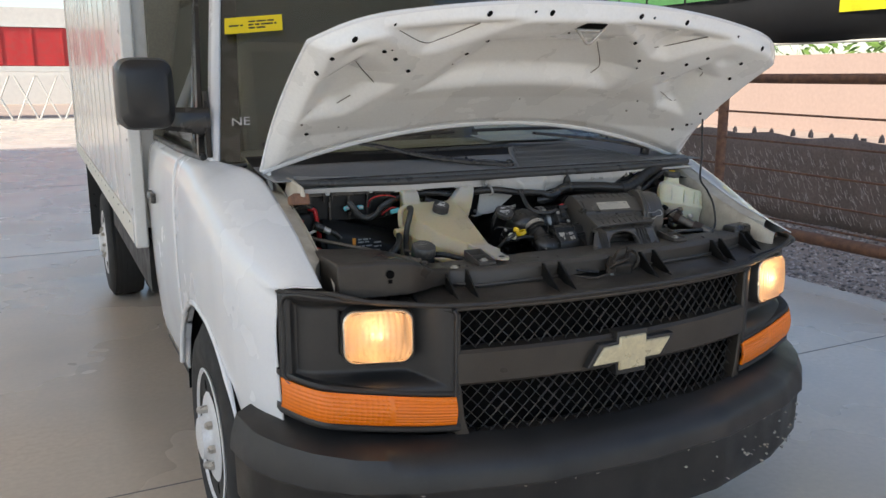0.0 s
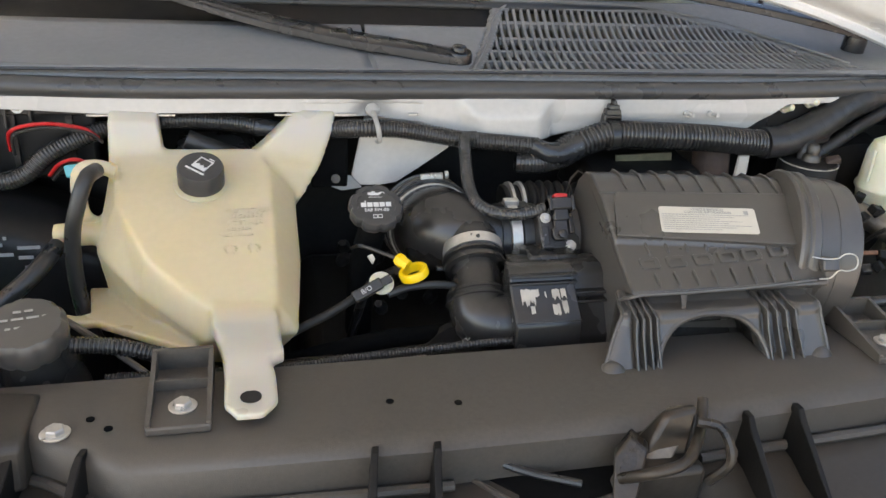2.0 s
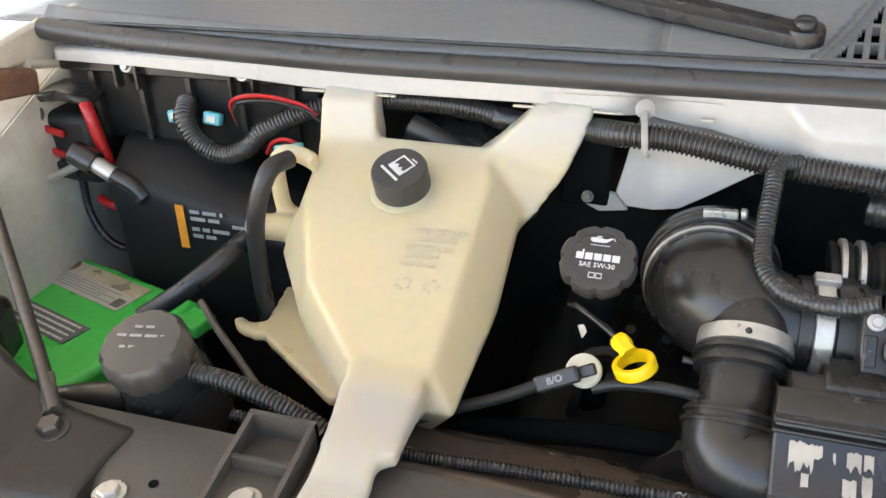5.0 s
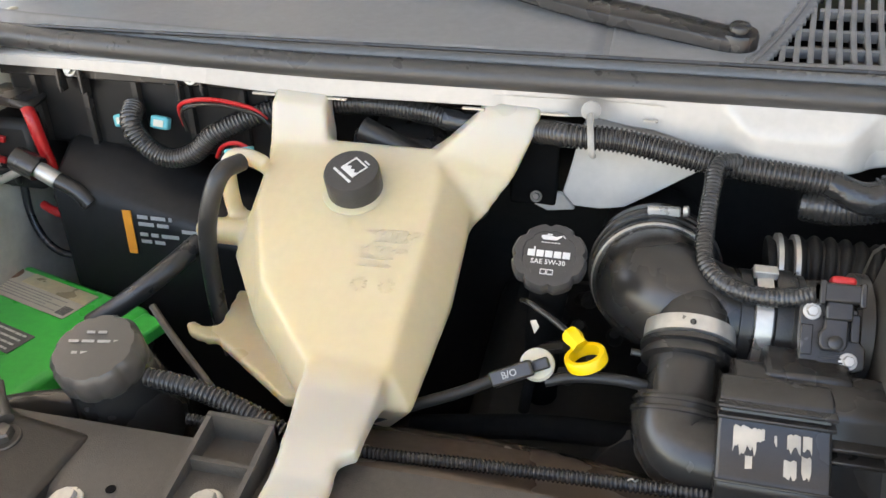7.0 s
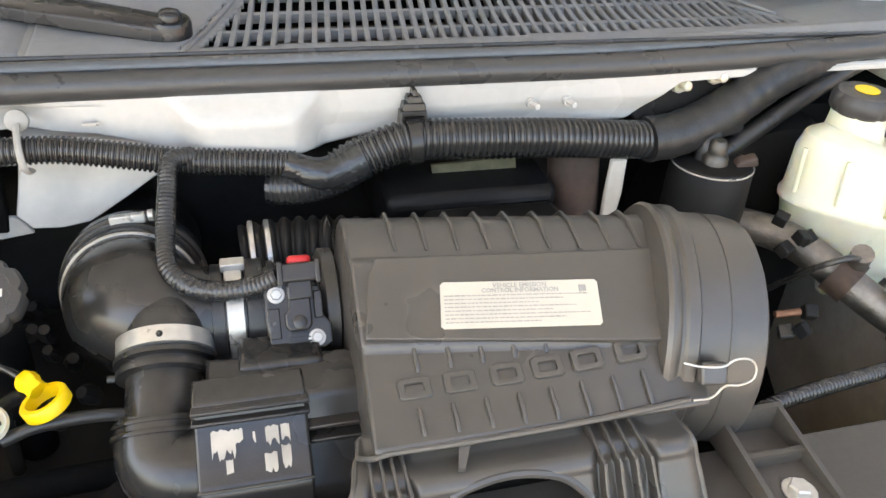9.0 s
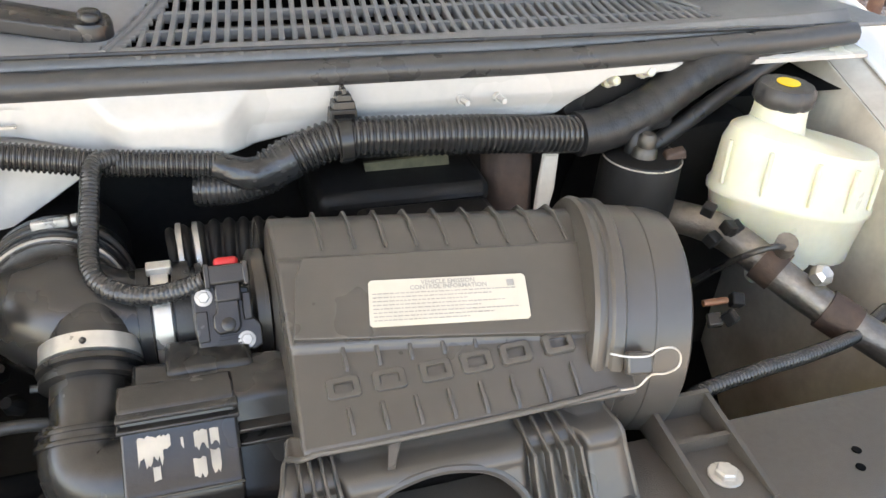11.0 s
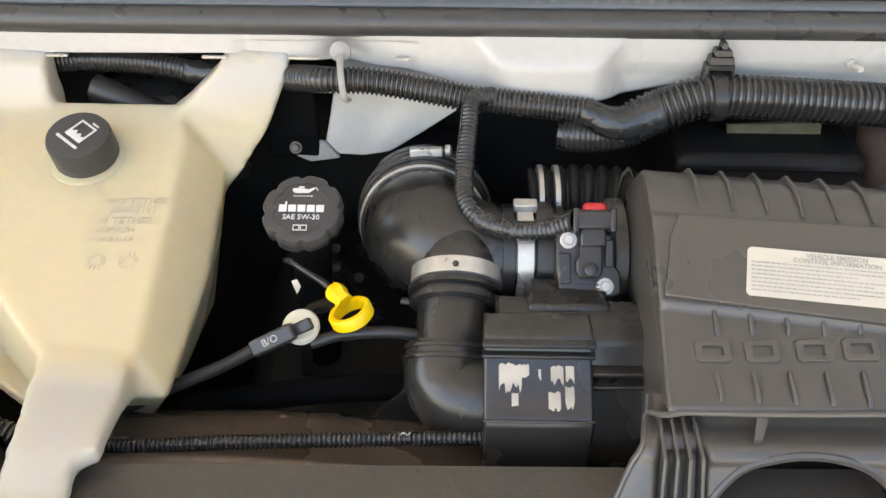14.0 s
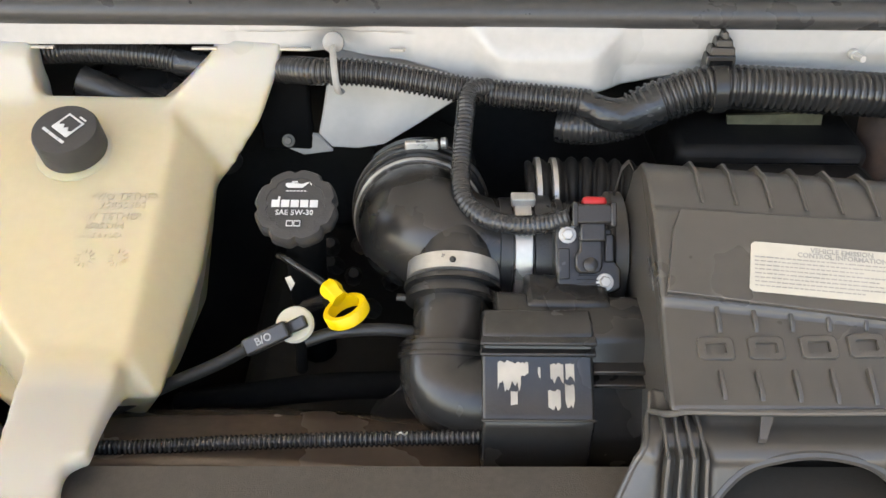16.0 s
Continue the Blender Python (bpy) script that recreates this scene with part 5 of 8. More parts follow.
# black sheet below the slats, painted shade of the intake
part("vent_well", grid(lambda u, v: cowl(0.01 + 0.78 * u, v) - Vector((0, 0, 0.07)), 8, 2), SHADE_BLACK, vent)
part("drain_screen", grid(lambda u, v: cowl(0.08 + 0.4 * u, 0.3 + 0.4 * v) - Vector((0, 0, 0.045)), 4, 2), DULL_STEEL, vent)

# wipers: a flat tapering arm on a splined pivot, a hinge bolt part way along, the blade beyond
for name, pts, blade in (("wiper", [(0.004, 0.642, 1.284), (-0.06, 0.668, 1.290), (-0.128, 0.70, 1.295), (-0.25, 0.748, 1.312), (-0.40, 0.80, 1.345), (-0.52, 0.85, 1.365)], [(-0.75, 0.935, 1.352), (-0.4, 0.83, 1.372), (-0.12, 0.805, 1.382)]),
                         ("wiper", [(0.66, 0.74, 1.31), (0.58, 0.75, 1.325), (0.5, 0.77, 1.338), (0.4, 0.79, 1.35), (0.2, 0.80, 1.37)], [(-0.05, 0.80, 1.385), (0.2, 0.805, 1.385), (0.52, 0.85, 1.375)])):
    w = thing(name, "black windshield wiper parked at the cowl", "wiper", group="windshield wipers")
    path = smooth_path(pts, 0.012)
    loops = []
    for k, p in enumerate(path):
        d = (path[min(k + 1, len(path) - 1)] - path[max(k - 1, 0)]).normalized()
        side = Vector((0, 0, 1)).cross(d).normalized()
        f = k / (len(path) - 1)
        half, tall = 0.017 + 0.008 * min(1, f * 4) - 0.016 * max(0, f - 0.3), 0.012 - 0.005 * f
        loops.append([p + side * a * half + Vector((0, 0, b * tall)) for a, b in ((-1, -0.9), (-1, 0.05), (-0.6, 0.5), (0.6, 0.5), (1, 0.05), (1, -0.9))])
    part("arm", loft(loops), WIPER, w, bevel=0.0012)
    part("blade", tube(blade, 0.006, step=0.03, seg=6), BLACK_SOFT, w)
    part("pivot_nut", lathe([(0.0095, 0), (0.0095, 0.006), (0.0075, 0.0085), (0.003, 0.0095)], Vector(pts[0]) + Vector((0, 0, 0.004)), (0, -0.15, 1), seg=22), WIPER, w, "domed pivot nut")
    part("pivot_base", lathe([(0.0175, -0.03), (0.017, 0.003), (0.0155, 0.006)], Vector(pts[0]), (0, -0.15, 1), seg=22), WIPER, w)
    bolt(Vector(pts[2]) + Vector((0, 0, 0.005)), (0, -0.2, 1), 0.0038, 0.0035, w, WIPER, "hinge_bolt")


# ---------------------------------------------------------------- coolant tank
tank = thing("coolant_tank", "cream translucent coolant tank with black cap", "tank")
TOP = [(-0.408, 0.577, 1.187), (-0.25, 0.575, 1.187), (-0.238, 0.545, 1.173), (-0.236, 0.455, 1.131), (-0.236, 0.366, 1.090), (-0.300, 0.362, 1.088), (-0.366, 0.428, 1.118), (-0.400, 0.50, 1.152)]
MID = [(-0.418, 0.590, 1.15), (-0.222, 0.588, 1.155), (-0.208, 0.545, 1.140), (-0.207, 0.455, 1.095), (-0.216, 0.356, 1.060), (-0.308, 0.356, 1.056), (-0.376, 0.424, 1.076), (-0.424, 0.49, 1.098)]
LOW = [(-0.418, 0.590, 1.0), (-0.25, 0.588, 1.0), (-0.24, 0.545, 1.0), (-0.24, 0.46, 1.0), (-0.25, 0.40, 1.0), (-0.32, 0.41, 1.0), (-0.37, 0.45, 1.0), (-0.41, 0.50, 1.0)]


def body_loft(loops):
    bm = loft(loops)
    bmesh.ops.recalc_face_normals(bm, faces=bm.faces)
    return bm


def lump(bm, loops):
    """Adds a closed piece of the moulding to its body."""
    extra = loft(loops)
    bmesh.ops.recalc_face_normals(extra, faces=extra.faces)
    me = bpy.data.meshes.new("lump")
    extra.to_mesh(me)
    extra.free()
    bm.from_mesh(me)
    bpy.data.meshes.remove(me)


# the body, its two rear legs, the front strap and the side flange are one moulding with soft edges
bm = body_loft([LOW, MID, TOP])
lump(bm, [[(-0.411, 0.608, 1.230), (-0.360, 0.608, 1.227), (-0.360, 0.594, 1.227), (-0.411, 0.594, 1.230)], [(-0.413, 0.604, 1.218), (-0.359, 0.604, 1.216), (-0.358, 0.578, 1.216), (-0.413, 0.578, 1.218)], [(-0.414, 0.600, 1.18), (-0.356, 0.600, 1.18), (-0.354, 0.566, 1.178), (-0.414, 0.566, 1.178)], [(-0.414, 0.59, 1.13), (-0.352, 0.59, 1.13), (-0.35, 0.55, 1.13), (-0.414, 0.55, 1.13)]])
lump(bm, [[(-0.209, 0.608, 1.230), (-0.156, 0.608, 1.227), (-0.156, 0.592, 1.225), (-0.209, 0.594, 1.228)],
          [(-0.216, 0.606, 1.216), (-0.161, 0.606, 1.208), (-0.160, 0.582, 1.206), (-0.216, 0.580, 1.214)],
          [(-0.244, 0.600, 1.190), (-0.178, 0.600, 1.172), (-0.176, 0.566, 1.166), (-0.244, 0.568, 1.188)],
          [(-0.264, 0.590, 1.176), (-0.200, 0.595, 1.142), (-0.199, 0.545, 1.134), (-0.258, 0.555, 1.174)],
          [(-0.268, 0.585, 1.14), (-0.222, 0.59, 1.11), (-0.222, 0.53, 1.11), (-0.262, 0.545, 1.14)]])
lump(bm, [[(-0.302, 0.41, 1.098), (-0.246, 0.41, 1.098), (-0.246, 0.41, 1.06), (-0.302, 0.41, 1.06)],
          [(-0.301, 0.366, 1.092), (-0.238, 0.366, 1.090), (-0.236, 0.355, 1.06), (-0.301, 0.355, 1.06)],
          [(-0.299, 0.34, 1.087), (-0.236, 0.336, 1.085), (-0.234, 0.332, 1.068), (-0.299, 0.34, 1.068)],
          [(-0.291, 0.30, 1.085), (-0.234, 0.296, 1.084), (-0.234, 0.296, 1.070), (-0.291, 0.30, 1.070)],
          [(-0.289, 0.288, 1.084), (-0.234, 0.285, 1.083), (-0.234, 0.285, 1.069), (-0.289, 0.288, 1.069)],
          [(-0.288, 0.280, 1.083), (-0.245, 0.279, 1.082), (-0.245, 0.279, 1.068), (-0.288, 0.280, 1.068)],
          [(-0.287, 0.258, 1.077), (-0.242, 0.258, 1.077), (-0.242, 0.258, 1.067), (-0.287, 0.258, 1.067)],
          [(-0.287, 0.222, 1.074), (-0.241, 0.222, 1.074), (-0.241, 0.222, 1.066), (-0.287, 0.222, 1.066)],
          [(-0.276, 0.204, 1.074), (-0.254, 0.204, 1.074), (-0.254, 0.204, 1.066), (-0.276, 0.204, 1.066)]])
lump(bm, [[(-0.440, 0.515, z), (-0.430, 0.455, z), (-0.427, 0.437, z), (-0.325, 0.366, z), (-0.29, 0.39, z), (-0.30, 0.50, z)] for z in (1.034, 1.044)])
lump(bm, [[(-0.428, 0.430, z), (-0.452, 0.437, z), (-0.462, 0.449, z), (-0.455, 0.454, z), (-0.443, 0.448, z), (-0.42, 0.455, z)] for z in (1.035, 1.045)])
lump(bm, [[(x, 0.512 + 0.0135 * math.cos(a), 1.11 + 0.0135 * math.sin(a)) for a in (0, 0.79, 1.57, 2.36, 3.14, 3.93, 4.71, 5.5)] for x in (-0.40, -0.468)])
for pts in ([(-0.40, 0.53, 1.174), (-0.418, 0.53, 1.181), (-0.434, 0.53, 1.179), (-0.441, 0.53, 1.166), (-0.441, 0.53, 1.14), (-0.436, 0.53, 1.12), (-0.41, 0.53, 1.11)],):
    extra = tube(pts, 0.0085, step=0.005, seg=10)
    bmesh.ops.recalc_face_normals(extra, faces=extra.faces)
    me = bpy.data.meshes.new("lump")
    extra.to_mesh(me)
    bm.from_mesh(me)
    bpy.data.meshes.remove(me)
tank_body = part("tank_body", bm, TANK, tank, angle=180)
rm = tank_body.modifiers.new("weld", "REMESH")
rm.mode, rm.voxel_size, rm.use_smooth_shade = "VOXEL", 0.003, True
sm = tank_body.modifiers.new("soften", "SMOOTH")
sm.factor, sm.iterations = 0.5, 7
# dark disc painted as the shaded hole in the strap
part("strap_hole", lathe([(0.009, 0), (0.009, 0.001)], (-0.264, 0.228, 1.0742), (0, 0, 1), seg=18), DARK, tank)
FACE_N = Vector((0.02, -0.39, 0.92)).normalized()
CC = Vector((-0.3115, 0.5175, 1.174))
part("filler_neck", lathe([(0.0315, -0.019), (0.0300, -0.0125), (0.024, -0.010)], CC, FACE_N, seg=36), TANK, tank)


cap = part("cap", lathe([(0.0243, -0.0125), (0.0252, -0.010), (0.0250, 0.0095), (0.0238, 0.0122), (0.015, 0.0128)], CC, FACE_N, seg=48), CAP, tank, "round black screw cap with white symbol")
cm = frame_of(CC + FACE_N * 0.0131, Vector((1, 0.12, 0.1)).cross(FACE_N).cross(FACE_N) * -1, FACE_N.cross(Vector((1, 0.12, 0.1)))) @ pose(0, 0, 0, 0, 0, -46) @ Matrix.Translation((0, 0.002, 0)) @ Matrix.Diagonal((0.88, 0.88, 1, 1))
bm = bars([(-0.0132, -0.0135, 0.0135)], cm, 0.0026, depth=0.0006, gap=0.18)
for a, b in (((-0.0085, -0.007), (-0.0085, 0.011)), ((-0.0085, 0.011), (0.0095, 0.011)), ((0.0095, 0.011), (0.0095, -0.007)), ((0.002, 0.0145), (0.008, 0.0145))):
    n0 = len(bm.verts)
    box(min(a[0], b[0]) - 0.0008, max(a[0], b[0]) + 0.0008, min(a[1], b[1]) - 0.0008, max(a[1], b[1]) + 0.0008, 0, 0.0006, bm)
    moved(bm, cm, n0)
n0 = len(bm.verts)
prism([(-0.0085, -0.008, 0), (0.0095, -0.008, 0), (0.0095, 0.0, 0), (0.006, -0.003, 0), (0.003, 0.0005, 0), (0.0, -0.0025, 0), (-0.003, 0.001, 0), (-0.006, -0.002, 0), (-0.0085, 0.001, 0)], (0, 0, 0.0006), bm)
moved(bm, cm, n0)
part("cap_print", bm, LETTER, cap, "white coolant symbol and lettering", smooth=False)
fm = frame_of((-0.2675, 0.475, 1.1408), (1, 0, 0.02), (0, 0.908, 0.418))
bm = lettering("W/O TETHER", 0.0088, 0.0004, fm @ Matrix.Translation((0.004, 0.008, 0)))
lettering("25855305", 0.0088, 0.0004, fm @ Matrix.Translation((0.004, 0.0, 0)), bm)
lettering("25855304", 0.0075, 0.0004, fm @ Matrix.Translation((-0.006, -0.0185, 0)), bm)
lettering("W/ TETHER", 0.0088, 0.0004, fm @ Matrix.Translation((-0.002, -0.010, 0)), bm)
lettering("MADE IN USA", 0.006, 0.0004, fm @ Matrix.Translation((-0.008, -0.027, 0)), bm)
for x in (-0.014, 0.01):
    n0 = len(bm.verts)
    for k in range(12):
        a = k * math.pi / 6
        tube([(x + 0.004 * math.cos(a), -0.046 + 0.004 * math.sin(a), 0), (x + 0.0075 * math.cos(a), -0.046 + 0.0075 * math.sin(a), 0)], 0.0004, bm, seg=4, step=0.004)
    moved(bm, fm, n0)
part("moulded_lettering", bm, TANK, tank, "raised moulded lettering and date dials", smooth=False)
part("overflow_hose", tube([(-0.418, 0.515, 1.182), (-0.424, 0.490, 1.182), (-0.434, 0.480, 1.156), (-0.443, 0.48, 1.12), (-0.445, 0.48, 1.072), (-0.440, 0.475, 1.03), (-0.43, 0.47, 1.0)], 0.0085, step=0.006), BLACK_SOFT, tank)

# ---------------------------------------------------------------- oil filler and dipstick
oc = thing("oil_filler_cap", "black lobed oil filler cap with white lettering", "cap")
ON = Vector((0.0, -0.52, 0.85)).normalized()
OC = Vector((-0.1275, 0.452, 1.149))
cap = part("cap", lathe([(0.027, 0.0), (0.0295, 0.003), (0.0295, 0.011), (0.0275, 0.0145), (0.021, 0.0152), (0.0208, 0.0145), (0.012, 0.0145)], OC, ON, seg=96, wave=lambda a: 1 - 0.085 * max(0.0, math.cos(8 * a)) ** 3), CAP, oc)
om = frame_of(OC + ON * 0.0152, (1, 0, 0), (0, 0.85, 0.52))
bm = bmesh.new()
for k in range(5):
    x, h = -0.0164 + k * 0.0067, (0.0052 if k == 0 else 0.0026)
    prism([(x, -0.0030, 0), (x + 0.0056, -0.0030, 0), (x + 0.0056, h, 0), (x + 0.0042 * (k == 0), h, 0), (x + 0.0042 * (k == 0), 0.0026, 0), (x, 0.0026, 0)], (0, 0, 0.0005), bm)
moved(bm, om)
lettering("SAE 5W-30", 0.0056, 0.0005, om @ Matrix.Translation((0, -0.0072, 0)), bm, bold=0.00005)
n0 = len(bm.verts)
prism([(-0.006, 0.0125, 0), (0.004, 0.0125, 0), (0.0085, 0.0165, 0), (0.0078, 0.0172, 0), (0.004, 0.0155, 0), (-0.003, 0.0165, 0), (-0.0075, 0.0162, 0), (-0.008, 0.0145, 0)], (0, 0, 0.0004), bm)
for sx in (-0.0026, 0.0026):
    for a0, a1, b0, b1 in ((-0.0024, 0.0024, -0.0180, -0.0173), (-0.0024, 0.0024, -0.0141, -0.0134), (-0.0024, -0.0018, -0.0180, -0.0134), (0.0018, 0.0024, -0.0180, -0.0134)):
        prism([(sx + a0, b0, 0), (sx + a1, b0, 0), (sx + a1, b1, 0), (sx + a0, b1, 0)], (0, 0, 0.0004), bm)
prism([(0.0085, 0.0175, 0), (0.0092, 0.0172, 0), (0.0108, 0.0150, 0), (0.0102, 0.0146, 0)], (0, 0, 0.0004), bm)
prism([(-0.0035, 0.0168, 0), (0.0005, 0.0168, 0), (0.0005, 0.0178, 0), (-0.0035, 0.0178, 0)], (0, 0, 0.0004), bm)
for k in range(6):
    prism([(-0.0075 + k * 0.0025, 0.0098, 0), (-0.0062 + k * 0.0025, 0.0104, 0), (-0.005 + k * 0.0025, 0.0098, 0), (-0.0062 + k * 0.0025, 0.0096, 0)], (0, 0, 0.0004), bm)
moved(bm, om, n0)
part("cap_print", bm, LETTER, cap, "white oil can symbol and lettering", smooth=False)
# tube under the cap takes the recess black, shade painted in
part("filler_tube", tube([OC, OC - ON * 0.03, Vector((-0.135, 0.5, 1.05)), Vector((-0.135, 0.53, 0.9))], 0.016, step=0.01), SHADE_BLACK, oc)
ds = thing("dipstick", "yellow ring-pull engine oil dipstick", "dipstick")
part("ring", lathe([(0.0118, 0.0), (0.0152, 0.0), (0.0162, 0.001), (0.0162, 0.0082), (0.0152, 0.0095), (0.0118, 0.0095), (0.0118, 0.0)], (-0.0895, 0.4045, 1.093), (-0.34, 0.02, 0.94), seg=32, caps=False), YELLOW, ds)
part("stem", lathe([(0.0055, -0.002), (0.0072, 0.001), (0.0075, 0.005), (0.0062, 0.009), (0.0066, 0.014)], (-0.1055, 0.422, 1.1065), (0.62, -0.62, -0.30), seg=24, wave=lambda a: 1 - 0.08 * math.cos(6 * a)), YELLOW, ds)
part("rod", tube([(-0.103, 0.420, 1.105), (-0.118, 0.433, 1.108), (-0.141, 0.452, 1.110), (-0.15, 0.47, 1.10)], 0.0028, step=0.006, seg=10), BLACK, ds, "thin black dipstick rod")
part("dipstick_tube", tube([(-0.106, 0.424, 1.092), (-0.118, 0.44, 1.078), (-0.135, 0.46, 1.05), (-0.15, 0.5, 0.95)], 0.0055, step=0.008), BLACK, ds)
part("tag", prism([(-0.138, 0.431, 1.107), (-0.134, 0.430, 1.109), (-0.131, 0.428, 1.104), (-0.1335, 0.425, 1.100), (-0.135, 0.428, 1.102)], (0.001, -0.002, 0.002)), PEEL, ds)

plug = thing("hose_coupling", "black coupling with white round cover on a hose", "coupling")
part("cover_disc", lathe([(0.0125, 0), (0.0135, 0.003), (0.012, 0.006), (0.004, 0.0065)], (-0.127, 0.40, 1.088), (0.05, -0.6, 0.8), seg=24), TANK_PALE, plug, "white round cover")
bm = moved(box(-0.018, 0.016, -0.0062, 0.0062, 0.001, 0.011), frame_of((-0.142, 0.388, 1.087), (0.86, 0.15, 0.40), (-0.3, 0.5, 0.6)))
part("coupling_body", bm, BLACK, plug, bevel=0.002)
pm = frame_of((-0.142, 0.388, 1.087), (0.86, 0.15, 0.40), (-0.3, 0.5, 0.6))
part("coupling_print", lettering("B/O", 0.0075, 0.0004, pm @ Matrix.Translation((-0.002, 0, 0.0111)), bold=0.0001), FAINT, plug, smooth=False)
part("coupling_nub", moved(box(-0.008, 0.006, -0.0045, 0.0045, 0, 0.006), frame_of((-0.1225, 0.394, 1.0945), (0.86, 0.15, 0.40), (-0.3, 0.5, 0.6))), BLACK, plug, bevel=0.0015)
part("hose", tube([(-0.15, 0.392, 1.082), (-0.18, 0.385, 1.066), (-0.22, 0.38, 1.048), (-0.27, 0.38, 1.02)], 0.0048, step=0.006), DARK, plug)

# ---------------------------------------------------------------- air intake duct
duct = thing("air_intake_duct", "black plastic intake elbow with steel hose clamps", "duct")
part("main_elbow", tube([(0.06, 0.477, 1.103), (0.025, 0.477, 1.103), (-0.006, 0.479, 1.105), (-0.028, 0.487, 1.108), (-0.040, 0.502, 1.106), (-0.0435, 0.524, 1.0985), (-0.0440, 0.55, 1.094)], lambda u: 0.038 + 0.0125 * min(1, max(0, (u - 0.25) * 2.2)), step=0.006, seg=36), BLACK, duct, "large curved black elbow")
TH = Vector((0.0, 0.985, -0.17)).normalized()
for d, r, w, mt in ((-0.005, 0.0530, 0.007, BLACK), (0.001, 0.0548, 0.003, STEEL), (0.004, 0.0556, 0.009, BLACK), (0.014, 0.0578, 0.010, BLACK), (0.027, 0.0592, 0.006, DULL_STEEL), (0.034, 0.0592, 0.014, BLACK)):
    part("collar", lathe([(r - 0.006, 0), (r - 0.0008, 0.0002), (r, 0.001), (r, w - 0.001), (r - 0.006, w)], Vector((-0.0435, 0.527, 1.097)) + TH * d, TH, seg=56), mt, duct)
part("clamp_screw", moved(box(-0.014, 0.014, -0.004, 0.004, -0.002, 0.006), frame_of((-0.042, 0.557, 1.1505), (1, 0, 0.06), TH)), STEEL, duct, bevel=0.0015)
part("screw_head", lathe([(0.005, 0), (0.005, 0.004), (0.003, 0.005)], (-0.026, 0.557, 1.1545), (1, -0.1, 0.1), seg=10), STEEL, duct)
part("throttle_body", lathe([(0.05, 0), (0.052, 0.02), (0.052, 0.1)], (-0.0445, 0.565, 1.09), (0, 0.985, -0.17), seg=32), DARK, duct)
for x, r, w, mt, nm in ((0.018, 0.0405, 0.01, BLACK_SOFT, "collar"), (0.0285, 0.0425, 0.0135, STEEL, "clamp"), (0.043, 0.0425, 0.014, BLACK_SOFT, "collar"), (0.060, 0.0395, 0.006, BLACK_SOFT, "collar")):
    part(nm, lathe([(r - 0.005, 0), (r, 0.0008), (r, w - 0.0008), (r - 0.005, w)], (x, 0.477, 1.103), (1, 0, 0), seg=48), mt, duct, "shiny steel band clamp" if nm == "clamp" else "")
# tiny black disc for the shade inside the band's hole
part("clamp_hole", lathe([(0.0022, 0), (0.0022, 0.0008)], (0.0355, 0.4515, 1.1372), (0, -0.6, 0.8), seg=10), SHADE_BLACK, duct)
part("clamp_worm", moved(box(-0.009, 0.009, -0.005, 0.005, 0, 0.007), frame_of((0.0355, 0.478, 1.144), (1, 0, 0), (0, 1, 0.1))), STEEL, duct, bevel=0.001)
part("sensor_tube", tube([(0.055, 0.477, 1.103), (0.09, 0.477, 1.103), (0.13, 0.477, 1.103)], 0.0385, step=0.01, seg=36), BLACK, duct)
# front branch down to the resonator
part("branch_saddle", tube([(-0.008, 0.488, 1.124), (-0.011, 0.474, 1.119), (-0.0145, 0.450, 1.1035), (-0.017, 0.428, 1.088)], lambda u: 0.022 + 0.0095 * min(1, u * 2.2), step=0.004, seg=32), BLACK, duct)
part("branch_pipe", tube([(-0.016, 0.445, 1.099), (-0.017, 0.422, 1.084), (-0.0185, 0.402, 1.070), (-0.019, 0.392, 1.062)], 0.0275, step=0.005, seg=32), BLACK, duct)
part("lower_elbow", tube([(-0.0185, 0.402, 1.070), (-0.0205, 0.391, 1.060), (-0.0175, 0.380, 1.052), (-0.006, 0.374, 1.049), (0.010, 0.372, 1.049), (0.03, 0.372, 1.05)], lambda u: 0.0325 + 0.001 * math.sin(math.pi * u), step=0.004, seg=36), BLACK, duct, "glossy lower elbow")
for o, r in ((-0.003, 0.0355), (0.005, 0.0365)):
    part("pipe_flange", lathe([(r - 0.008, 0), (r - 0.0006, 0.0002), (r, 0.001), (r, 0.0035), (r - 0.008, 0.0045)], Vector((-0.0188, 0.400, 1.068)) + Vector((-0.03, -0.75, -0.66)) * o, (-0.03, -0.75, -0.66), seg=48), BLACK, duct)
for k, (r, w, mt, nm) in enumerate(((0.0345, 0.0135, STEEL, "clamp"), (0.0360, 0.005, BLACK, "collar"), (0.0345, 0.006, BLACK, "collar"))):
    o = (-0.003, 0.0125, 0.0205)[k]
    part(nm, lathe([(r - 0.005, 0), (r, 0.0008), (r, w - 0.0008), (r - 0.005, w)], Vector((-0.0155, 0.448, 1.1035)) + Vector((-0.03, -0.82, -0.57)) * o, (-0.03, -0.82, -0.57), seg=40), mt, duct)
part("clamp_stud", lathe([(0.003, 0), (0.0025, 0.008), (0.001, 0.01)], (-0.0165, 0.427, 1.122), (0, -0.3, 1), seg=8), BLACK, duct)
part("nipple", tube([(-0.045, 0.44, 1.083), (-0.058, 0.44, 1.084)], 0.003, step=0.004, seg=8), BLACK, duct)

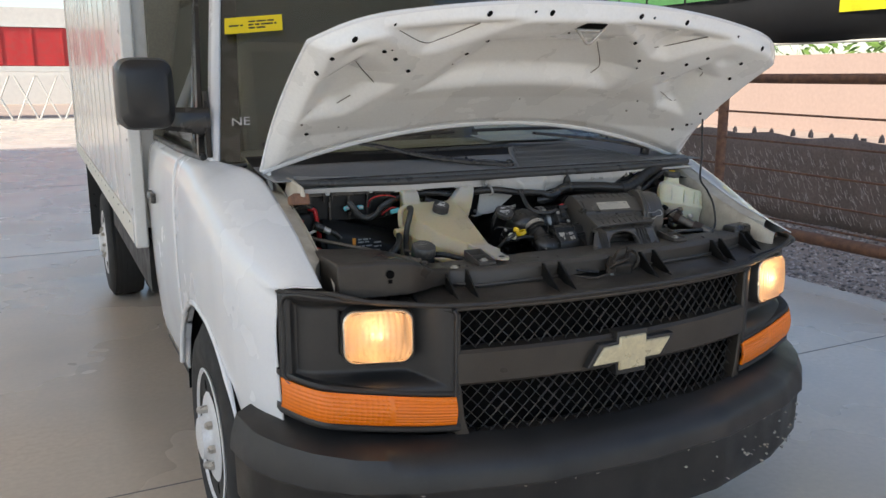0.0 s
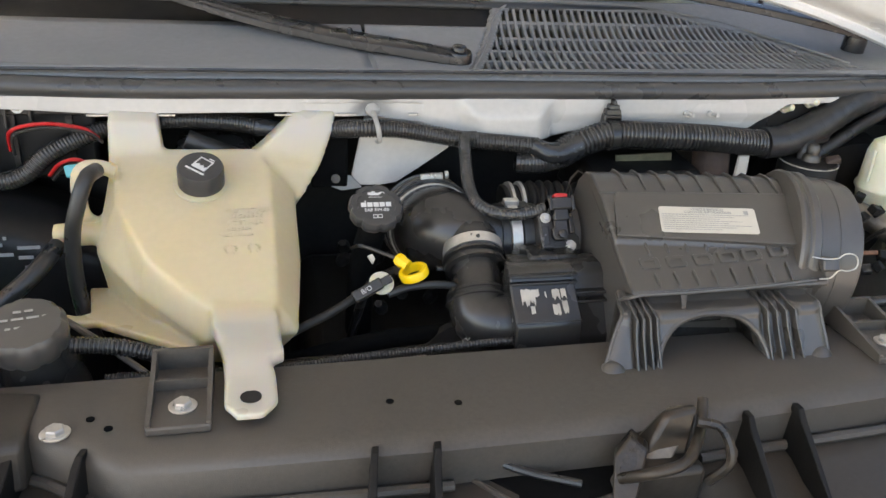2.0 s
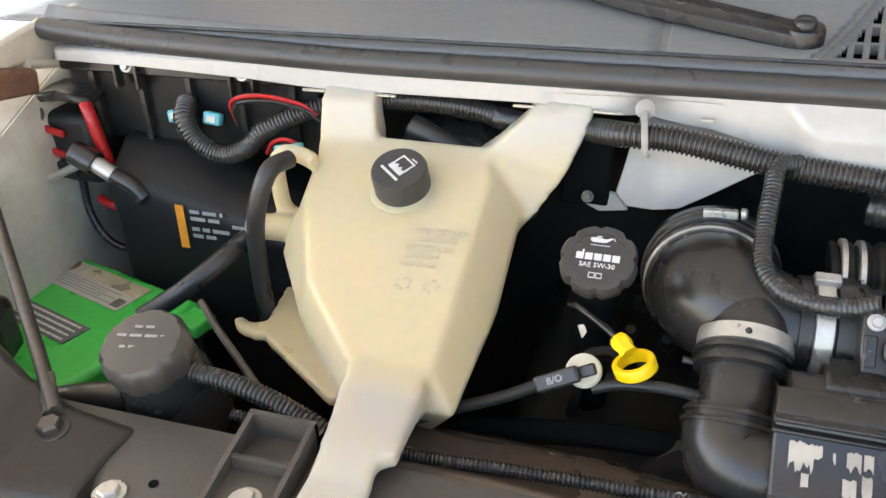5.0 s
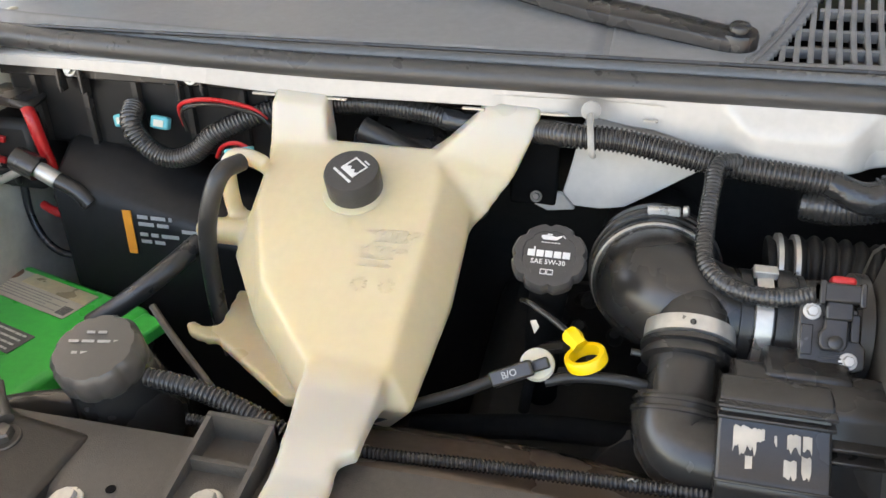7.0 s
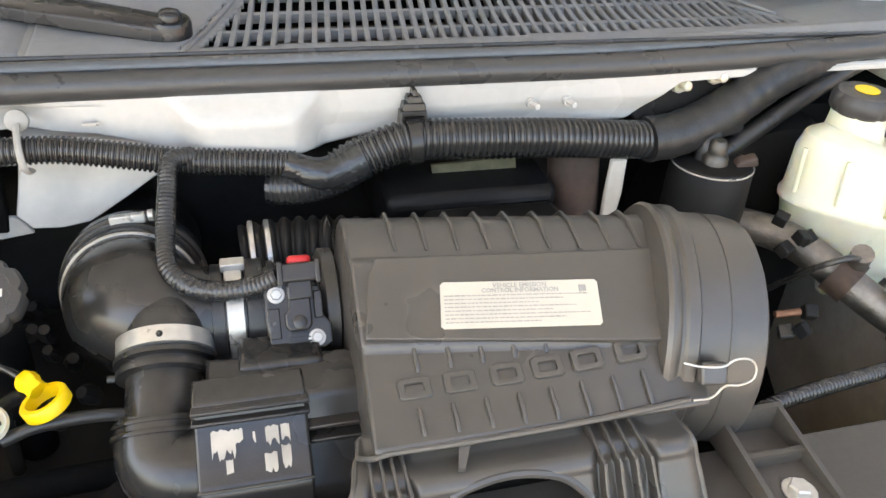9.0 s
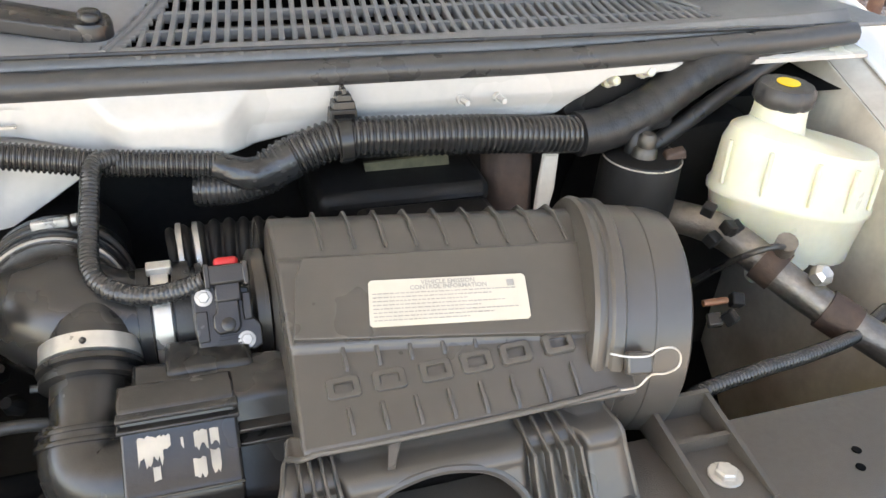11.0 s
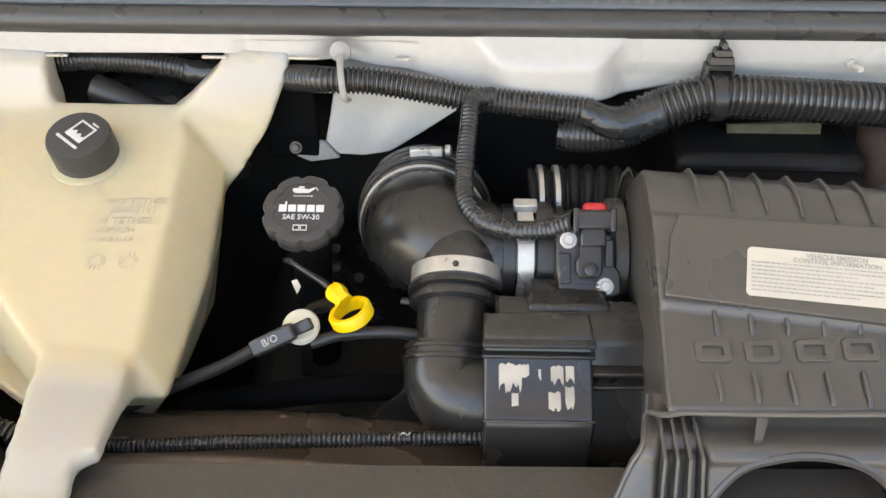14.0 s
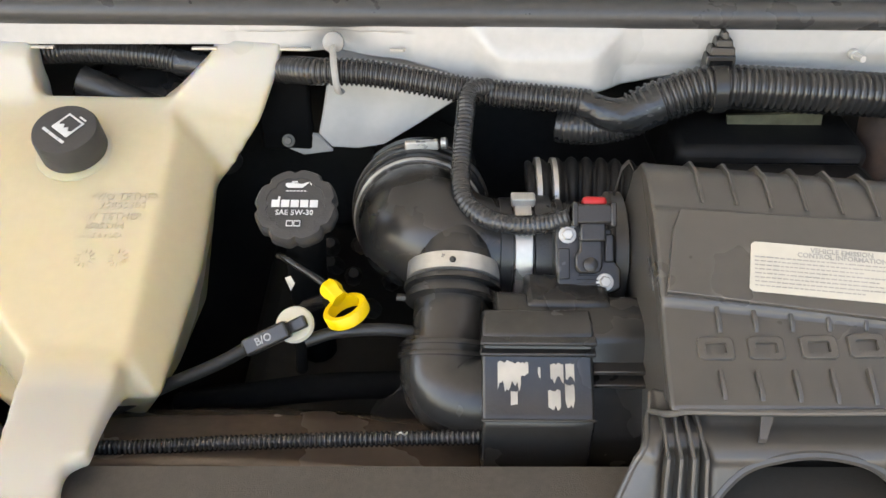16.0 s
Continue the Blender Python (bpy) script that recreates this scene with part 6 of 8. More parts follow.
# mass air flow sensor
maf = thing("air_flow_sensor", "black flow sensor with two bolts and a red lock tab", "sensor")
SM = frame_of((0.0775, 0.4295, 1.1285), (1, 0, 0), (0, 0.62, 0.785))
part("sensor_plate", moved(prism([(-0.02, -0.022, -0.022), (0.012, -0.022, -0.022), (0.016, -0.026, -0.022), (0.024, -0.022, -0.022), (0.024, -0.008, -0.022), (0.018, 0.0, -0.022), (0.018, 0.02, -0.022), (-0.006, 0.024, -0.022), (-0.022, 0.024, -0.022), (-0.022, -0.004, -0.022)], (0, 0, 0.026)), SM), BLACK, maf, bevel=0.0015)
part("sensor_block", moved(loft([[(-0.009, -0.008, z), (-0.006, -0.012, z), (0.007, -0.012, z), (0.010, -0.008, z), (0.010, 0.014, z), (-0.006, 0.014, z), (-0.006, 0.004, z), (-0.009, 0.001, z)] for z in (0.003, 0.0115)]), SM), BLACK, maf, bevel=0.0015)
part("sensor_rail", moved(box(0.012, 0.0185, -0.004, 0.016, 0.003, 0.0085), SM), BLACK, maf, bevel=0.0012)
part("sensor_lug", moved(box(-0.0205, -0.012, -0.016, 0.006, 0.0035, 0.0065), SM), BLACK, maf, bevel=0.001)
part("sensor_neck", moved(box(-0.006, 0.012, 0.010, 0.026, 0.003, 0.014), SM), BLACK, maf, bevel=0.0015)
for k in range(3):
    part("sensor_step", moved(box(-0.008 + 0.001 * k, 0.009 - 0.001 * k, -0.020 + 0.0028 * k, -0.0185 + 0.0028 * k, 0.0035, 0.0055), SM), BLACK, maf, bevel=0.0004)
part("sensor_knob", moved(lathe([(0.005, 0.012), (0.005, 0.016), (0.003, 0.017)], (0.001, -0.006, 0), (0, 0, 1), seg=16), SM), BLACK, maf)
for x, y in ((-0.0135, 0.0155), (0.0125, -0.0175)):
    bolt(SM @ Vector((x, y, 0.004)), SM.to_3x3() @ Vector((0, 0, 1)), 0.0042, 0.003, maf)
part("connector", moved(box(-0.012, 0.019, 0.022, 0.036, 0.002, 0.018), SM), BLACK, maf, bevel=0.002)
part("lock_tab", moved(box(-0.0045, 0.0125, 0.0345, 0.0415, 0.006, 0.0165), SM), RED, maf, "red lock tab", bevel=0.0028)
for d in (0.0, 0.011):
    part("connector_rib", moved(box(-0.012 + d * 2.4, -0.008 + d * 2.4, 0.02, 0.037, 0.003, 0.0195), SM), BLACK, maf, bevel=0.001)

# resonator box
res = thing("resonator_box", "black plastic resonator box with a torn label", "box")
part("box_body", loft([[(0.012, 0.412, z), (0.128, 0.405, z), (0.128, y, z), (0.012, y, z)] for y, z in ((0.335, 0.97), (0.335, 1.046), (0.339, 1.051), (0.356, 1.078), (0.366, 1.106), (0.376, 1.1125))]), BLACK, res, bevel=0.003)
part("box_step", loft([[(0.034, 0.43, z), (0.092, 0.425, z), (0.092, 0.392, z), (0.034, 0.392, z)] for z in (1.05, 1.116)]), BLACK, res, bevel=0.004)
rc = part("cover", loft([[(0.003, 0.385, z0), (0.0755, 0.385, z0), (0.0755, y, z), (0.003, y, z)] for y, z, z0 in ((0.325, 0.99, 0.99), (0.324, 1.066, 1.066), (0.3255, 1.071, 1.071), (0.329, 1.0745, 1.0745), (0.356, 1.0965, 1.0965), (0.3585, 1.1015, 1.1015), (0.363, 1.112, 1.112), (0.372, 1.1165, 1.1165))]), BLACK, res, bevel=0.002)
part("cover_rib", box(0.0015, 0.077, 0.354, 0.362, 1.1005, 1.1035), BLACK, res, bevel=0.001)
part("cover_rib", box(0.0015, 0.077, 0.356, 0.364, 1.108, 1.111), BLACK, res, bevel=0.001)
part("cover_lip", tube([(0.0025, 0.3265, 1.0715), (0.076, 0.3265, 1.0715)], 0.0013, step=0.02, seg=8), BLACK, res)
for z, y in ((1.0895, 0.3555), (1.0815, 0.3515)):
    part("body_rib", box(0.076, 0.129, y - 0.004, y + 0.012, z - 0.0016, z + 0.0016), BLACK, res, bevel=0.0008)
lm = frame_of((0.039, 0.3425, 1.0862), (1, 0, 0), (0, 0.775, 0.632))
rnd = random.Random(21)
for cx, cy, w, h in ((-0.0185, 0.0065, 0.0075, 0.0105), (-0.0085, 0.010, 0.0025, 0.006), (-0.0155, -0.008, 0.0022, 0.005), (0.0125, 0.0085, 0.0042, 0.0068), (0.021, 0.009, 0.0028, 0.0065), (0.0105, -0.0085, 0.0040, 0.0068), (0.0205, -0.0065, 0.0030, 0.0085), (0.001, 0.009, 0.0008, 0.004)):
    cols = max(3, int(w * 2 / 0.0011))
    xs = [cx - w + 2 * w * k / cols for k in range(cols + 1)]
    top = [(x, cy + h * rnd.uniform(0.75, 1.0), 0) for x in xs]
    low = [(x, cy - h * rnd.uniform(0.25, 1.0), 0) for x in xs]
    part("label_scrap", moved(prism(low + top[::-1], (0, 0, 0.0005)), lm), PEEL, res, "scrap of torn white label", smooth=False)

# ---------------------------------------------------------------- air filter housing
af = thing("air_filter_housing", "dark grey ribbed air filter housing with label", "air filter")
PROF = [(0.485, 1.02), (0.486, 1.10), (0.482, 1.145), (0.470, 1.176), (0.452, 1.192), (0.436, 1.194), (0.418, 1.188), (0.408, 1.183)]
PLATE = [(0.404, 1.184), (0.352, 1.150)]
LOWER = [(0.352, 1.146), (0.31, 1.1285), (0.288, 1.1215), (0.2875, 1.1175), (0.298, 1.1145), (0.312, 1.108), (0.325, 1.09), (0.33, 1.0), (0.40, 0.98)]


def af_x(y, left):
    """The housing narrows a little towards the front."""
    return 0.112 - 0.06 * max(0, 0.36 - y) if left else 0.34 - 0.05 * (0.48 - y)


sec = PROF + PLATE + LOWER
def af_pt(x, y, z):
    """The upper half swings forward towards the canister, the front lip does not."""
    k = min(1.0, max(0.0, (y - 0.289) / 0.06))
    return (x, y - 0.15 * max(0.0, x - 0.115) * k, z)


shell = part("shell", loft([[af_pt(af_x(y, True) + (af_x(y, False) - af_x(y, True)) * u, y, z) for y, z in sec] for u in (0, 0.03, 0.25, 0.5, 0.75, 1.0)]), AIRBOX, af, "dark grey ribbed filter box shell", bevel=0.003)
part("end_rim", loft([[(0.104, y - (0.4 - y) * k, z + k * 0.02) for y, z in PROF[:8]] + [(0.104, 0.40, 1.06), (0.104, 0.44, 1.04)] for k in (0.0, 0.06)], caps=False), AIRBOX, shell)
part("end_ring", lathe([(0.041, 0.0), (0.046, 0.003), (0.046, 0.012), (0.041, 0.014)], (0.098, 0.477, 1.103), (1, 0, 0), seg=36), AIRBOX, af)
def af_top(x, y):
    """Height of the sloping front below the label plate."""
    y0 = y
    for _ in range(6):
        y0 = y + (y0 - af_pt(x, y0, 0)[1])
    (ya, za), (yb, zb), (yc, zc) = LOWER[0], LOWER[1], LOWER[2]
    return za + (y0 - ya) * (zb - za) / (yb - ya) if y0 > yb else zb + (y0 - yb) * (zc - zb) / (yc - yb)


pm = frame_of((0.2225, 0.3600, 1.1674), (1, -0.15, 0), (0, 0.836, 0.548))
part("label_plate", moved(loft([[(-0.106, -0.0255, z), (0.092, -0.032, z), (0.097, 0.018, z), (0.098, 0.038, z - 0.0042), (-0.099, 0.034, z - 0.0042), (-0.1035, 0.018, z)] for z in (-0.004, 0.0028)]), pm), AIRBOX, shell, bevel=0.0008)
for n in range(9):
    x = 0.143 + n * 0.0214
    part("top_rib", prism([af_pt(x, y, z + 0.0022) for y, z in ((0.411, 1.185), (0.436, 1.195), (0.453, 1.1935), (0.472, 1.1765), (0.487, 1.142), (0.49, 1.11), (0.47, 1.11), (0.44, 1.17))], (0.0024, 0, 0)), AIRBOX, shell, bevel=0.0006)
    for y1, y0, dx in ((0.3595, 0.3335, 0.0), (0.3095, 0.2930, -0.005)):
        if x + dx < 0.305:
            y1, y0 = y1 - 0.10 * (x - 0.143) * (y1 > 0.33), y0 - 0.03 * (x - 0.143)
            part("front_rib", prism([(x + dx, y1, af_top(x, y1) + 0.0028), (x + dx, y0 + 0.003, af_top(x, y0 + 0.003) + 0.0028), (x + dx, y0, af_top(x, y0) + 0.0005), (x + dx, y0, af_top(x, y0) - 0.004), (x + dx, y1, af_top(x, y1) - 0.004)], (0.0026, 0, 0)), AIRBOX, shell, bevel=0.0005)
for x in (0.1395, 0.1690, 0.1997, 0.2272, 0.2545, 0.2848):
    y = 0.3235 - 0.012 * (x - 0.139)
    slope = (af_top(x, y + 0.006) - af_top(x, y - 0.006)) / 0.012
    vm = frame_of((x, y, af_top(x, y) + 0.0012 * max(0, (x - 0.2) / 0.08)), (1, -0.03, (af_top(x + 0.01, y) - af_top(x - 0.01, y)) / 0.02), (0, 1, slope))
    outer = [(-0.0085, -0.0058), (-0.0068, -0.0074), (0.0068, -0.0074), (0.0085, -0.0058), (0.0085, 0.0058), (0.0068, 0.0074), (-0.0068, 0.0074), (-0.0085, 0.0058)]
    loops = [[(a * k, b * q, h) for a, b in outer] for k, q, h in ((1.3, 1.05, -0.002), (1.22, 0.95, 0.0014), (1.18, 0.91, 0.0017), (0.74, 0.50, 0.0017), (0.68, 0.43, 0.0004))]
    part("raised_frame", moved(loft(loops, caps=False), vm), AIRBOX, shell, angle=30)
lbl = part("label", moved(loft([[(-0.0575, -0.0185, z), (-0.0555, -0.0203, z), (0.048, -0.0203, z), (0.050, -0.0185, z), (0.0505, 0.0108, z), (0.0485, 0.0128, z), (-0.0545, 0.0128, z), (-0.0565, 0.0108, z)] for z in (0.0026, 0.0034)]), pm), PAPER, af, "white emission information label", smooth=False)
tm = pm @ Matrix.Translation((-0.003, -0.0015, 0.0036))
bm = lettering("VEHICLE EMISSION", 0.0044, 0.0003, tm @ Matrix.Translation((0.0, 0.0112, 0)), bold=0.00008)
lettering("CONTROL INFORMATION", 0.0044, 0.0003, tm @ Matrix.Translation((0.0, 0.0076, 0)), bm, bold=0.00008)
part("label_title", bm, FAINT, lbl, smooth=False)
for k in range(8):
    part("label_print", bars([(0.0042 - k * 0.0027, -0.0515, 0.046 - 0.034 * ((k * 7) % 5) / 4)], tm, 0.0007, depth=0.0002, gap=0.5, seed=11 + k), FAINT, lbl, "small unreadable print", smooth=False)
for x, w, h in ((0.040, 0.005, 0.0045),):
    part("label_mark", moved(box(x, x + w, 0.0058, 0.0058 + h, 0, 0.0003), tm), FAINT, lbl, smooth=False)
# canister end
CA, CX = Vector((0.3257, 0.3906, 1.1154)), Vector((1, -0.234, -0.057)).normalized()
part("canister_rim", lathe([(0.080, -0.006), (0.0895, -0.004), (0.0915, -0.001), (0.0905, 0.004), (0.0885, 0.006), (0.0885, 0.008), (0.0905, 0.010), (0.0905, 0.017), (0.088, 0.019), (0.0862, 0.0195)], CA, CX, seg=64), AIRBOX, af)
can = part("canister", lathe([(0.0850, -0.005), (0.0862, 0.018), (0.0858, 0.056), (0.0835, 0.066), (0.078, 0.0695), (0.05, 0.0705), (0.02, 0.0705)], CA, CX, seg=64), AIRBOX, af, "round grey filter canister end")
part("canister_seam", lathe([(0.0855, 0.0395), (0.0866, 0.040), (0.0866, 0.0412), (0.0855, 0.0417)], CA, CX, seg=64), AIRBOX, can)

part("wire_clip", tube([(0.312, 0.300, 1.146), (0.322, 0.294, 1.146), (0.334, 0.289, 1.148), (0.340, 0.288, 1.153), (0.350, 0.287, 1.153), (0.356, 0.286, 1.147), (0.355, 0.284, 1.139), (0.345, 0.283, 1.136), (0.334, 0.283, 1.137), (0.326, 0.283, 1.129), (0.314, 0.284, 1.128)], 0.0008, step=0.003, seg=8), STEEL, af, "bent steel wire clip")
part("clip_tab", moved(box(-0.009, 0.009, -0.008, 0.007, -0.006, 0.003), frame_of((0.331, 0.2935, 1.140), (1, -0.2, 0), (0, 0.5, 0.85))), AIRBOX, af, bevel=0.002)

# inlet snout and feet over the support beam
SNOUT = [(0.0, 0.302, 1.1115), (0.16, 0.290, 1.1055), (0.3, 0.273, 1.1045), (0.38, 0.2695, 1.101), (0.46, 0.269, 1.0955), (0.7, 0.259, 1.077), (1.0, 0.243, 1.05)]


def snout(x, v):
    """The skirt under the lip, falling over the support beam."""
    return Vector((x, lerp(v, [(p[0], p[1]) for p in SNOUT]), lerp(v, [(p[0], p[2]) for p in SNOUT])))


def snout_x(u, v):
    return (0.100 - 0.034 * v ** 1.3) * (1 - u) + (0.309 + 0.013 * v) * u


def in_arch(u, v):
    return v > 0.34 and abs(snout_x(u, v) - 0.187) < 0.062 * math.sqrt(1 - ((1 - v) / 0.66) ** 2)


def leg_dip(x):
    """The ribbed legs lie a little behind the face of the snout."""
    return max(step(x - 0.101, 0.004) * step(0.1285 - x, 0.004), step(x - 0.243, 0.004) * step(0.285 - x, 0.004))


sn = part("inlet_snout", grid(lambda u, v: snout(snout_x(u, v), v) + Vector((0, 0.006 * max(0, 1 - u / 0.06) ** 2 + 0.006 * max(0, 1 - (1 - u) / 0.05) ** 2 + 0.009 * leg_dip(snout_x(u, v)), 0)), 160, 44, keep=lambda u, v: not in_arch(u, v)), AIRBOX, af, "grey inlet snout over the beam", solid=0.004)
part("lip", tube([(0.112, 0.2885, 1.1185), (0.16, 0.2875, 1.119), (0.22, 0.2870, 1.1205), (0.27, 0.2875, 1.1225), (0.315, 0.290, 1.124)], 0.0022, step=0.01, seg=8), AIRBOX, sn)
part("wing_edge", tube([(0.118, 0.2885, 1.1185), (0.106, 0.288, 1.1165)] + [snout(snout_x(0, v), v) + Vector((0, 0.003, 0)) for v in (0.1, 0.3, 0.5, 0.75, 1.0)], 0.002, step=0.004, seg=8), AIRBOX, sn)
part("wing_edge", tube([(0.314, 0.291, 1.123)] + [snout(snout_x(1, v), v) + Vector((0, 0.003, 0)) for v in (0.1, 0.3, 0.5, 0.75, 1.0)], 0.002, step=0.004, seg=8), AIRBOX, sn)
arch = [snout(0.187 - 0.062 * math.cos(radians(a)), 1 - 0.66 * math.sin(radians(a))) for a in range(0, 181, 10)]
part("snout_arch", tube(arch, 0.0032, step=0.004, seg=8), AIRBOX, sn)
for xs in ((0.105, 0.1115, 0.118, 0.1245), (0.246, 0.2555, 0.265, 0.2745)):
    for k, x in enumerate(xs):
        drift = (-0.003 + 0.0018 * k) if x < 0.2 else 0.004 + 0.0028 * k
        pts = [snout(x + drift * v, v) for v in (0.04, 0.2, 0.38, 0.6, 0.8, 0.97)]
        bm = loft([[p + Vector((-0.0013, 0.002, -0.003)), p + Vector((-0.0011, -0.0045, 0.0035)), p + Vector((0.0011, -0.0045, 0.0035)), p + Vector((0.0013, 0.002, -0.003))] for p in pts])
        part("leg_rib", bm, AIRBOX, sn, bevel=0.0005)
for x in (0.078, 0.309):
    part("foot", lathe([(0.013, -0.006), (0.0125, 0.002), (0.009, 0.006), (0.003, 0.0072)], snout(x, 0.93), (0, -0.75, 0.65), seg=20), AIRBOX, sn)
part("snout_roof", loft([[p + Vector((0, dy, 0)) for p in arch] for dy in (0.003, 0.055)], caps=False, closed=False), BLACK, sn, solid=0.002)
part("snout_floor", prism([(0.12, 0.25, 1.047), (0.258, 0.25, 1.047), (0.258, 0.325, 1.060), (0.12, 0.325, 1.060)], (0, 0, -0.003)), BLACK, sn)
# black sheet closes the inlet and paints its inner shade
part("snout_back", prism([(0.12, 0.322, 1.04), (0.258, 0.322, 1.04), (0.258, 0.322, 1.105), (0.12, 0.322, 1.105)], (0, 0.003, 0)), SHADE_BLACK, sn)
part("snout_slot", box(0.135, 0.243, 0.30, 0.318, 1.076, 1.084), BLACK, sn, bevel=0.002)
part("snout_web", prism([(0.168, 0.290, 1.117), (0.160, 0.275, 1.1075), (0.1555, 0.275, 1.1075), (0.160, 0.290, 1.117)], (0, 0.0, 0.003)), AIRBOX, sn)
# bellows behind
bl = thing("bellows_hose", "black corrugated rubber bellows with steel clamps", "hose")
part("bellows", tube([(0.045, 0.535, 1.118), (0.08, 0.535, 1.122), (0.125, 0.53, 1.122), (0.16, 0.52, 1.12)], 0.029, seg=24, ribs=0.004, pitch=0.011), MATT_BLACK, bl)
for x in (0.05, 0.063):
    part("clamp", lathe([(0.027, 0), (0.031, 0.0008), (0.031, 0.0045), (0.027, 0.005)], (x, 0.535, 1.119), (1, 0, 0.03), seg=30), STEEL, bl)


# ---------------------------------------------------------------- wiring looms
loom = thing("wiring_loom", "black corrugated wiring loom along the cowl", "loom")
part("loom_hose", tube([(-0.578, 0.60, 1.195), (-0.571, 0.58, 1.183), (-0.557, 0.577, 1.162), (-0.532, 0.577, 1.150), (-0.505, 0.58, 1.157), (-0.480, 0.585, 1.178), (-0.443, 0.600, 1.194), (-0.406, 0.615, 1.202), (-0.34, 0.617, 1.209), (-0.28, 0.617, 1.206), (-0.245, 0.615, 1.2)], 0.0112, ribs=0.0011, pitch=0.0037, seg=16), HOSE, loom)
part("loom_hose", tube([(-0.175, 0.606, 1.199), (-0.150, 0.588, 1.205), (-0.126, 0.572, 1.2095), (-0.085, 0.572, 1.2085), (-0.035, 0.57, 1.201), (-0.003, 0.568, 1.196), (0.052, 0.567, 1.191), (0.093, 0.566, 1.187)], 0.0112, ribs=0.0018, pitch=0.0040, seg=16), HOSE, loom)
part("loom_tape", tube([(-0.252, 0.615, 1.201), (-0.22, 0.615, 1.197), (-0.185, 0.609, 1.197), (-0.155, 0.595, 1.202)], 0.0118, step=0.006, seg=16), TAPE, loom)
part("loom_tape", tube([(0.085, 0.566, 1.188), (0.108, 0.562, 1.179), (0.128, 0.563, 1.179), (0.148, 0.567, 1.187)], lambda u: 0.0115 + 0.0065 * u, step=0.004, seg=18), TAPE, loom, "crinkled black tape joint")
part("loom_hose", tube([(0.128, 0.566, 1.178), (0.147, 0.568, 1.187), (0.183, 0.57, 1.199), (0.21, 0.57, 1.2), (0.256, 0.57, 1.198), (0.33, 0.57, 1.194), (0.40, 0.575, 1.186), (0.432, 0.578, 1.183)], 0.0182, ribs=0.0026, pitch=0.0056, seg=20), HOSE, loom, "thick corrugated loom hose")
part("loom_tape", tube([(0.420, 0.577, 1.184), (0.455, 0.580, 1.187), (0.500, 0.587, 1.202), (0.535, 0.594, 1.220), (0.567, 0.60, 1.235), (0.605, 0.61, 1.243), (0.651, 0.62, 1.247), (0.72, 0.65, 1.25)], lambda u: 0.0215 + 0.0004 * math.sin(u * 110), step=0.004, seg=20), WRAP, loom, "taped loom bend")
part("loom_stub", tube([(0.150, 0.568, 1.186), (0.130, 0.566, 1.173), (0.105, 0.566, 1.166), (0.085, 0.568, 1.1645), (0.072, 0.572, 1.164)], 0.0145, ribs=0.0010, pitch=0.0038, seg=18), HOSE, loom, "short blind loom stub")
part("stub_end", lathe([(0.0145, 0), (0.0135, 0.004), (0.008, 0.006)], (0.0735, 0.5715, 1.164), (-1, 0.25, 0), seg=18), TAPE, loom)
part("loom_branch", tube([(0.012, 0.566, 1.2), (-0.004, 0.555, 1.2), (-0.0075, 0.535, 1.186), (-0.0105, 0.505, 1.165), (-0.0095, 0.475, 1.152), (0.004, 0.458, 1.145), (0.026, 0.448, 1.1435), (0.05, 0.4455, 1.1465), (0.066, 0.445, 1.152)], 0.0076, ribs=0.0005, pitch=0.0034, seg=14), TAPE, loom, "thin taped branch to the sensor")
part("loom_wire", tube([(0.057, 0.447, 1.1535), (0.062, 0.4465, 1.155)], 0.0015, step=0.004, seg=8), YELLOW, loom)
clip = thing("loom_clip", "grey plastic loom clip hooked on the cowl", "clip")
part("clip_head", lathe([(0.0085, 0), (0.0085, 0.006), (0.005, 0.008)], (-0.113, 0.588, 1.228), (0, -1, 0.3), seg=16), CLIP_GREY, clip)
part("clip_strap", tube([(-0.113, 0.578, 1.228), (-0.11, 0.558, 1.215), (-0.108, 0.556, 1.2), (-0.108, 0.575, 1.192)], 0.0035, step=0.004, seg=8, flat=0.6), CLIP_GREY, clip)
strip = thing("cowl_strip", "thin metal edge strips under the cowl", "strip")
for x0, x1 in ((-0.435, -0.412), (-0.358, -0.340), (-0.228, -0.208), (-0.157, -0.132), (-0.068, -0.056)):
    part("strip", box(x0, x1, 0.586, 0.5895, 1.2215, 1.2232), STEEL, strip)
clip = thing("loom_tie", "black cable tie bracket over the thick loom", "clip")
for x0, x1, z0, z1 in ((0.183, 0.208, 1.205, 1.224), (0.1855, 0.206, 1.224, 1.231), (0.189, 0.203, 1.231, 1.237), (0.1935, 0.1985, 1.237, 1.243)):
    part("tie_head", loft([[(x0, 0.574, z0), (x1, 0.574, z0), (x1, 0.588, z0), (x0, 0.588, z0)], [(x0 + 0.001, 0.575, z1), (x1 - 0.001, 0.575, z1), (x1 - 0.001, 0.587, z1), (x0 + 0.001, 0.587, z1)]]), BLACK, clip, bevel=0.001)
for z in (1.210, 1.217):
    # slots are thin black boxes, painted shade instead of a cut
    part("tie_slot", box(0.187, 0.204, 0.5725, 0.5745, z, z + 0.003), SHADE_BLACK, clip)
part("tie_band", lathe([(0.0185, 0), (0.0198, 0.001), (0.0198, 0.011), (0.0185, 0.012)], (0.188, 0.57, 1.1985), (1, 0, 0.05), seg=24), BLACK, clip)
for x in (0.305, 0.34):
    bolt((x, 0.589, 1.222), (0, -1, 0.1), 0.003, 0.012, truck, WHITE_COWL_DIM, "weld_stud")
cb2 = thing("cowl_bracket", "black bracket with two white studs", "bracket")
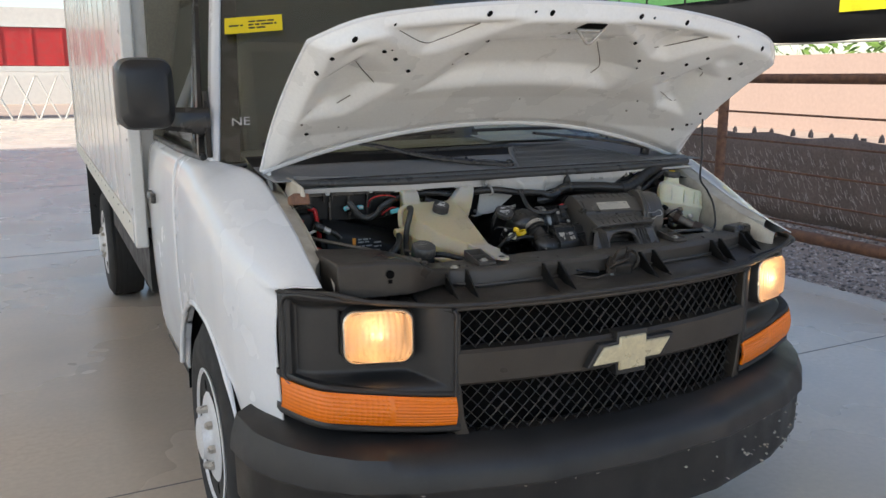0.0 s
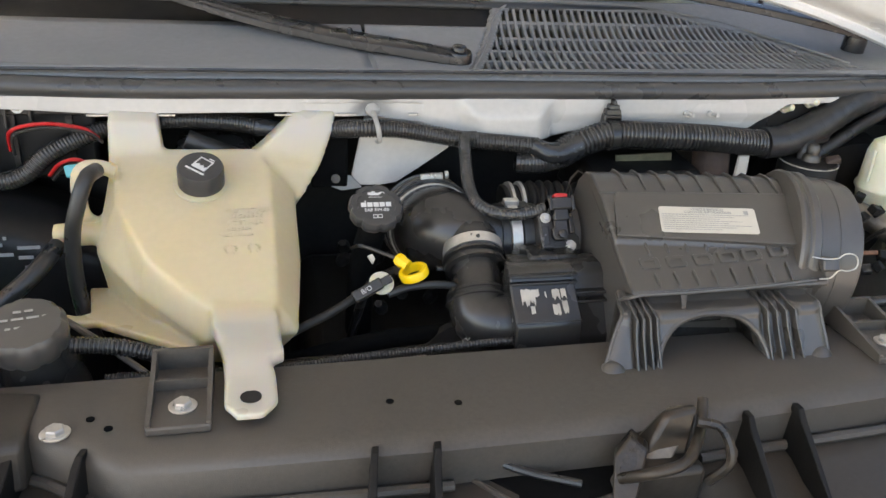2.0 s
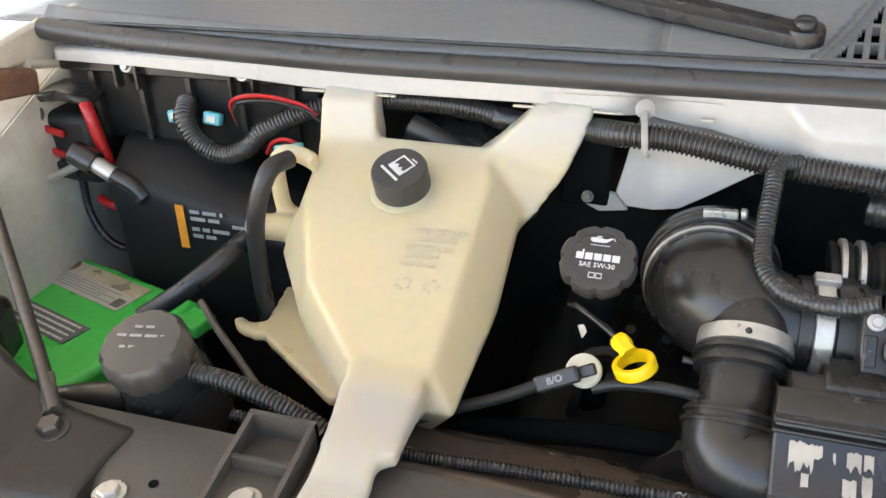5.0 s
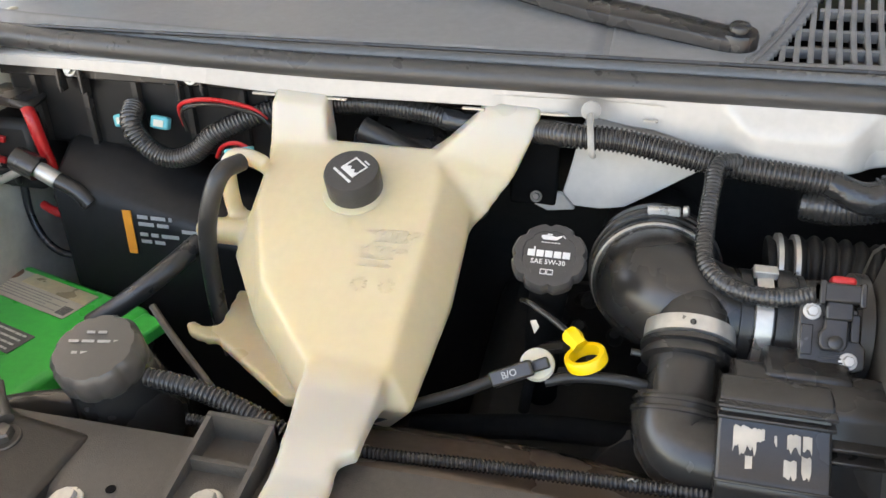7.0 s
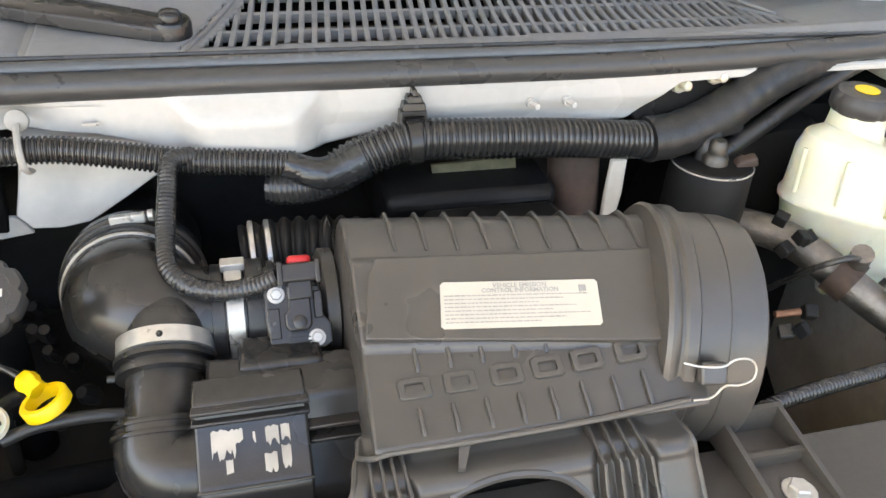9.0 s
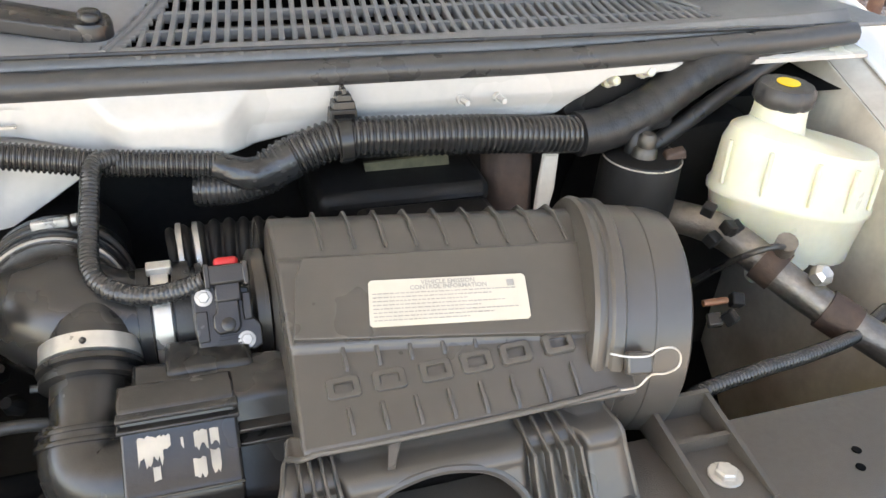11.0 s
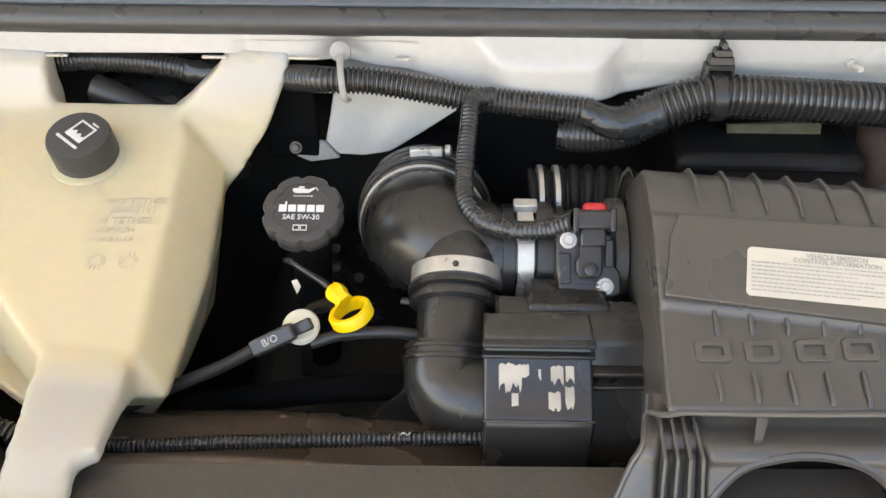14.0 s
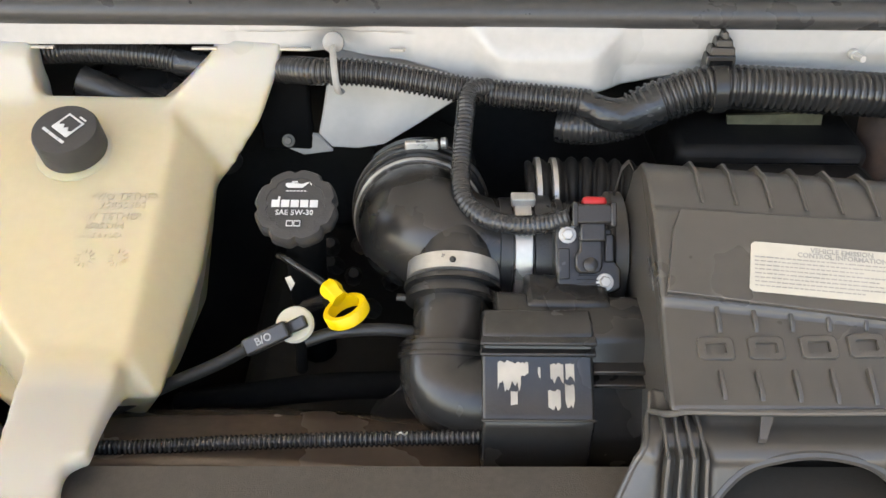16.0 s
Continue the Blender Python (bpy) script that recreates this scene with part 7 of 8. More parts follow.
part("plate", prism([(0.415, 0.602, 1.200), (0.437, 0.602, 1.226), (0.458, 0.602, 1.240), (0.50, 0.606, 1.248), (0.56, 0.612, 1.25), (0.56, 0.612, 1.215), (0.50, 0.608, 1.19), (0.43, 0.604, 1.175)], (0, 0.004, 0)), BLACK, cb2, bevel=0.002)
for x, z in ((0.461, 1.228), (0.498, 1.235)):
    part("stud", lathe([(0.0095, 0), (0.0085, 0.004), (0.0055, 0.006), (0.0045, 0.015), (0.002, 0.017)], (x, 0.604, z), (0.1, -1, 0.1), seg=9), TANK_PALE, cb2)

# hoses low in the bay
lh = thing("low_loom", "thin black corrugated loom behind the radiator beam", "loom")
part("loom_hose", tube([(-0.40, 0.34, 1.032), (-0.256, 0.335, 1.033), (-0.164, 0.335, 1.039), (-0.089, 0.335, 1.043), (0.0, 0.335, 1.047), (0.06, 0.338, 1.045)], 0.0054, ribs=0.0013, pitch=0.0034, seg=12), HOSE, lh)
part("loose_wire", tube([(-0.052, 0.33, 1.054), (-0.0495, 0.328, 1.058), (-0.0475, 0.329, 1.0545), (-0.0455, 0.328, 1.058)], 0.0006, step=0.002, seg=6), STEEL, lh)
ac = thing("ac_line", "black air conditioning hose across the engine front", "hose")
part("hose", tube([(-0.12, 0.395, 1.078), (-0.095, 0.40, 1.083), (-0.05, 0.405, 1.08), (0.0, 0.41, 1.06)], 0.0045, step=0.006, seg=10), BLACK_SOFT, ac)
# the deeper hose has its shade in the colour
part("hose", tube([(-0.24, 0.44, 0.97), (-0.13, 0.43, 1.0), (-0.06, 0.43, 1.005), (0.02, 0.44, 1.0)], 0.011, step=0.008, seg=14), SHADE_BLACK, ac)

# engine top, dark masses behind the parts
eng = thing("engine", "dark engine top under hoses", "engine")
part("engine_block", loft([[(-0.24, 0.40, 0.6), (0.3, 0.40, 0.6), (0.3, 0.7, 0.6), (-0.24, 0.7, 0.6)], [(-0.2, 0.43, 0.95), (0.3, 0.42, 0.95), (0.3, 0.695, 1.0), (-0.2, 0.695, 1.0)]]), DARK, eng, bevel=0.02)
part("fan_shroud", loft([[(x, 0.305 + 0.02 * math.sin((x + 0.4) * 4), 0.99), (x, 0.305, 0.7), (x, 0.36, 0.7), (x, 0.37, 0.955 + 0.04 * math.cos(x * 5))] for x in (-0.42, -0.3, -0.2, -0.1, 0.0, 0.1, 0.2, 0.3, 0.42)]), HEADER, eng, bevel=0.006)
part("shroud_top", grid(lambda u, v: (-0.30 + 0.36 * u, 0.317 + 0.095 * v, 1.030 - 0.035 * v - 0.03 * max(0, v - 0.75) + 0.006 * math.sin(u * 5)), 24, 10), SHROUD, eng, "dark brown plastic fan shroud", solid=0.004)
part("accessory_pulley", lathe([(0.06, 0), (0.065, 0.005), (0.06, 0.012), (0.065, 0.02), (0.03, 0.024)], (-0.02, 0.42, 0.96), (0, -1, 0.2), seg=36), DARK, eng)
part("valve_cover", loft([[(x, 0.60, 1.10), (x, 0.56, 1.13), (x, 0.56, 1.15), (x, 0.66, 1.16), (x, 0.69, 1.1)] for x in (0.17, 0.25, 0.322, 0.33)]), MATT_BLACK, eng, bevel=0.01)
part("coil_cover", box(0.20, 0.325, 0.51, 0.56, 1.05, 1.14), MATT_BLACK, eng, bevel=0.008)
part("heat_shield", prism([(0.219, 0.60, 1.162), (0.30, 0.60, 1.165), (0.302, 0.60, 1.151), (0.221, 0.60, 1.150)], (0, 0.004, 0.0)), GOLD_DULL, eng, "dull yellowish heat shield edge")
part("rusty_pipe", tube([(0.358, 0.600, 1.175), (0.358, 0.592, 1.14), (0.358, 0.585, 1.09), (0.358, 0.58, 1.03)], 0.025, step=0.01, seg=18), RUST_DARK, eng, "rusty brown pipe")
part("bracket_rod", prism([(0.386, 0.572, 1.168), (0.402, 0.572, 1.168), (0.398, 0.565, 1.135), (0.388, 0.558, 1.10), (0.376, 0.558, 1.10), (0.380, 0.565, 1.135)], (0, 0.006, 0)), PRIMER, eng, "pale bent bracket", bevel=0.002)
part("egr_can", lathe([(0.038, -0.05), (0.040, 0.01), (0.039, 0.066), (0.036, 0.070), (0.02, 0.071)], (0.486, 0.565, 1.095), (0, -0.05, 1), seg=32), MATT_BLACK, eng, "black canister with a bright rolled lip")
part("can_lip", lathe([(0.0385, 0), (0.0396, 0.0005), (0.0396, 0.0012), (0.0385, 0.0018)], (0.486, 0.5617, 1.1622), (0, -0.05, 1), seg=32, caps=False), STEEL, eng)
part("can_fitting", moved(loft([[(-0.013, -0.006, 0), (0.012, -0.009, 0), (0.016, 0.004, 0), (-0.008, 0.007, 0)], [(-0.010, -0.005, 0.007), (0.010, -0.007, 0.009), (0.013, 0.003, 0.009), (-0.006, 0.006, 0.007)]]), frame_of((0.512, 0.550, 1.164), (1, 0.1, 0.12), (0, 1, 0.2))), RUST_DARK, eng, "brown corroded connector", bevel=0.002)
part("can_valve", lathe([(0.013, 0), (0.012, 0.010), (0.009, 0.013), (0.009, 0.022), (0.006, 0.026)], (0.484, 0.556, 1.163), (0, -0.1, 1), seg=12), DULL_STEEL, eng, "small grey valve fitting")
part("can_hose", tube([(0.478, 0.566, 1.165), (0.48, 0.566, 1.180), (0.492, 0.575, 1.190), (0.52, 0.585, 1.19)], 0.009, step=0.005, seg=14), BLACK_SOFT, eng)
for n in range(26):
    rnd = random.Random(n)
    x, y, z = rnd.uniform(-0.18, 0.12), rnd.uniform(0.48, 0.66), rnd.uniform(0.98, 1.04)
    part("fitting", lathe([(0.008, 0), (0.009, 0.01), (0.005, 0.018)], (x, y, z), (rnd.uniform(-0.5, 0.5), -0.6, 0.8), seg=8), DARK, eng)
# bracket in near-black, the shade under the cowl painted on it
part("bracket", box(-0.185, -0.14, 0.60, 0.615, 1.125, 1.2), SHADE_BLACK, eng, bevel=0.003)
bolt((-0.157, 0.583, 1.143), (0, -1, 0.4), 0.0038, 0.003, eng, DULL_STEEL)
part("hose", tube([(-0.33, 0.60, 1.19), (-0.28, 0.595, 1.17), (-0.24, 0.60, 1.15), (-0.22, 0.62, 1.1)], 0.012, step=0.01), BLACK_SOFT, eng)
part("ribbed_cover", loft([[(-0.345, 0.60, z), (-0.25, 0.60, z - 0.01), (-0.25, 0.66, z), (-0.345, 0.66, z)] for z in (1.08, 1.185)]), BLACK, eng, bevel=0.01)

# ---------------------------------------------------------------- radiator beam brackets
for s, x, y, sgn in ((-1, -0.322, 0.245, 1), (1, 0.382, 0.262, 1)):
    b = thing("hood_stop_bracket", "black plastic hood stop bracket with a bolt", "bracket", group="hood stop brackets")
    part("tray", box(x - 0.026, x + 0.026, y - 0.042, y + 0.05, 1.06, 1.068), GREY_PLASTIC, b, bevel=0.002)
    for dx in (-0.026, 0.022):
        part("side_wall", loft([[(x + dx, y - 0.04, 1.066), (x + dx + 0.004, y - 0.04, 1.066), (x + dx + 0.004, y - 0.04, 1.07), (x + dx, y - 0.04, 1.07)], [(x + dx, y + 0.05, 1.066), (x + dx + 0.004, y + 0.05, 1.066), (x + dx + 0.004, y + 0.05, 1.088), (x + dx, y + 0.05, 1.088)]]), GREY_PLASTIC, b)
    part("back_wall", box(x - 0.026, x + 0.026, y + 0.046, y + 0.05, 1.066, 1.088), GREY_PLASTIC, b)
    part("cross_wall", box(x - 0.024, x + 0.024, y + 0.012, y + 0.016, 1.066, 1.078), GREY_PLASTIC, b)
    bolt((x + 0.002, y - 0.014, 1.068), (0, 0, 1), 0.008, 0.004, b)
for p in ((-0.394, 0.234), (-0.378, 0.219), (0.5, 0.25), (0.49, 0.235), (-0.145, 0.225), (-0.085, 0.215), (-0.6, 0.24)):
    # beam holes: black discs on the top face, shade as colour
    part("beam_hole", lathe([(0.0036, 0), (0.0036, 0.0008)], (p[0], p[1], 1.0602), (0, 0, 1), seg=12), SHADE_BLACK, truck)

# ---------------------------------------------------------------- passenger side of the bay
hv = thing("heater_box", "large black plastic heater box with ribbed flange", "heater box")
part("case", loft([[(x, 0.66, 0.8), (x, 0.56, 0.8), (x, 0.555, zt - 0.045), (x, 0.559, zt - 0.03), (x, 0.598, zt), (x, 0.612, zt + 0.003), (x, 0.66, zt + 0.003)] for x, zt in ((-0.668, 1.150), (-0.60, 1.138), (-0.52, 1.118), (-0.455, 1.098), (-0.43, 1.09))]), HEATER, hv, bevel=0.006)
part("upper_case", box(-0.735, -0.43, 0.612, 0.70, 1.14, 1.225), HEATER, hv, bevel=0.006)
part("flange", box(-0.735, -0.42, 0.603, 0.613, 1.218, 1.236), BLACK, hv, bevel=0.002)
for x in (-0.645, -0.508):
    for dx in (-0.013, 0.013):
        part("flange_tab", box(x + dx - 0.002, x + dx + 0.002, 0.594, 0.606, 1.205, 1.238), BLACK, hv, bevel=0.001)
    bolt((x, 0.600, 1.229), (0, -1, 0.25), 0.005, 0.003, hv)
for n in range(5):
    part("case_rib", box(-0.70 + n * 0.06, -0.694 + n * 0.06, 0.604, 0.614, 1.145, 1.22), BLACK, hv)
for x0, tilt in ((-0.588, 0.25), (-0.546, -0.1)):
    plugm = frame_of((x0, 0.598, 1.180), (1, 0, tilt), (0, 0.3, 1))
    part("connector", moved(box(-0.010, 0.010, -0.0065, 0.0065, 0, 0.010), plugm), TEAL, hv, "teal plug", bevel=0.0025)
    part("connector_face", moved(box(-0.005, 0.006, -0.004, 0.003, 0.010, 0.0112), plugm), TANK_PALE, hv, bevel=0.0004)
part("sensor_stub", lathe([(0.005, 0), (0.005, 0.006), (0.003, 0.008)], (-0.581, 0.590, 1.166), (0, -1, 0.4), seg=12), DULL_STEEL, hv)
part("connector", moved(box(-0.014, 0.014, -0.007, 0.007, 0, 0.012), frame_of((-0.445, 0.57, 1.165), (1, 0, 0.2), (0, 0.3, 1))), TEAL, hv, "teal plug", bevel=0.002)
wl = frame_of((-0.524, 0.5543, 1.066), (1, 0, 0), (0, 0.04, 1))
part("warning_mark", moved(box(-0.062, -0.052, -0.02, 0.03, 0, 0.001), wl), ORANGE, hv, "orange warning strip", smooth=False)
part("warning_print", bars([(0.024, -0.045, -0.005), (0.016, -0.045, -0.01), (0.004, -0.045, 0.0), (-0.004, -0.045, -0.015), (0.012, 0.005, 0.03), (0.0, 0.005, 0.03), (-0.012, 0.01, 0.025)], wl, 0.004, depth=0.0008, gap=0.5), PRINT_PALE, hv, "small white warning symbols", smooth=False)
rw = thing("red_wires", "thin red wires by the heater box", "wire")
for pts in ([(-0.52, 0.595, 1.18), (-0.515, 0.585, 1.205), (-0.48, 0.58, 1.215), (-0.44, 0.585, 1.208), (-0.425, 0.59, 1.195)], [(-0.48, 0.58, 1.155), (-0.465, 0.57, 1.172), (-0.445, 0.565, 1.178), (-0.43, 0.57, 1.165)]):
    part("wire", tube(pts, 0.0022, step=0.005, seg=8), RED, rw)
    part("wire", tube([(p[0] + 0.004, p[1] - 0.003, p[2] - 0.004) for p in pts], 0.002, step=0.005, seg=8), BLACK, rw)

bat = thing("battery", "bright green car battery with paper label", "battery")
BM = pose(-0.707, 0.473, 0.80, 0, 0, -15.4)
part("case", moved(box(-0.135, 0.135, -0.087, 0.087, 0.0, 0.165), BM), BLACK, bat, bevel=0.006)
part("lid", moved(box(-0.137, 0.137, -0.089, 0.089, 0.165, 0.20), BM), GREEN, bat, "green moulded lid", bevel=0.008)
part("paper_label", moved(prism([(-0.08, 0.028, 0.2005), (0.072, 0.028, 0.2005), (0.072, 0.075, 0.2005), (-0.08, 0.075, 0.2005)], (0, 0, 0.0008)), BM), PAPER, bat, "pale printed label", smooth=False)
part("label_band", moved(prism([(-0.03, 0.056, 0.2016), (0.072, 0.056, 0.2016), (0.072, 0.075, 0.2016), (-0.03, 0.075, 0.2016)], (0, 0, 0.0006)), BM), GOLD, bat, smooth=False)
part("label_print", bars([(0.051 - k * 0.0042, -0.074, 0.052 - 0.02 * (k % 2)) for k in range(5)], BM @ Matrix.Translation((0, 0, 0.2014)), 0.0014, depth=0.0003), FAINT, bat, smooth=False)
bm = bmesh.new()
for k in range(9):
    box(0.055 + k * 0.0016, 0.0558 + k * 0.0016, 0.032, 0.046, 0.2013, 0.2017, bm)
part("bar_code", moved(bm, BM), PRINT, bat, smooth=False)
part("seal_mark", moved(lathe([(0.011, 0), (0.011, 0.0006)], (-0.055, 0.064, 0.2013), (0, 0, 1), seg=20), BM), RUST, bat)
part("dark_label", moved(prism([(-0.08, -0.038, 0.2005), (0.075, -0.038, 0.2005), (0.075, -0.006, 0.2005), (-0.08, -0.006, 0.2005)], (0, 0, 0.0008)), BM), PRINT, bat, "dark warning label", smooth=False)
part("dark_label_print", bars([(-0.011 - k * 0.0075, -0.07, 0.068) for k in range(4)], BM @ Matrix.Translation((0, 0, 0.2013)), 0.0026, depth=0.0003), LETTER, bat, smooth=False)
part("carry_tab", moved(box(0.136, 0.168, 0.05, 0.08, 0.185, 0.2), BM), GREEN, bat, bevel=0.003)
hold = thing("battery_rod", "steel brace rod bolted to the radiator beam", "rod")
part("rod", tube([(-0.495, 0.262, 1.078), (-0.57, 0.327, 1.092), (-0.68, 0.421, 1.113), (-0.80, 0.524, 1.136)], 0.0058, step=0.02, seg=10), DULL_STEEL, hold)
part("washer", lathe([(0.012, 0), (0.0135, 0.002), (0.012, 0.005)], (-0.492, 0.252, 1.066), (0, -0.1, 1), seg=24), DULL_STEEL, hold)
part("rod_eye", tube([(-0.500, 0.262, 1.076), (-0.51, 0.272, 1.079), (-0.525, 0.288, 1.083)], 0.0085, step=0.004, flat=0.5), DULL_STEEL, hold)
bolt((-0.492, 0.252, 1.069), (0, -0.1, 1), 0.009, 0.006, hold, DULL_STEEL)
ps = thing("steering_fluid_cap", "round grey fluid reservoir cap on a black reservoir", "reservoir")
PN = Vector((0.0, -0.3, 0.95)).normalized()
PC = Vector((-0.458, 0.332, 1.080))
part("cap", lathe([(0.033, 0), (0.035, 0.004), (0.035, 0.022), (0.031, 0.027), (0.02, 0.028)], PC, PN, seg=72, wave=lambda a: 1 - 0.05 * max(0, math.cos(10 * a)) ** 2), AIRBOX, ps)
qm = frame_of(PC + PN * 0.028, (1, 0.2, 0), (0, 0.9, 0.4))
part("cap_print", bars([(0.012, -0.008, 0.008), (0.004, -0.02, 0.02), (-0.006, -0.015, 0.02), (-0.014, -0.008, 0.008)], qm, 0.0022, depth=0.0005, gap=0.6), FAINT, ps, "pale moulded symbols", smooth=False)
part("reservoir", tube([PC + PN * 0.002, PC - PN * 0.03, PC - PN * 0.09, PC - PN * 0.2], lambda u: 0.033 + 0.01 * min(1, u * 3), step=0.01, seg=28), BLACK, ps)
part("reservoir_arm", tube([(-0.48, 0.325, 1.045), (-0.53, 0.315, 1.038), (-0.56, 0.31, 1.03)], 0.014, step=0.01, seg=14), BLACK, ps)
hs = thing("bay_hoses", "black hoses and a steel rod beside the tank", "hose")
part("hose", tube([(-0.445, 0.335, 1.076), (-0.425, 0.335, 1.074), (-0.389, 0.335, 1.070), (-0.356, 0.335, 1.060), (-0.322, 0.332, 1.048), (-0.29, 0.33, 1.03)], 0.0085, ribs=0.0014, pitch=0.004, seg=14), HOSE, hs)
part("hose", tube([(-0.54, 0.42, 1.05), (-0.515, 0.43, 1.066), (-0.495, 0.44, 1.080), (-0.475, 0.46, 1.095), (-0.462, 0.495, 1.105)], 0.0095, step=0.006), BLACK_SOFT, hs)
part("steel_rod", tube([(-0.475, 0.425, 1.075), (-0.443, 0.40, 1.066), (-0.396, 0.37, 1.045), (-0.34, 0.335, 1.015)], 0.0035, step=0.01, seg=8), DULL_STEEL, hs)
fb = thing("fuse_block", "dark junction block with red battery cables", "fuse block")
part("block", loft([[(-0.684, 0.50, z), (-0.580, 0.50, z), (-0.578, 0.45, z), (-0.684, 0.45, z)] for z in (1.165, 1.18, 1.232)]), DARK, fb, bevel=0.008)
part("lid", prism([(-0.655, 0.448, 1.236), (-0.60, 0.446, 1.250), (-0.572, 0.45, 1.240), (-0.575, 0.49, 1.245), (-0.65, 0.49, 1.245)], (0, 0, 0.008)), BLACK, fb, bevel=0.004)
for x, z in ((-0.651, 1.225), (-0.628, 1.232)):
    bolt((x, 0.447, z), (0, -1, 0.3), 0.0055, 0.005, fb, DULL_STEEL)
for x, z in ((-0.612, 1.217), (-0.617, 1.197)):
    part("red_tab", moved(box(-0.011, 0.009, 0, 0.004, -0.003, 0.003), pose(x, 0.444, z, 0, 12, 0)), RED, fb, bevel=0.001)
part("white_tab", box(-0.662, -0.645, 0.444, 0.45, 1.184, 1.203), TANK_PALE, fb, bevel=0.001)
part("fuse_row", box(-0.63, -0.60, 0.444, 0.45, 1.172, 1.188), BLACK, fb, bevel=0.002)
part("red_cable", tube([(-0.585, 0.46, 1.243), (-0.574, 0.45, 1.238), (-0.568, 0.45, 1.202), (-0.559, 0.45, 1.156), (-0.541, 0.45, 1.133), (-0.523, 0.45, 1.105), (-0.510, 0.452, 1.078), (-0.49, 0.46, 1.055)], 0.0055, step=0.006), RED, fb, "red battery cable")
part("red_cable", tube([(-0.59, 0.455, 1.150), (-0.575, 0.45, 1.147), (-0.556, 0.452, 1.142)], 0.004, step=0.006), RED, fb, "red battery cable")
part("cable_wrap", tube([(-0.561, 0.447, 1.168), (-0.557, 0.447, 1.152), (-0.550, 0.447, 1.142)], 0.0068, step=0.004), TAPE, fb)
part("black_cable", tube([(-0.61, 0.46, 1.17), (-0.607, 0.455, 1.135), (-0.59, 0.45, 1.11), (-0.565, 0.45, 1.103), (-0.53, 0.46, 1.112)], 0.0035, step=0.006), BLACK_SOFT, fb)
part("plug_body", tube([(-0.582, 0.43, 1.207), (-0.562, 0.43, 1.198)], 0.011, step=0.006), BLACK, fb)
part("plug_collar", tube([(-0.562, 0.43, 1.198), (-0.546, 0.43, 1.189)], 0.0075, step=0.006), STEEL, fb)
part("plug_body", tube([(-0.545, 0.43, 1.189), (-0.53, 0.43, 1.182), (-0.519, 0.43, 1.170)], 0.0075, step=0.006), BLACK, fb)
part("support_rod", tube([(-0.76, 0.43, 1.10), (-0.669, 0.43, 1.150), (-0.623, 0.43, 1.175), (-0.576, 0.43, 1.197)], 0.0036, step=0.01), STEEL, fb)
fb.location, fb.scale = (0.018, 0.025, -0.348), (1.236, 1.236, 1.236)
ifp = thing("hinge_bracket", "beige painted hood hinge bracket with bolts", "bracket")
part("bracket_plate", prism([(-0.74, 0.52, 1.262), (-0.74, 0.60, 1.272), (-0.74, 0.66, 1.275), (-0.74, 0.69, 1.26), (-0.74, 0.654, 1.266), (-0.74, 0.675, 1.24), (-0.74, 0.702, 1.213), (-0.74, 0.636, 1.218), (-0.74, 0.565, 1.235), (-0.74, 0.498, 1.237)], (-0.012, 0, 0)), PRIMER, ifp, bevel=0.004)
part("bracket_rib", tube([(-0.74, 0.654, 1.266), (-0.74, 0.675, 1.24), (-0.74, 0.702, 1.213), (-0.74, 0.636, 1.218), (-0.74, 0.565, 1.235)], 0.006, step=0.01, seg=8), PRIMER, ifp)
bolt((-0.738, 0.628, 1.247), (1, -0.3, 0.2), 0.008, 0.006, ifp, PRIMER)
relay = thing("corroded_relay", "rust-brown relay box beside the junction block", "relay")
part("relay_case", prism([(-0.73, 0.505, 1.247), (-0.73, 0.568, 1.229), (-0.73, 0.563, 1.204), (-0.73, 0.493, 1.216)], (-0.04, 0.02, 0)), RUST, relay, bevel=0.004)
for p in [(-0.835, 0.589, 1.015), (-0.835, 0.636, 1.015), (-0.835, 0.635, 1.029), (-0.835, 0.638, 0.999), (-0.835, 0.585, 0.999)]:
    # painted black discs show the shaded holes of the inner fender
    part("panel_hole", lathe([(0.008, 0), (0.008, 0.001)], p, (1, -0.1, 0.1), seg=14), SHADE_BLACK, truck)

# ---------------------------------------------------------------- driver side: brake fluid
br = thing("brake_fluid_reservoir", "milky brake fluid reservoir with black cap", "reservoir")
RC = Vector((0.650, 0.53, 0))


def egg(k, z, dx=0.0, n=28):
    return [(RC.x + dx + 0.089 * k * math.cos(a) * (1 + 0.08 * math.cos(2 * a)), RC.y + 0.058 * k * math.sin(a), z - 0.06 * math.cos(a) * 0.3) for a in [2 * math.pi * i / n for i in range(n)]]


part("reservoir_body", loft([egg(0.5, 1.055, 0.01), egg(0.86, 1.062, 0.005), egg(0.94, 1.085), egg(1.0, 1.112), egg(1.04, 1.116), egg(1.04, 1.121), egg(1.0, 1.126), egg(0.97, 1.165), egg(0.9, 1.18), egg(0.6, 1.188, -0.01)]), RESERVOIR, br)
for k in range(5):
    a = math.pi * (1.05 + 0.17 * k)
    part("moulded_rib", tube([(RC.x + 0.0915 * math.cos(a) * (1 + 0.08 * math.cos(2 * a)), RC.y + 0.0595 * math.sin(a), z - 0.018 * math.cos(a)) for z in (1.128, 1.15, 1.172)], 0.0022, step=0.01, seg=8), RESERVOIR, br)
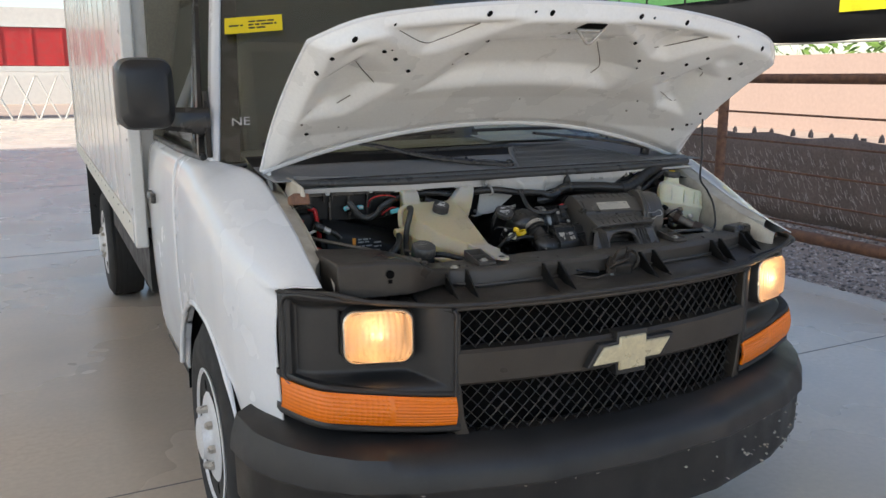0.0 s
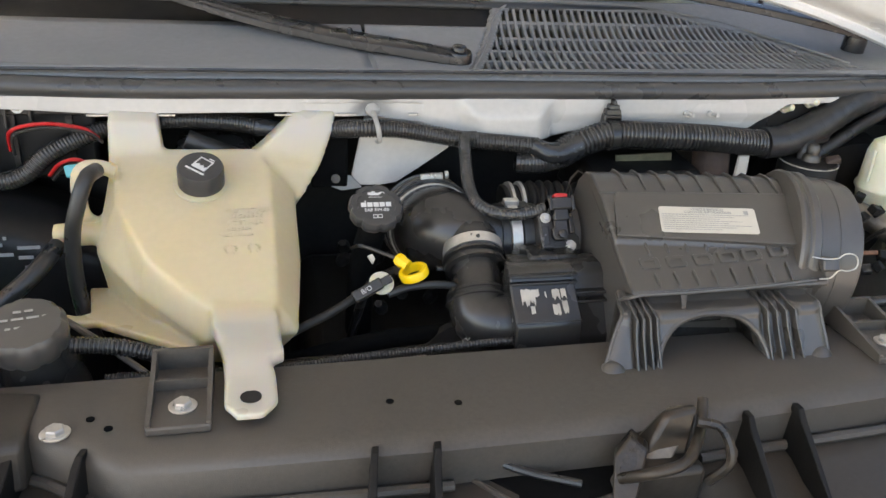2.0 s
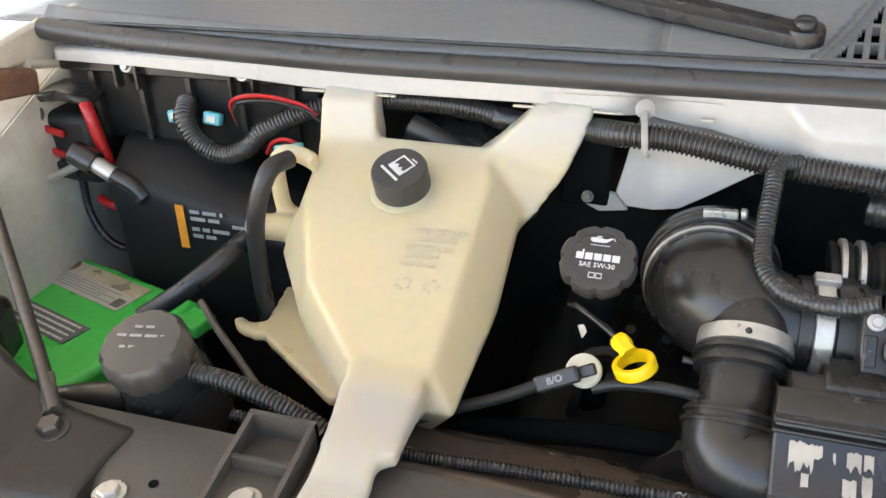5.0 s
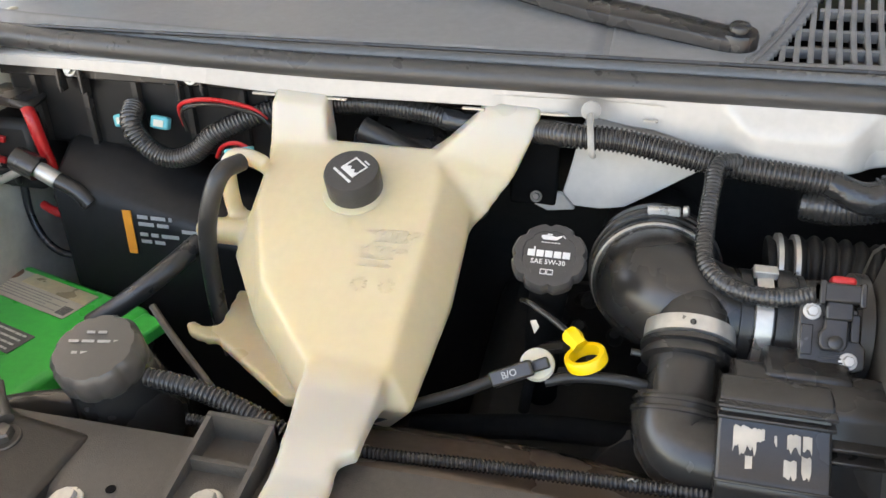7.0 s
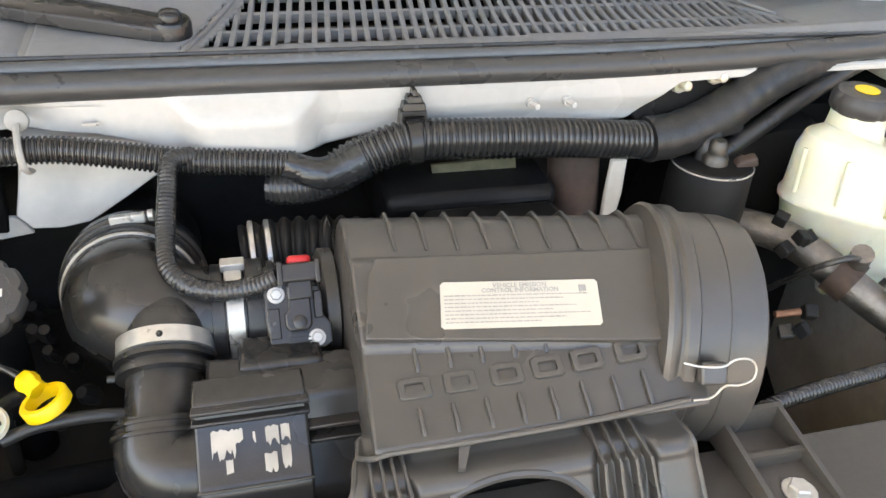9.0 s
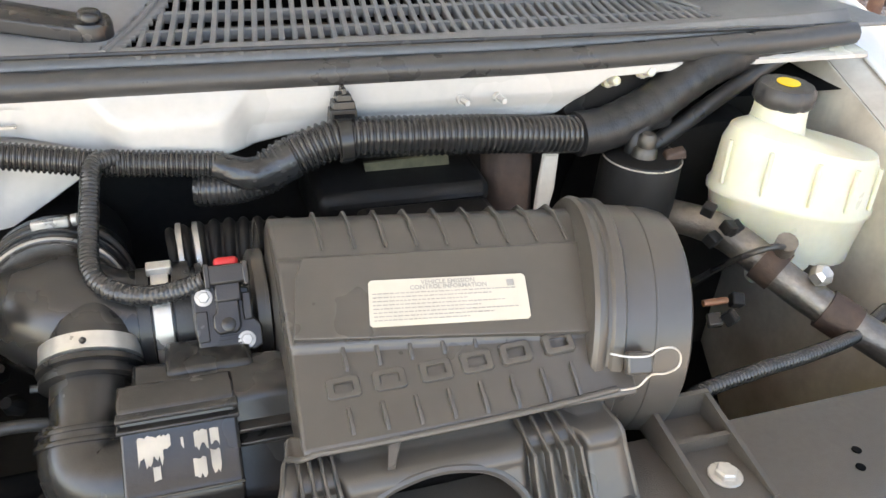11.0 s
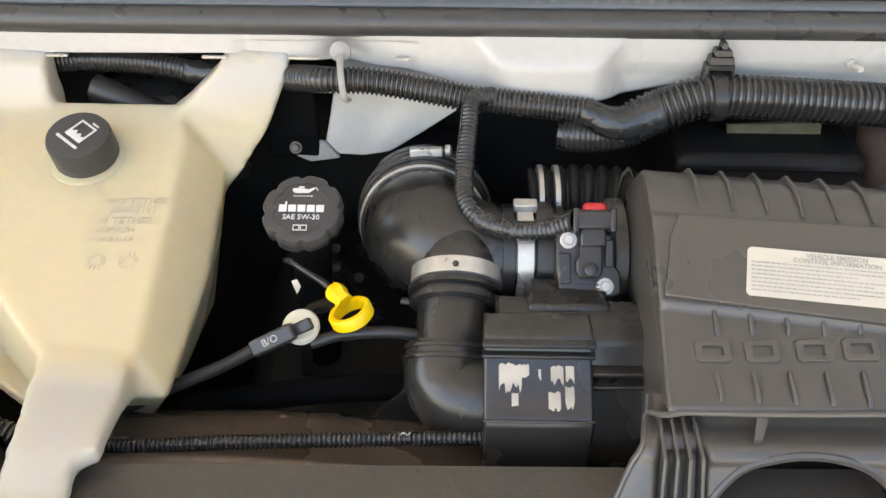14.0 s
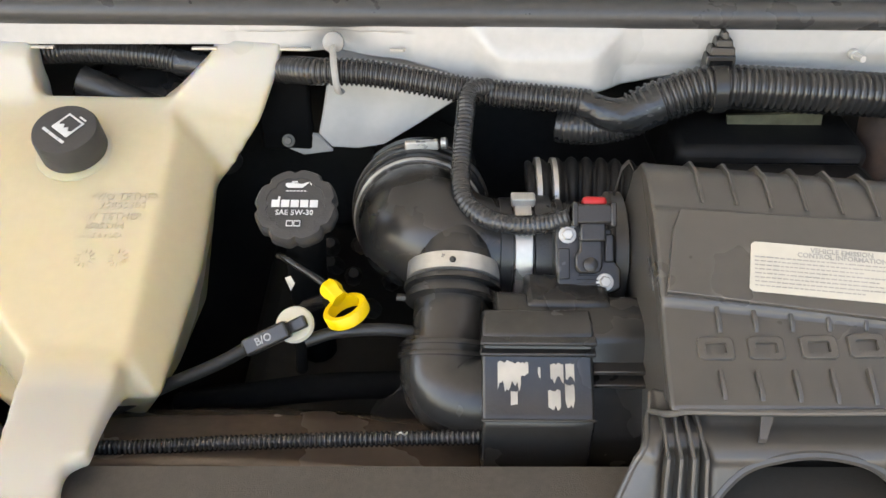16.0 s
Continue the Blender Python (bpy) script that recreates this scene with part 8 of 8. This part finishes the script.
for dx in (-0.052, -0.01):
    part("foot_tab", loft([[(RC.x + dx - w, 0.488 - d, z), (RC.x + dx + w, 0.488 - d, z), (RC.x + dx + w, 0.50, z), (RC.x + dx - w, 0.50, z)] for w, d, z in ((0.008, 0.0, 1.045), (0.013, 0.006, 1.06), (0.014, 0.004, 1.085))]), RESERVOIR, br, bevel=0.003)
part("reservoir_neck", lathe([(0.03, 0), (0.026, 0.022), (0.024, 0.045)], (0.612, 0.535, 1.182), (0, -0.05, 1), seg=28), RESERVOIR, br)
rcap = part("cap", lathe([(0.026, 0.0), (0.029, 0.004), (0.029, 0.014), (0.025, 0.019), (0.015, 0.02)], (0.612, 0.534, 1.218), (0, -0.08, 1), seg=60, wave=lambda a: 1 - 0.05 * max(0, math.cos(8 * a)) ** 2), CAP, br, "black screw cap with yellow mark")
part("cap_mark", lathe([(0.011, 0), (0.011, 0.0008)], (0.612, 0.532, 1.2385), (0, -0.08, 1), seg=24), YELLOW, rcap)
part("master_cylinder", tube([(0.50, 0.57, 1.10), (0.55, 0.505, 1.102), (0.60, 0.43, 1.068), (0.66, 0.36, 1.035)], 0.0165, step=0.01, seg=18), ALU, br, "cast aluminium master cylinder")
part("cylinder_collar", tube([(0.575, 0.468, 1.088), (0.586, 0.452, 1.080)], 0.0215, step=0.004, seg=18), RUST_DARK, br)
part("cylinder_nose", tube([(0.612, 0.414, 1.06), (0.63, 0.392, 1.05)], 0.020, step=0.006, seg=16), RUST_DARK, br)
part("cylinder_boss", tube([(0.585, 0.455, 1.10), (0.578, 0.445, 1.118)], 0.010, step=0.006), ALU, br)
part("line", tube([(0.578, 0.445, 1.112), (0.556, 0.44, 1.118), (0.535, 0.455, 1.10), (0.53, 0.50, 1.05)], 0.003, step=0.006, seg=8), BLACK, br)
part("foot_nut", lathe([(0.01, 0), (0.01, 0.01), (0.006, 0.014)], (0.605, 0.425, 1.088), (0, -0.5, 0.6), seg=6), STEEL, br)
part("booster", lathe([(0.03, 0), (0.12, 0.02), (0.13, 0.06), (0.12, 0.1)], (0.60, 0.60, 1.05), (-0.1, 1, 0.1), seg=36), DARK, br)
sr = thing("steering_pipes", "black pipes and plug by the filter canister", "pipe")
part("pipe", tube([(0.37, 0.31, 1.05), (0.412, 0.33, 1.064), (0.48, 0.345, 1.063), (0.552, 0.36, 1.057), (0.62, 0.38, 1.05), (0.70, 0.42, 1.04)], 0.0068, ribs=0.001, pitch=0.004, seg=12), HOSE, sr)
part("upper_hose", tube([(0.50, 0.572, 1.165), (0.535, 0.58, 1.182), (0.59, 0.588, 1.212), (0.646, 0.60, 1.236), (0.72, 0.62, 1.255)], 0.0085, step=0.01), BLACK_SOFT, sr)
rnd = random.Random(14)
for x, y, z in ((0.494, 0.40, 1.078), (0.505, 0.41, 1.088), (0.487, 0.41, 1.07), (0.53, 0.47, 1.125), (0.545, 0.48, 1.118), (0.52, 0.49, 1.135), (0.515, 0.47, 1.115)):
    w = rnd.uniform(0.005, 0.008)
    part("plug", moved(box(-w, w, -0.006, 0.006, -0.005, 0.006), pose(x, y, z, rnd.uniform(10, 50), rnd.uniform(-20, 20), rnd.uniform(-40, 40))), MATT_BLACK if rnd.random() < 0.75 else BLACK, sr, bevel=0.0015)
part("copper_pin", tube([(0.462, 0.40, 1.098), (0.484, 0.398, 1.099)], 0.003, step=0.004, seg=8), COPPER, sr)
wr = thing("washer_reservoir", "white washer bottle neck at the fender", "bottle")
part("neck", loft([[(0.785 + 0.024 * k * math.cos(a), 0.45 + 0.024 * k * math.sin(a), z) for a in [2 * math.pi * i / 18 for i in range(18)]] for k, z in ((1.0, 0.98), (1.1, 1.04), (1.1, 1.075), (0.6, 1.085))]), RESERVOIR, wr)
part("cap", lathe([(0.036, 0), (0.036, 0.014), (0.03, 0.018)], (0.785, 0.45, 1.083), (0, 0, 1), seg=24), BLACK, wr)
hb = thing("lamp_housing_back", "black back of the head lamp housing", "lamp housing", group="lamp housings")
part("shell", loft([[(0.66, 0.26, z), (0.82, 0.31, z), (0.80, 0.36, z), (0.66, 0.33, z)] for z in (0.95, 1.05, 1.075)]), BLACK, hb, bevel=0.012)
copy_thing(hb, Matrix.Diagonal((1, 1, 1, 1)) @ pose(-1.49, 0.06, -0.02, 0, 0, 0))
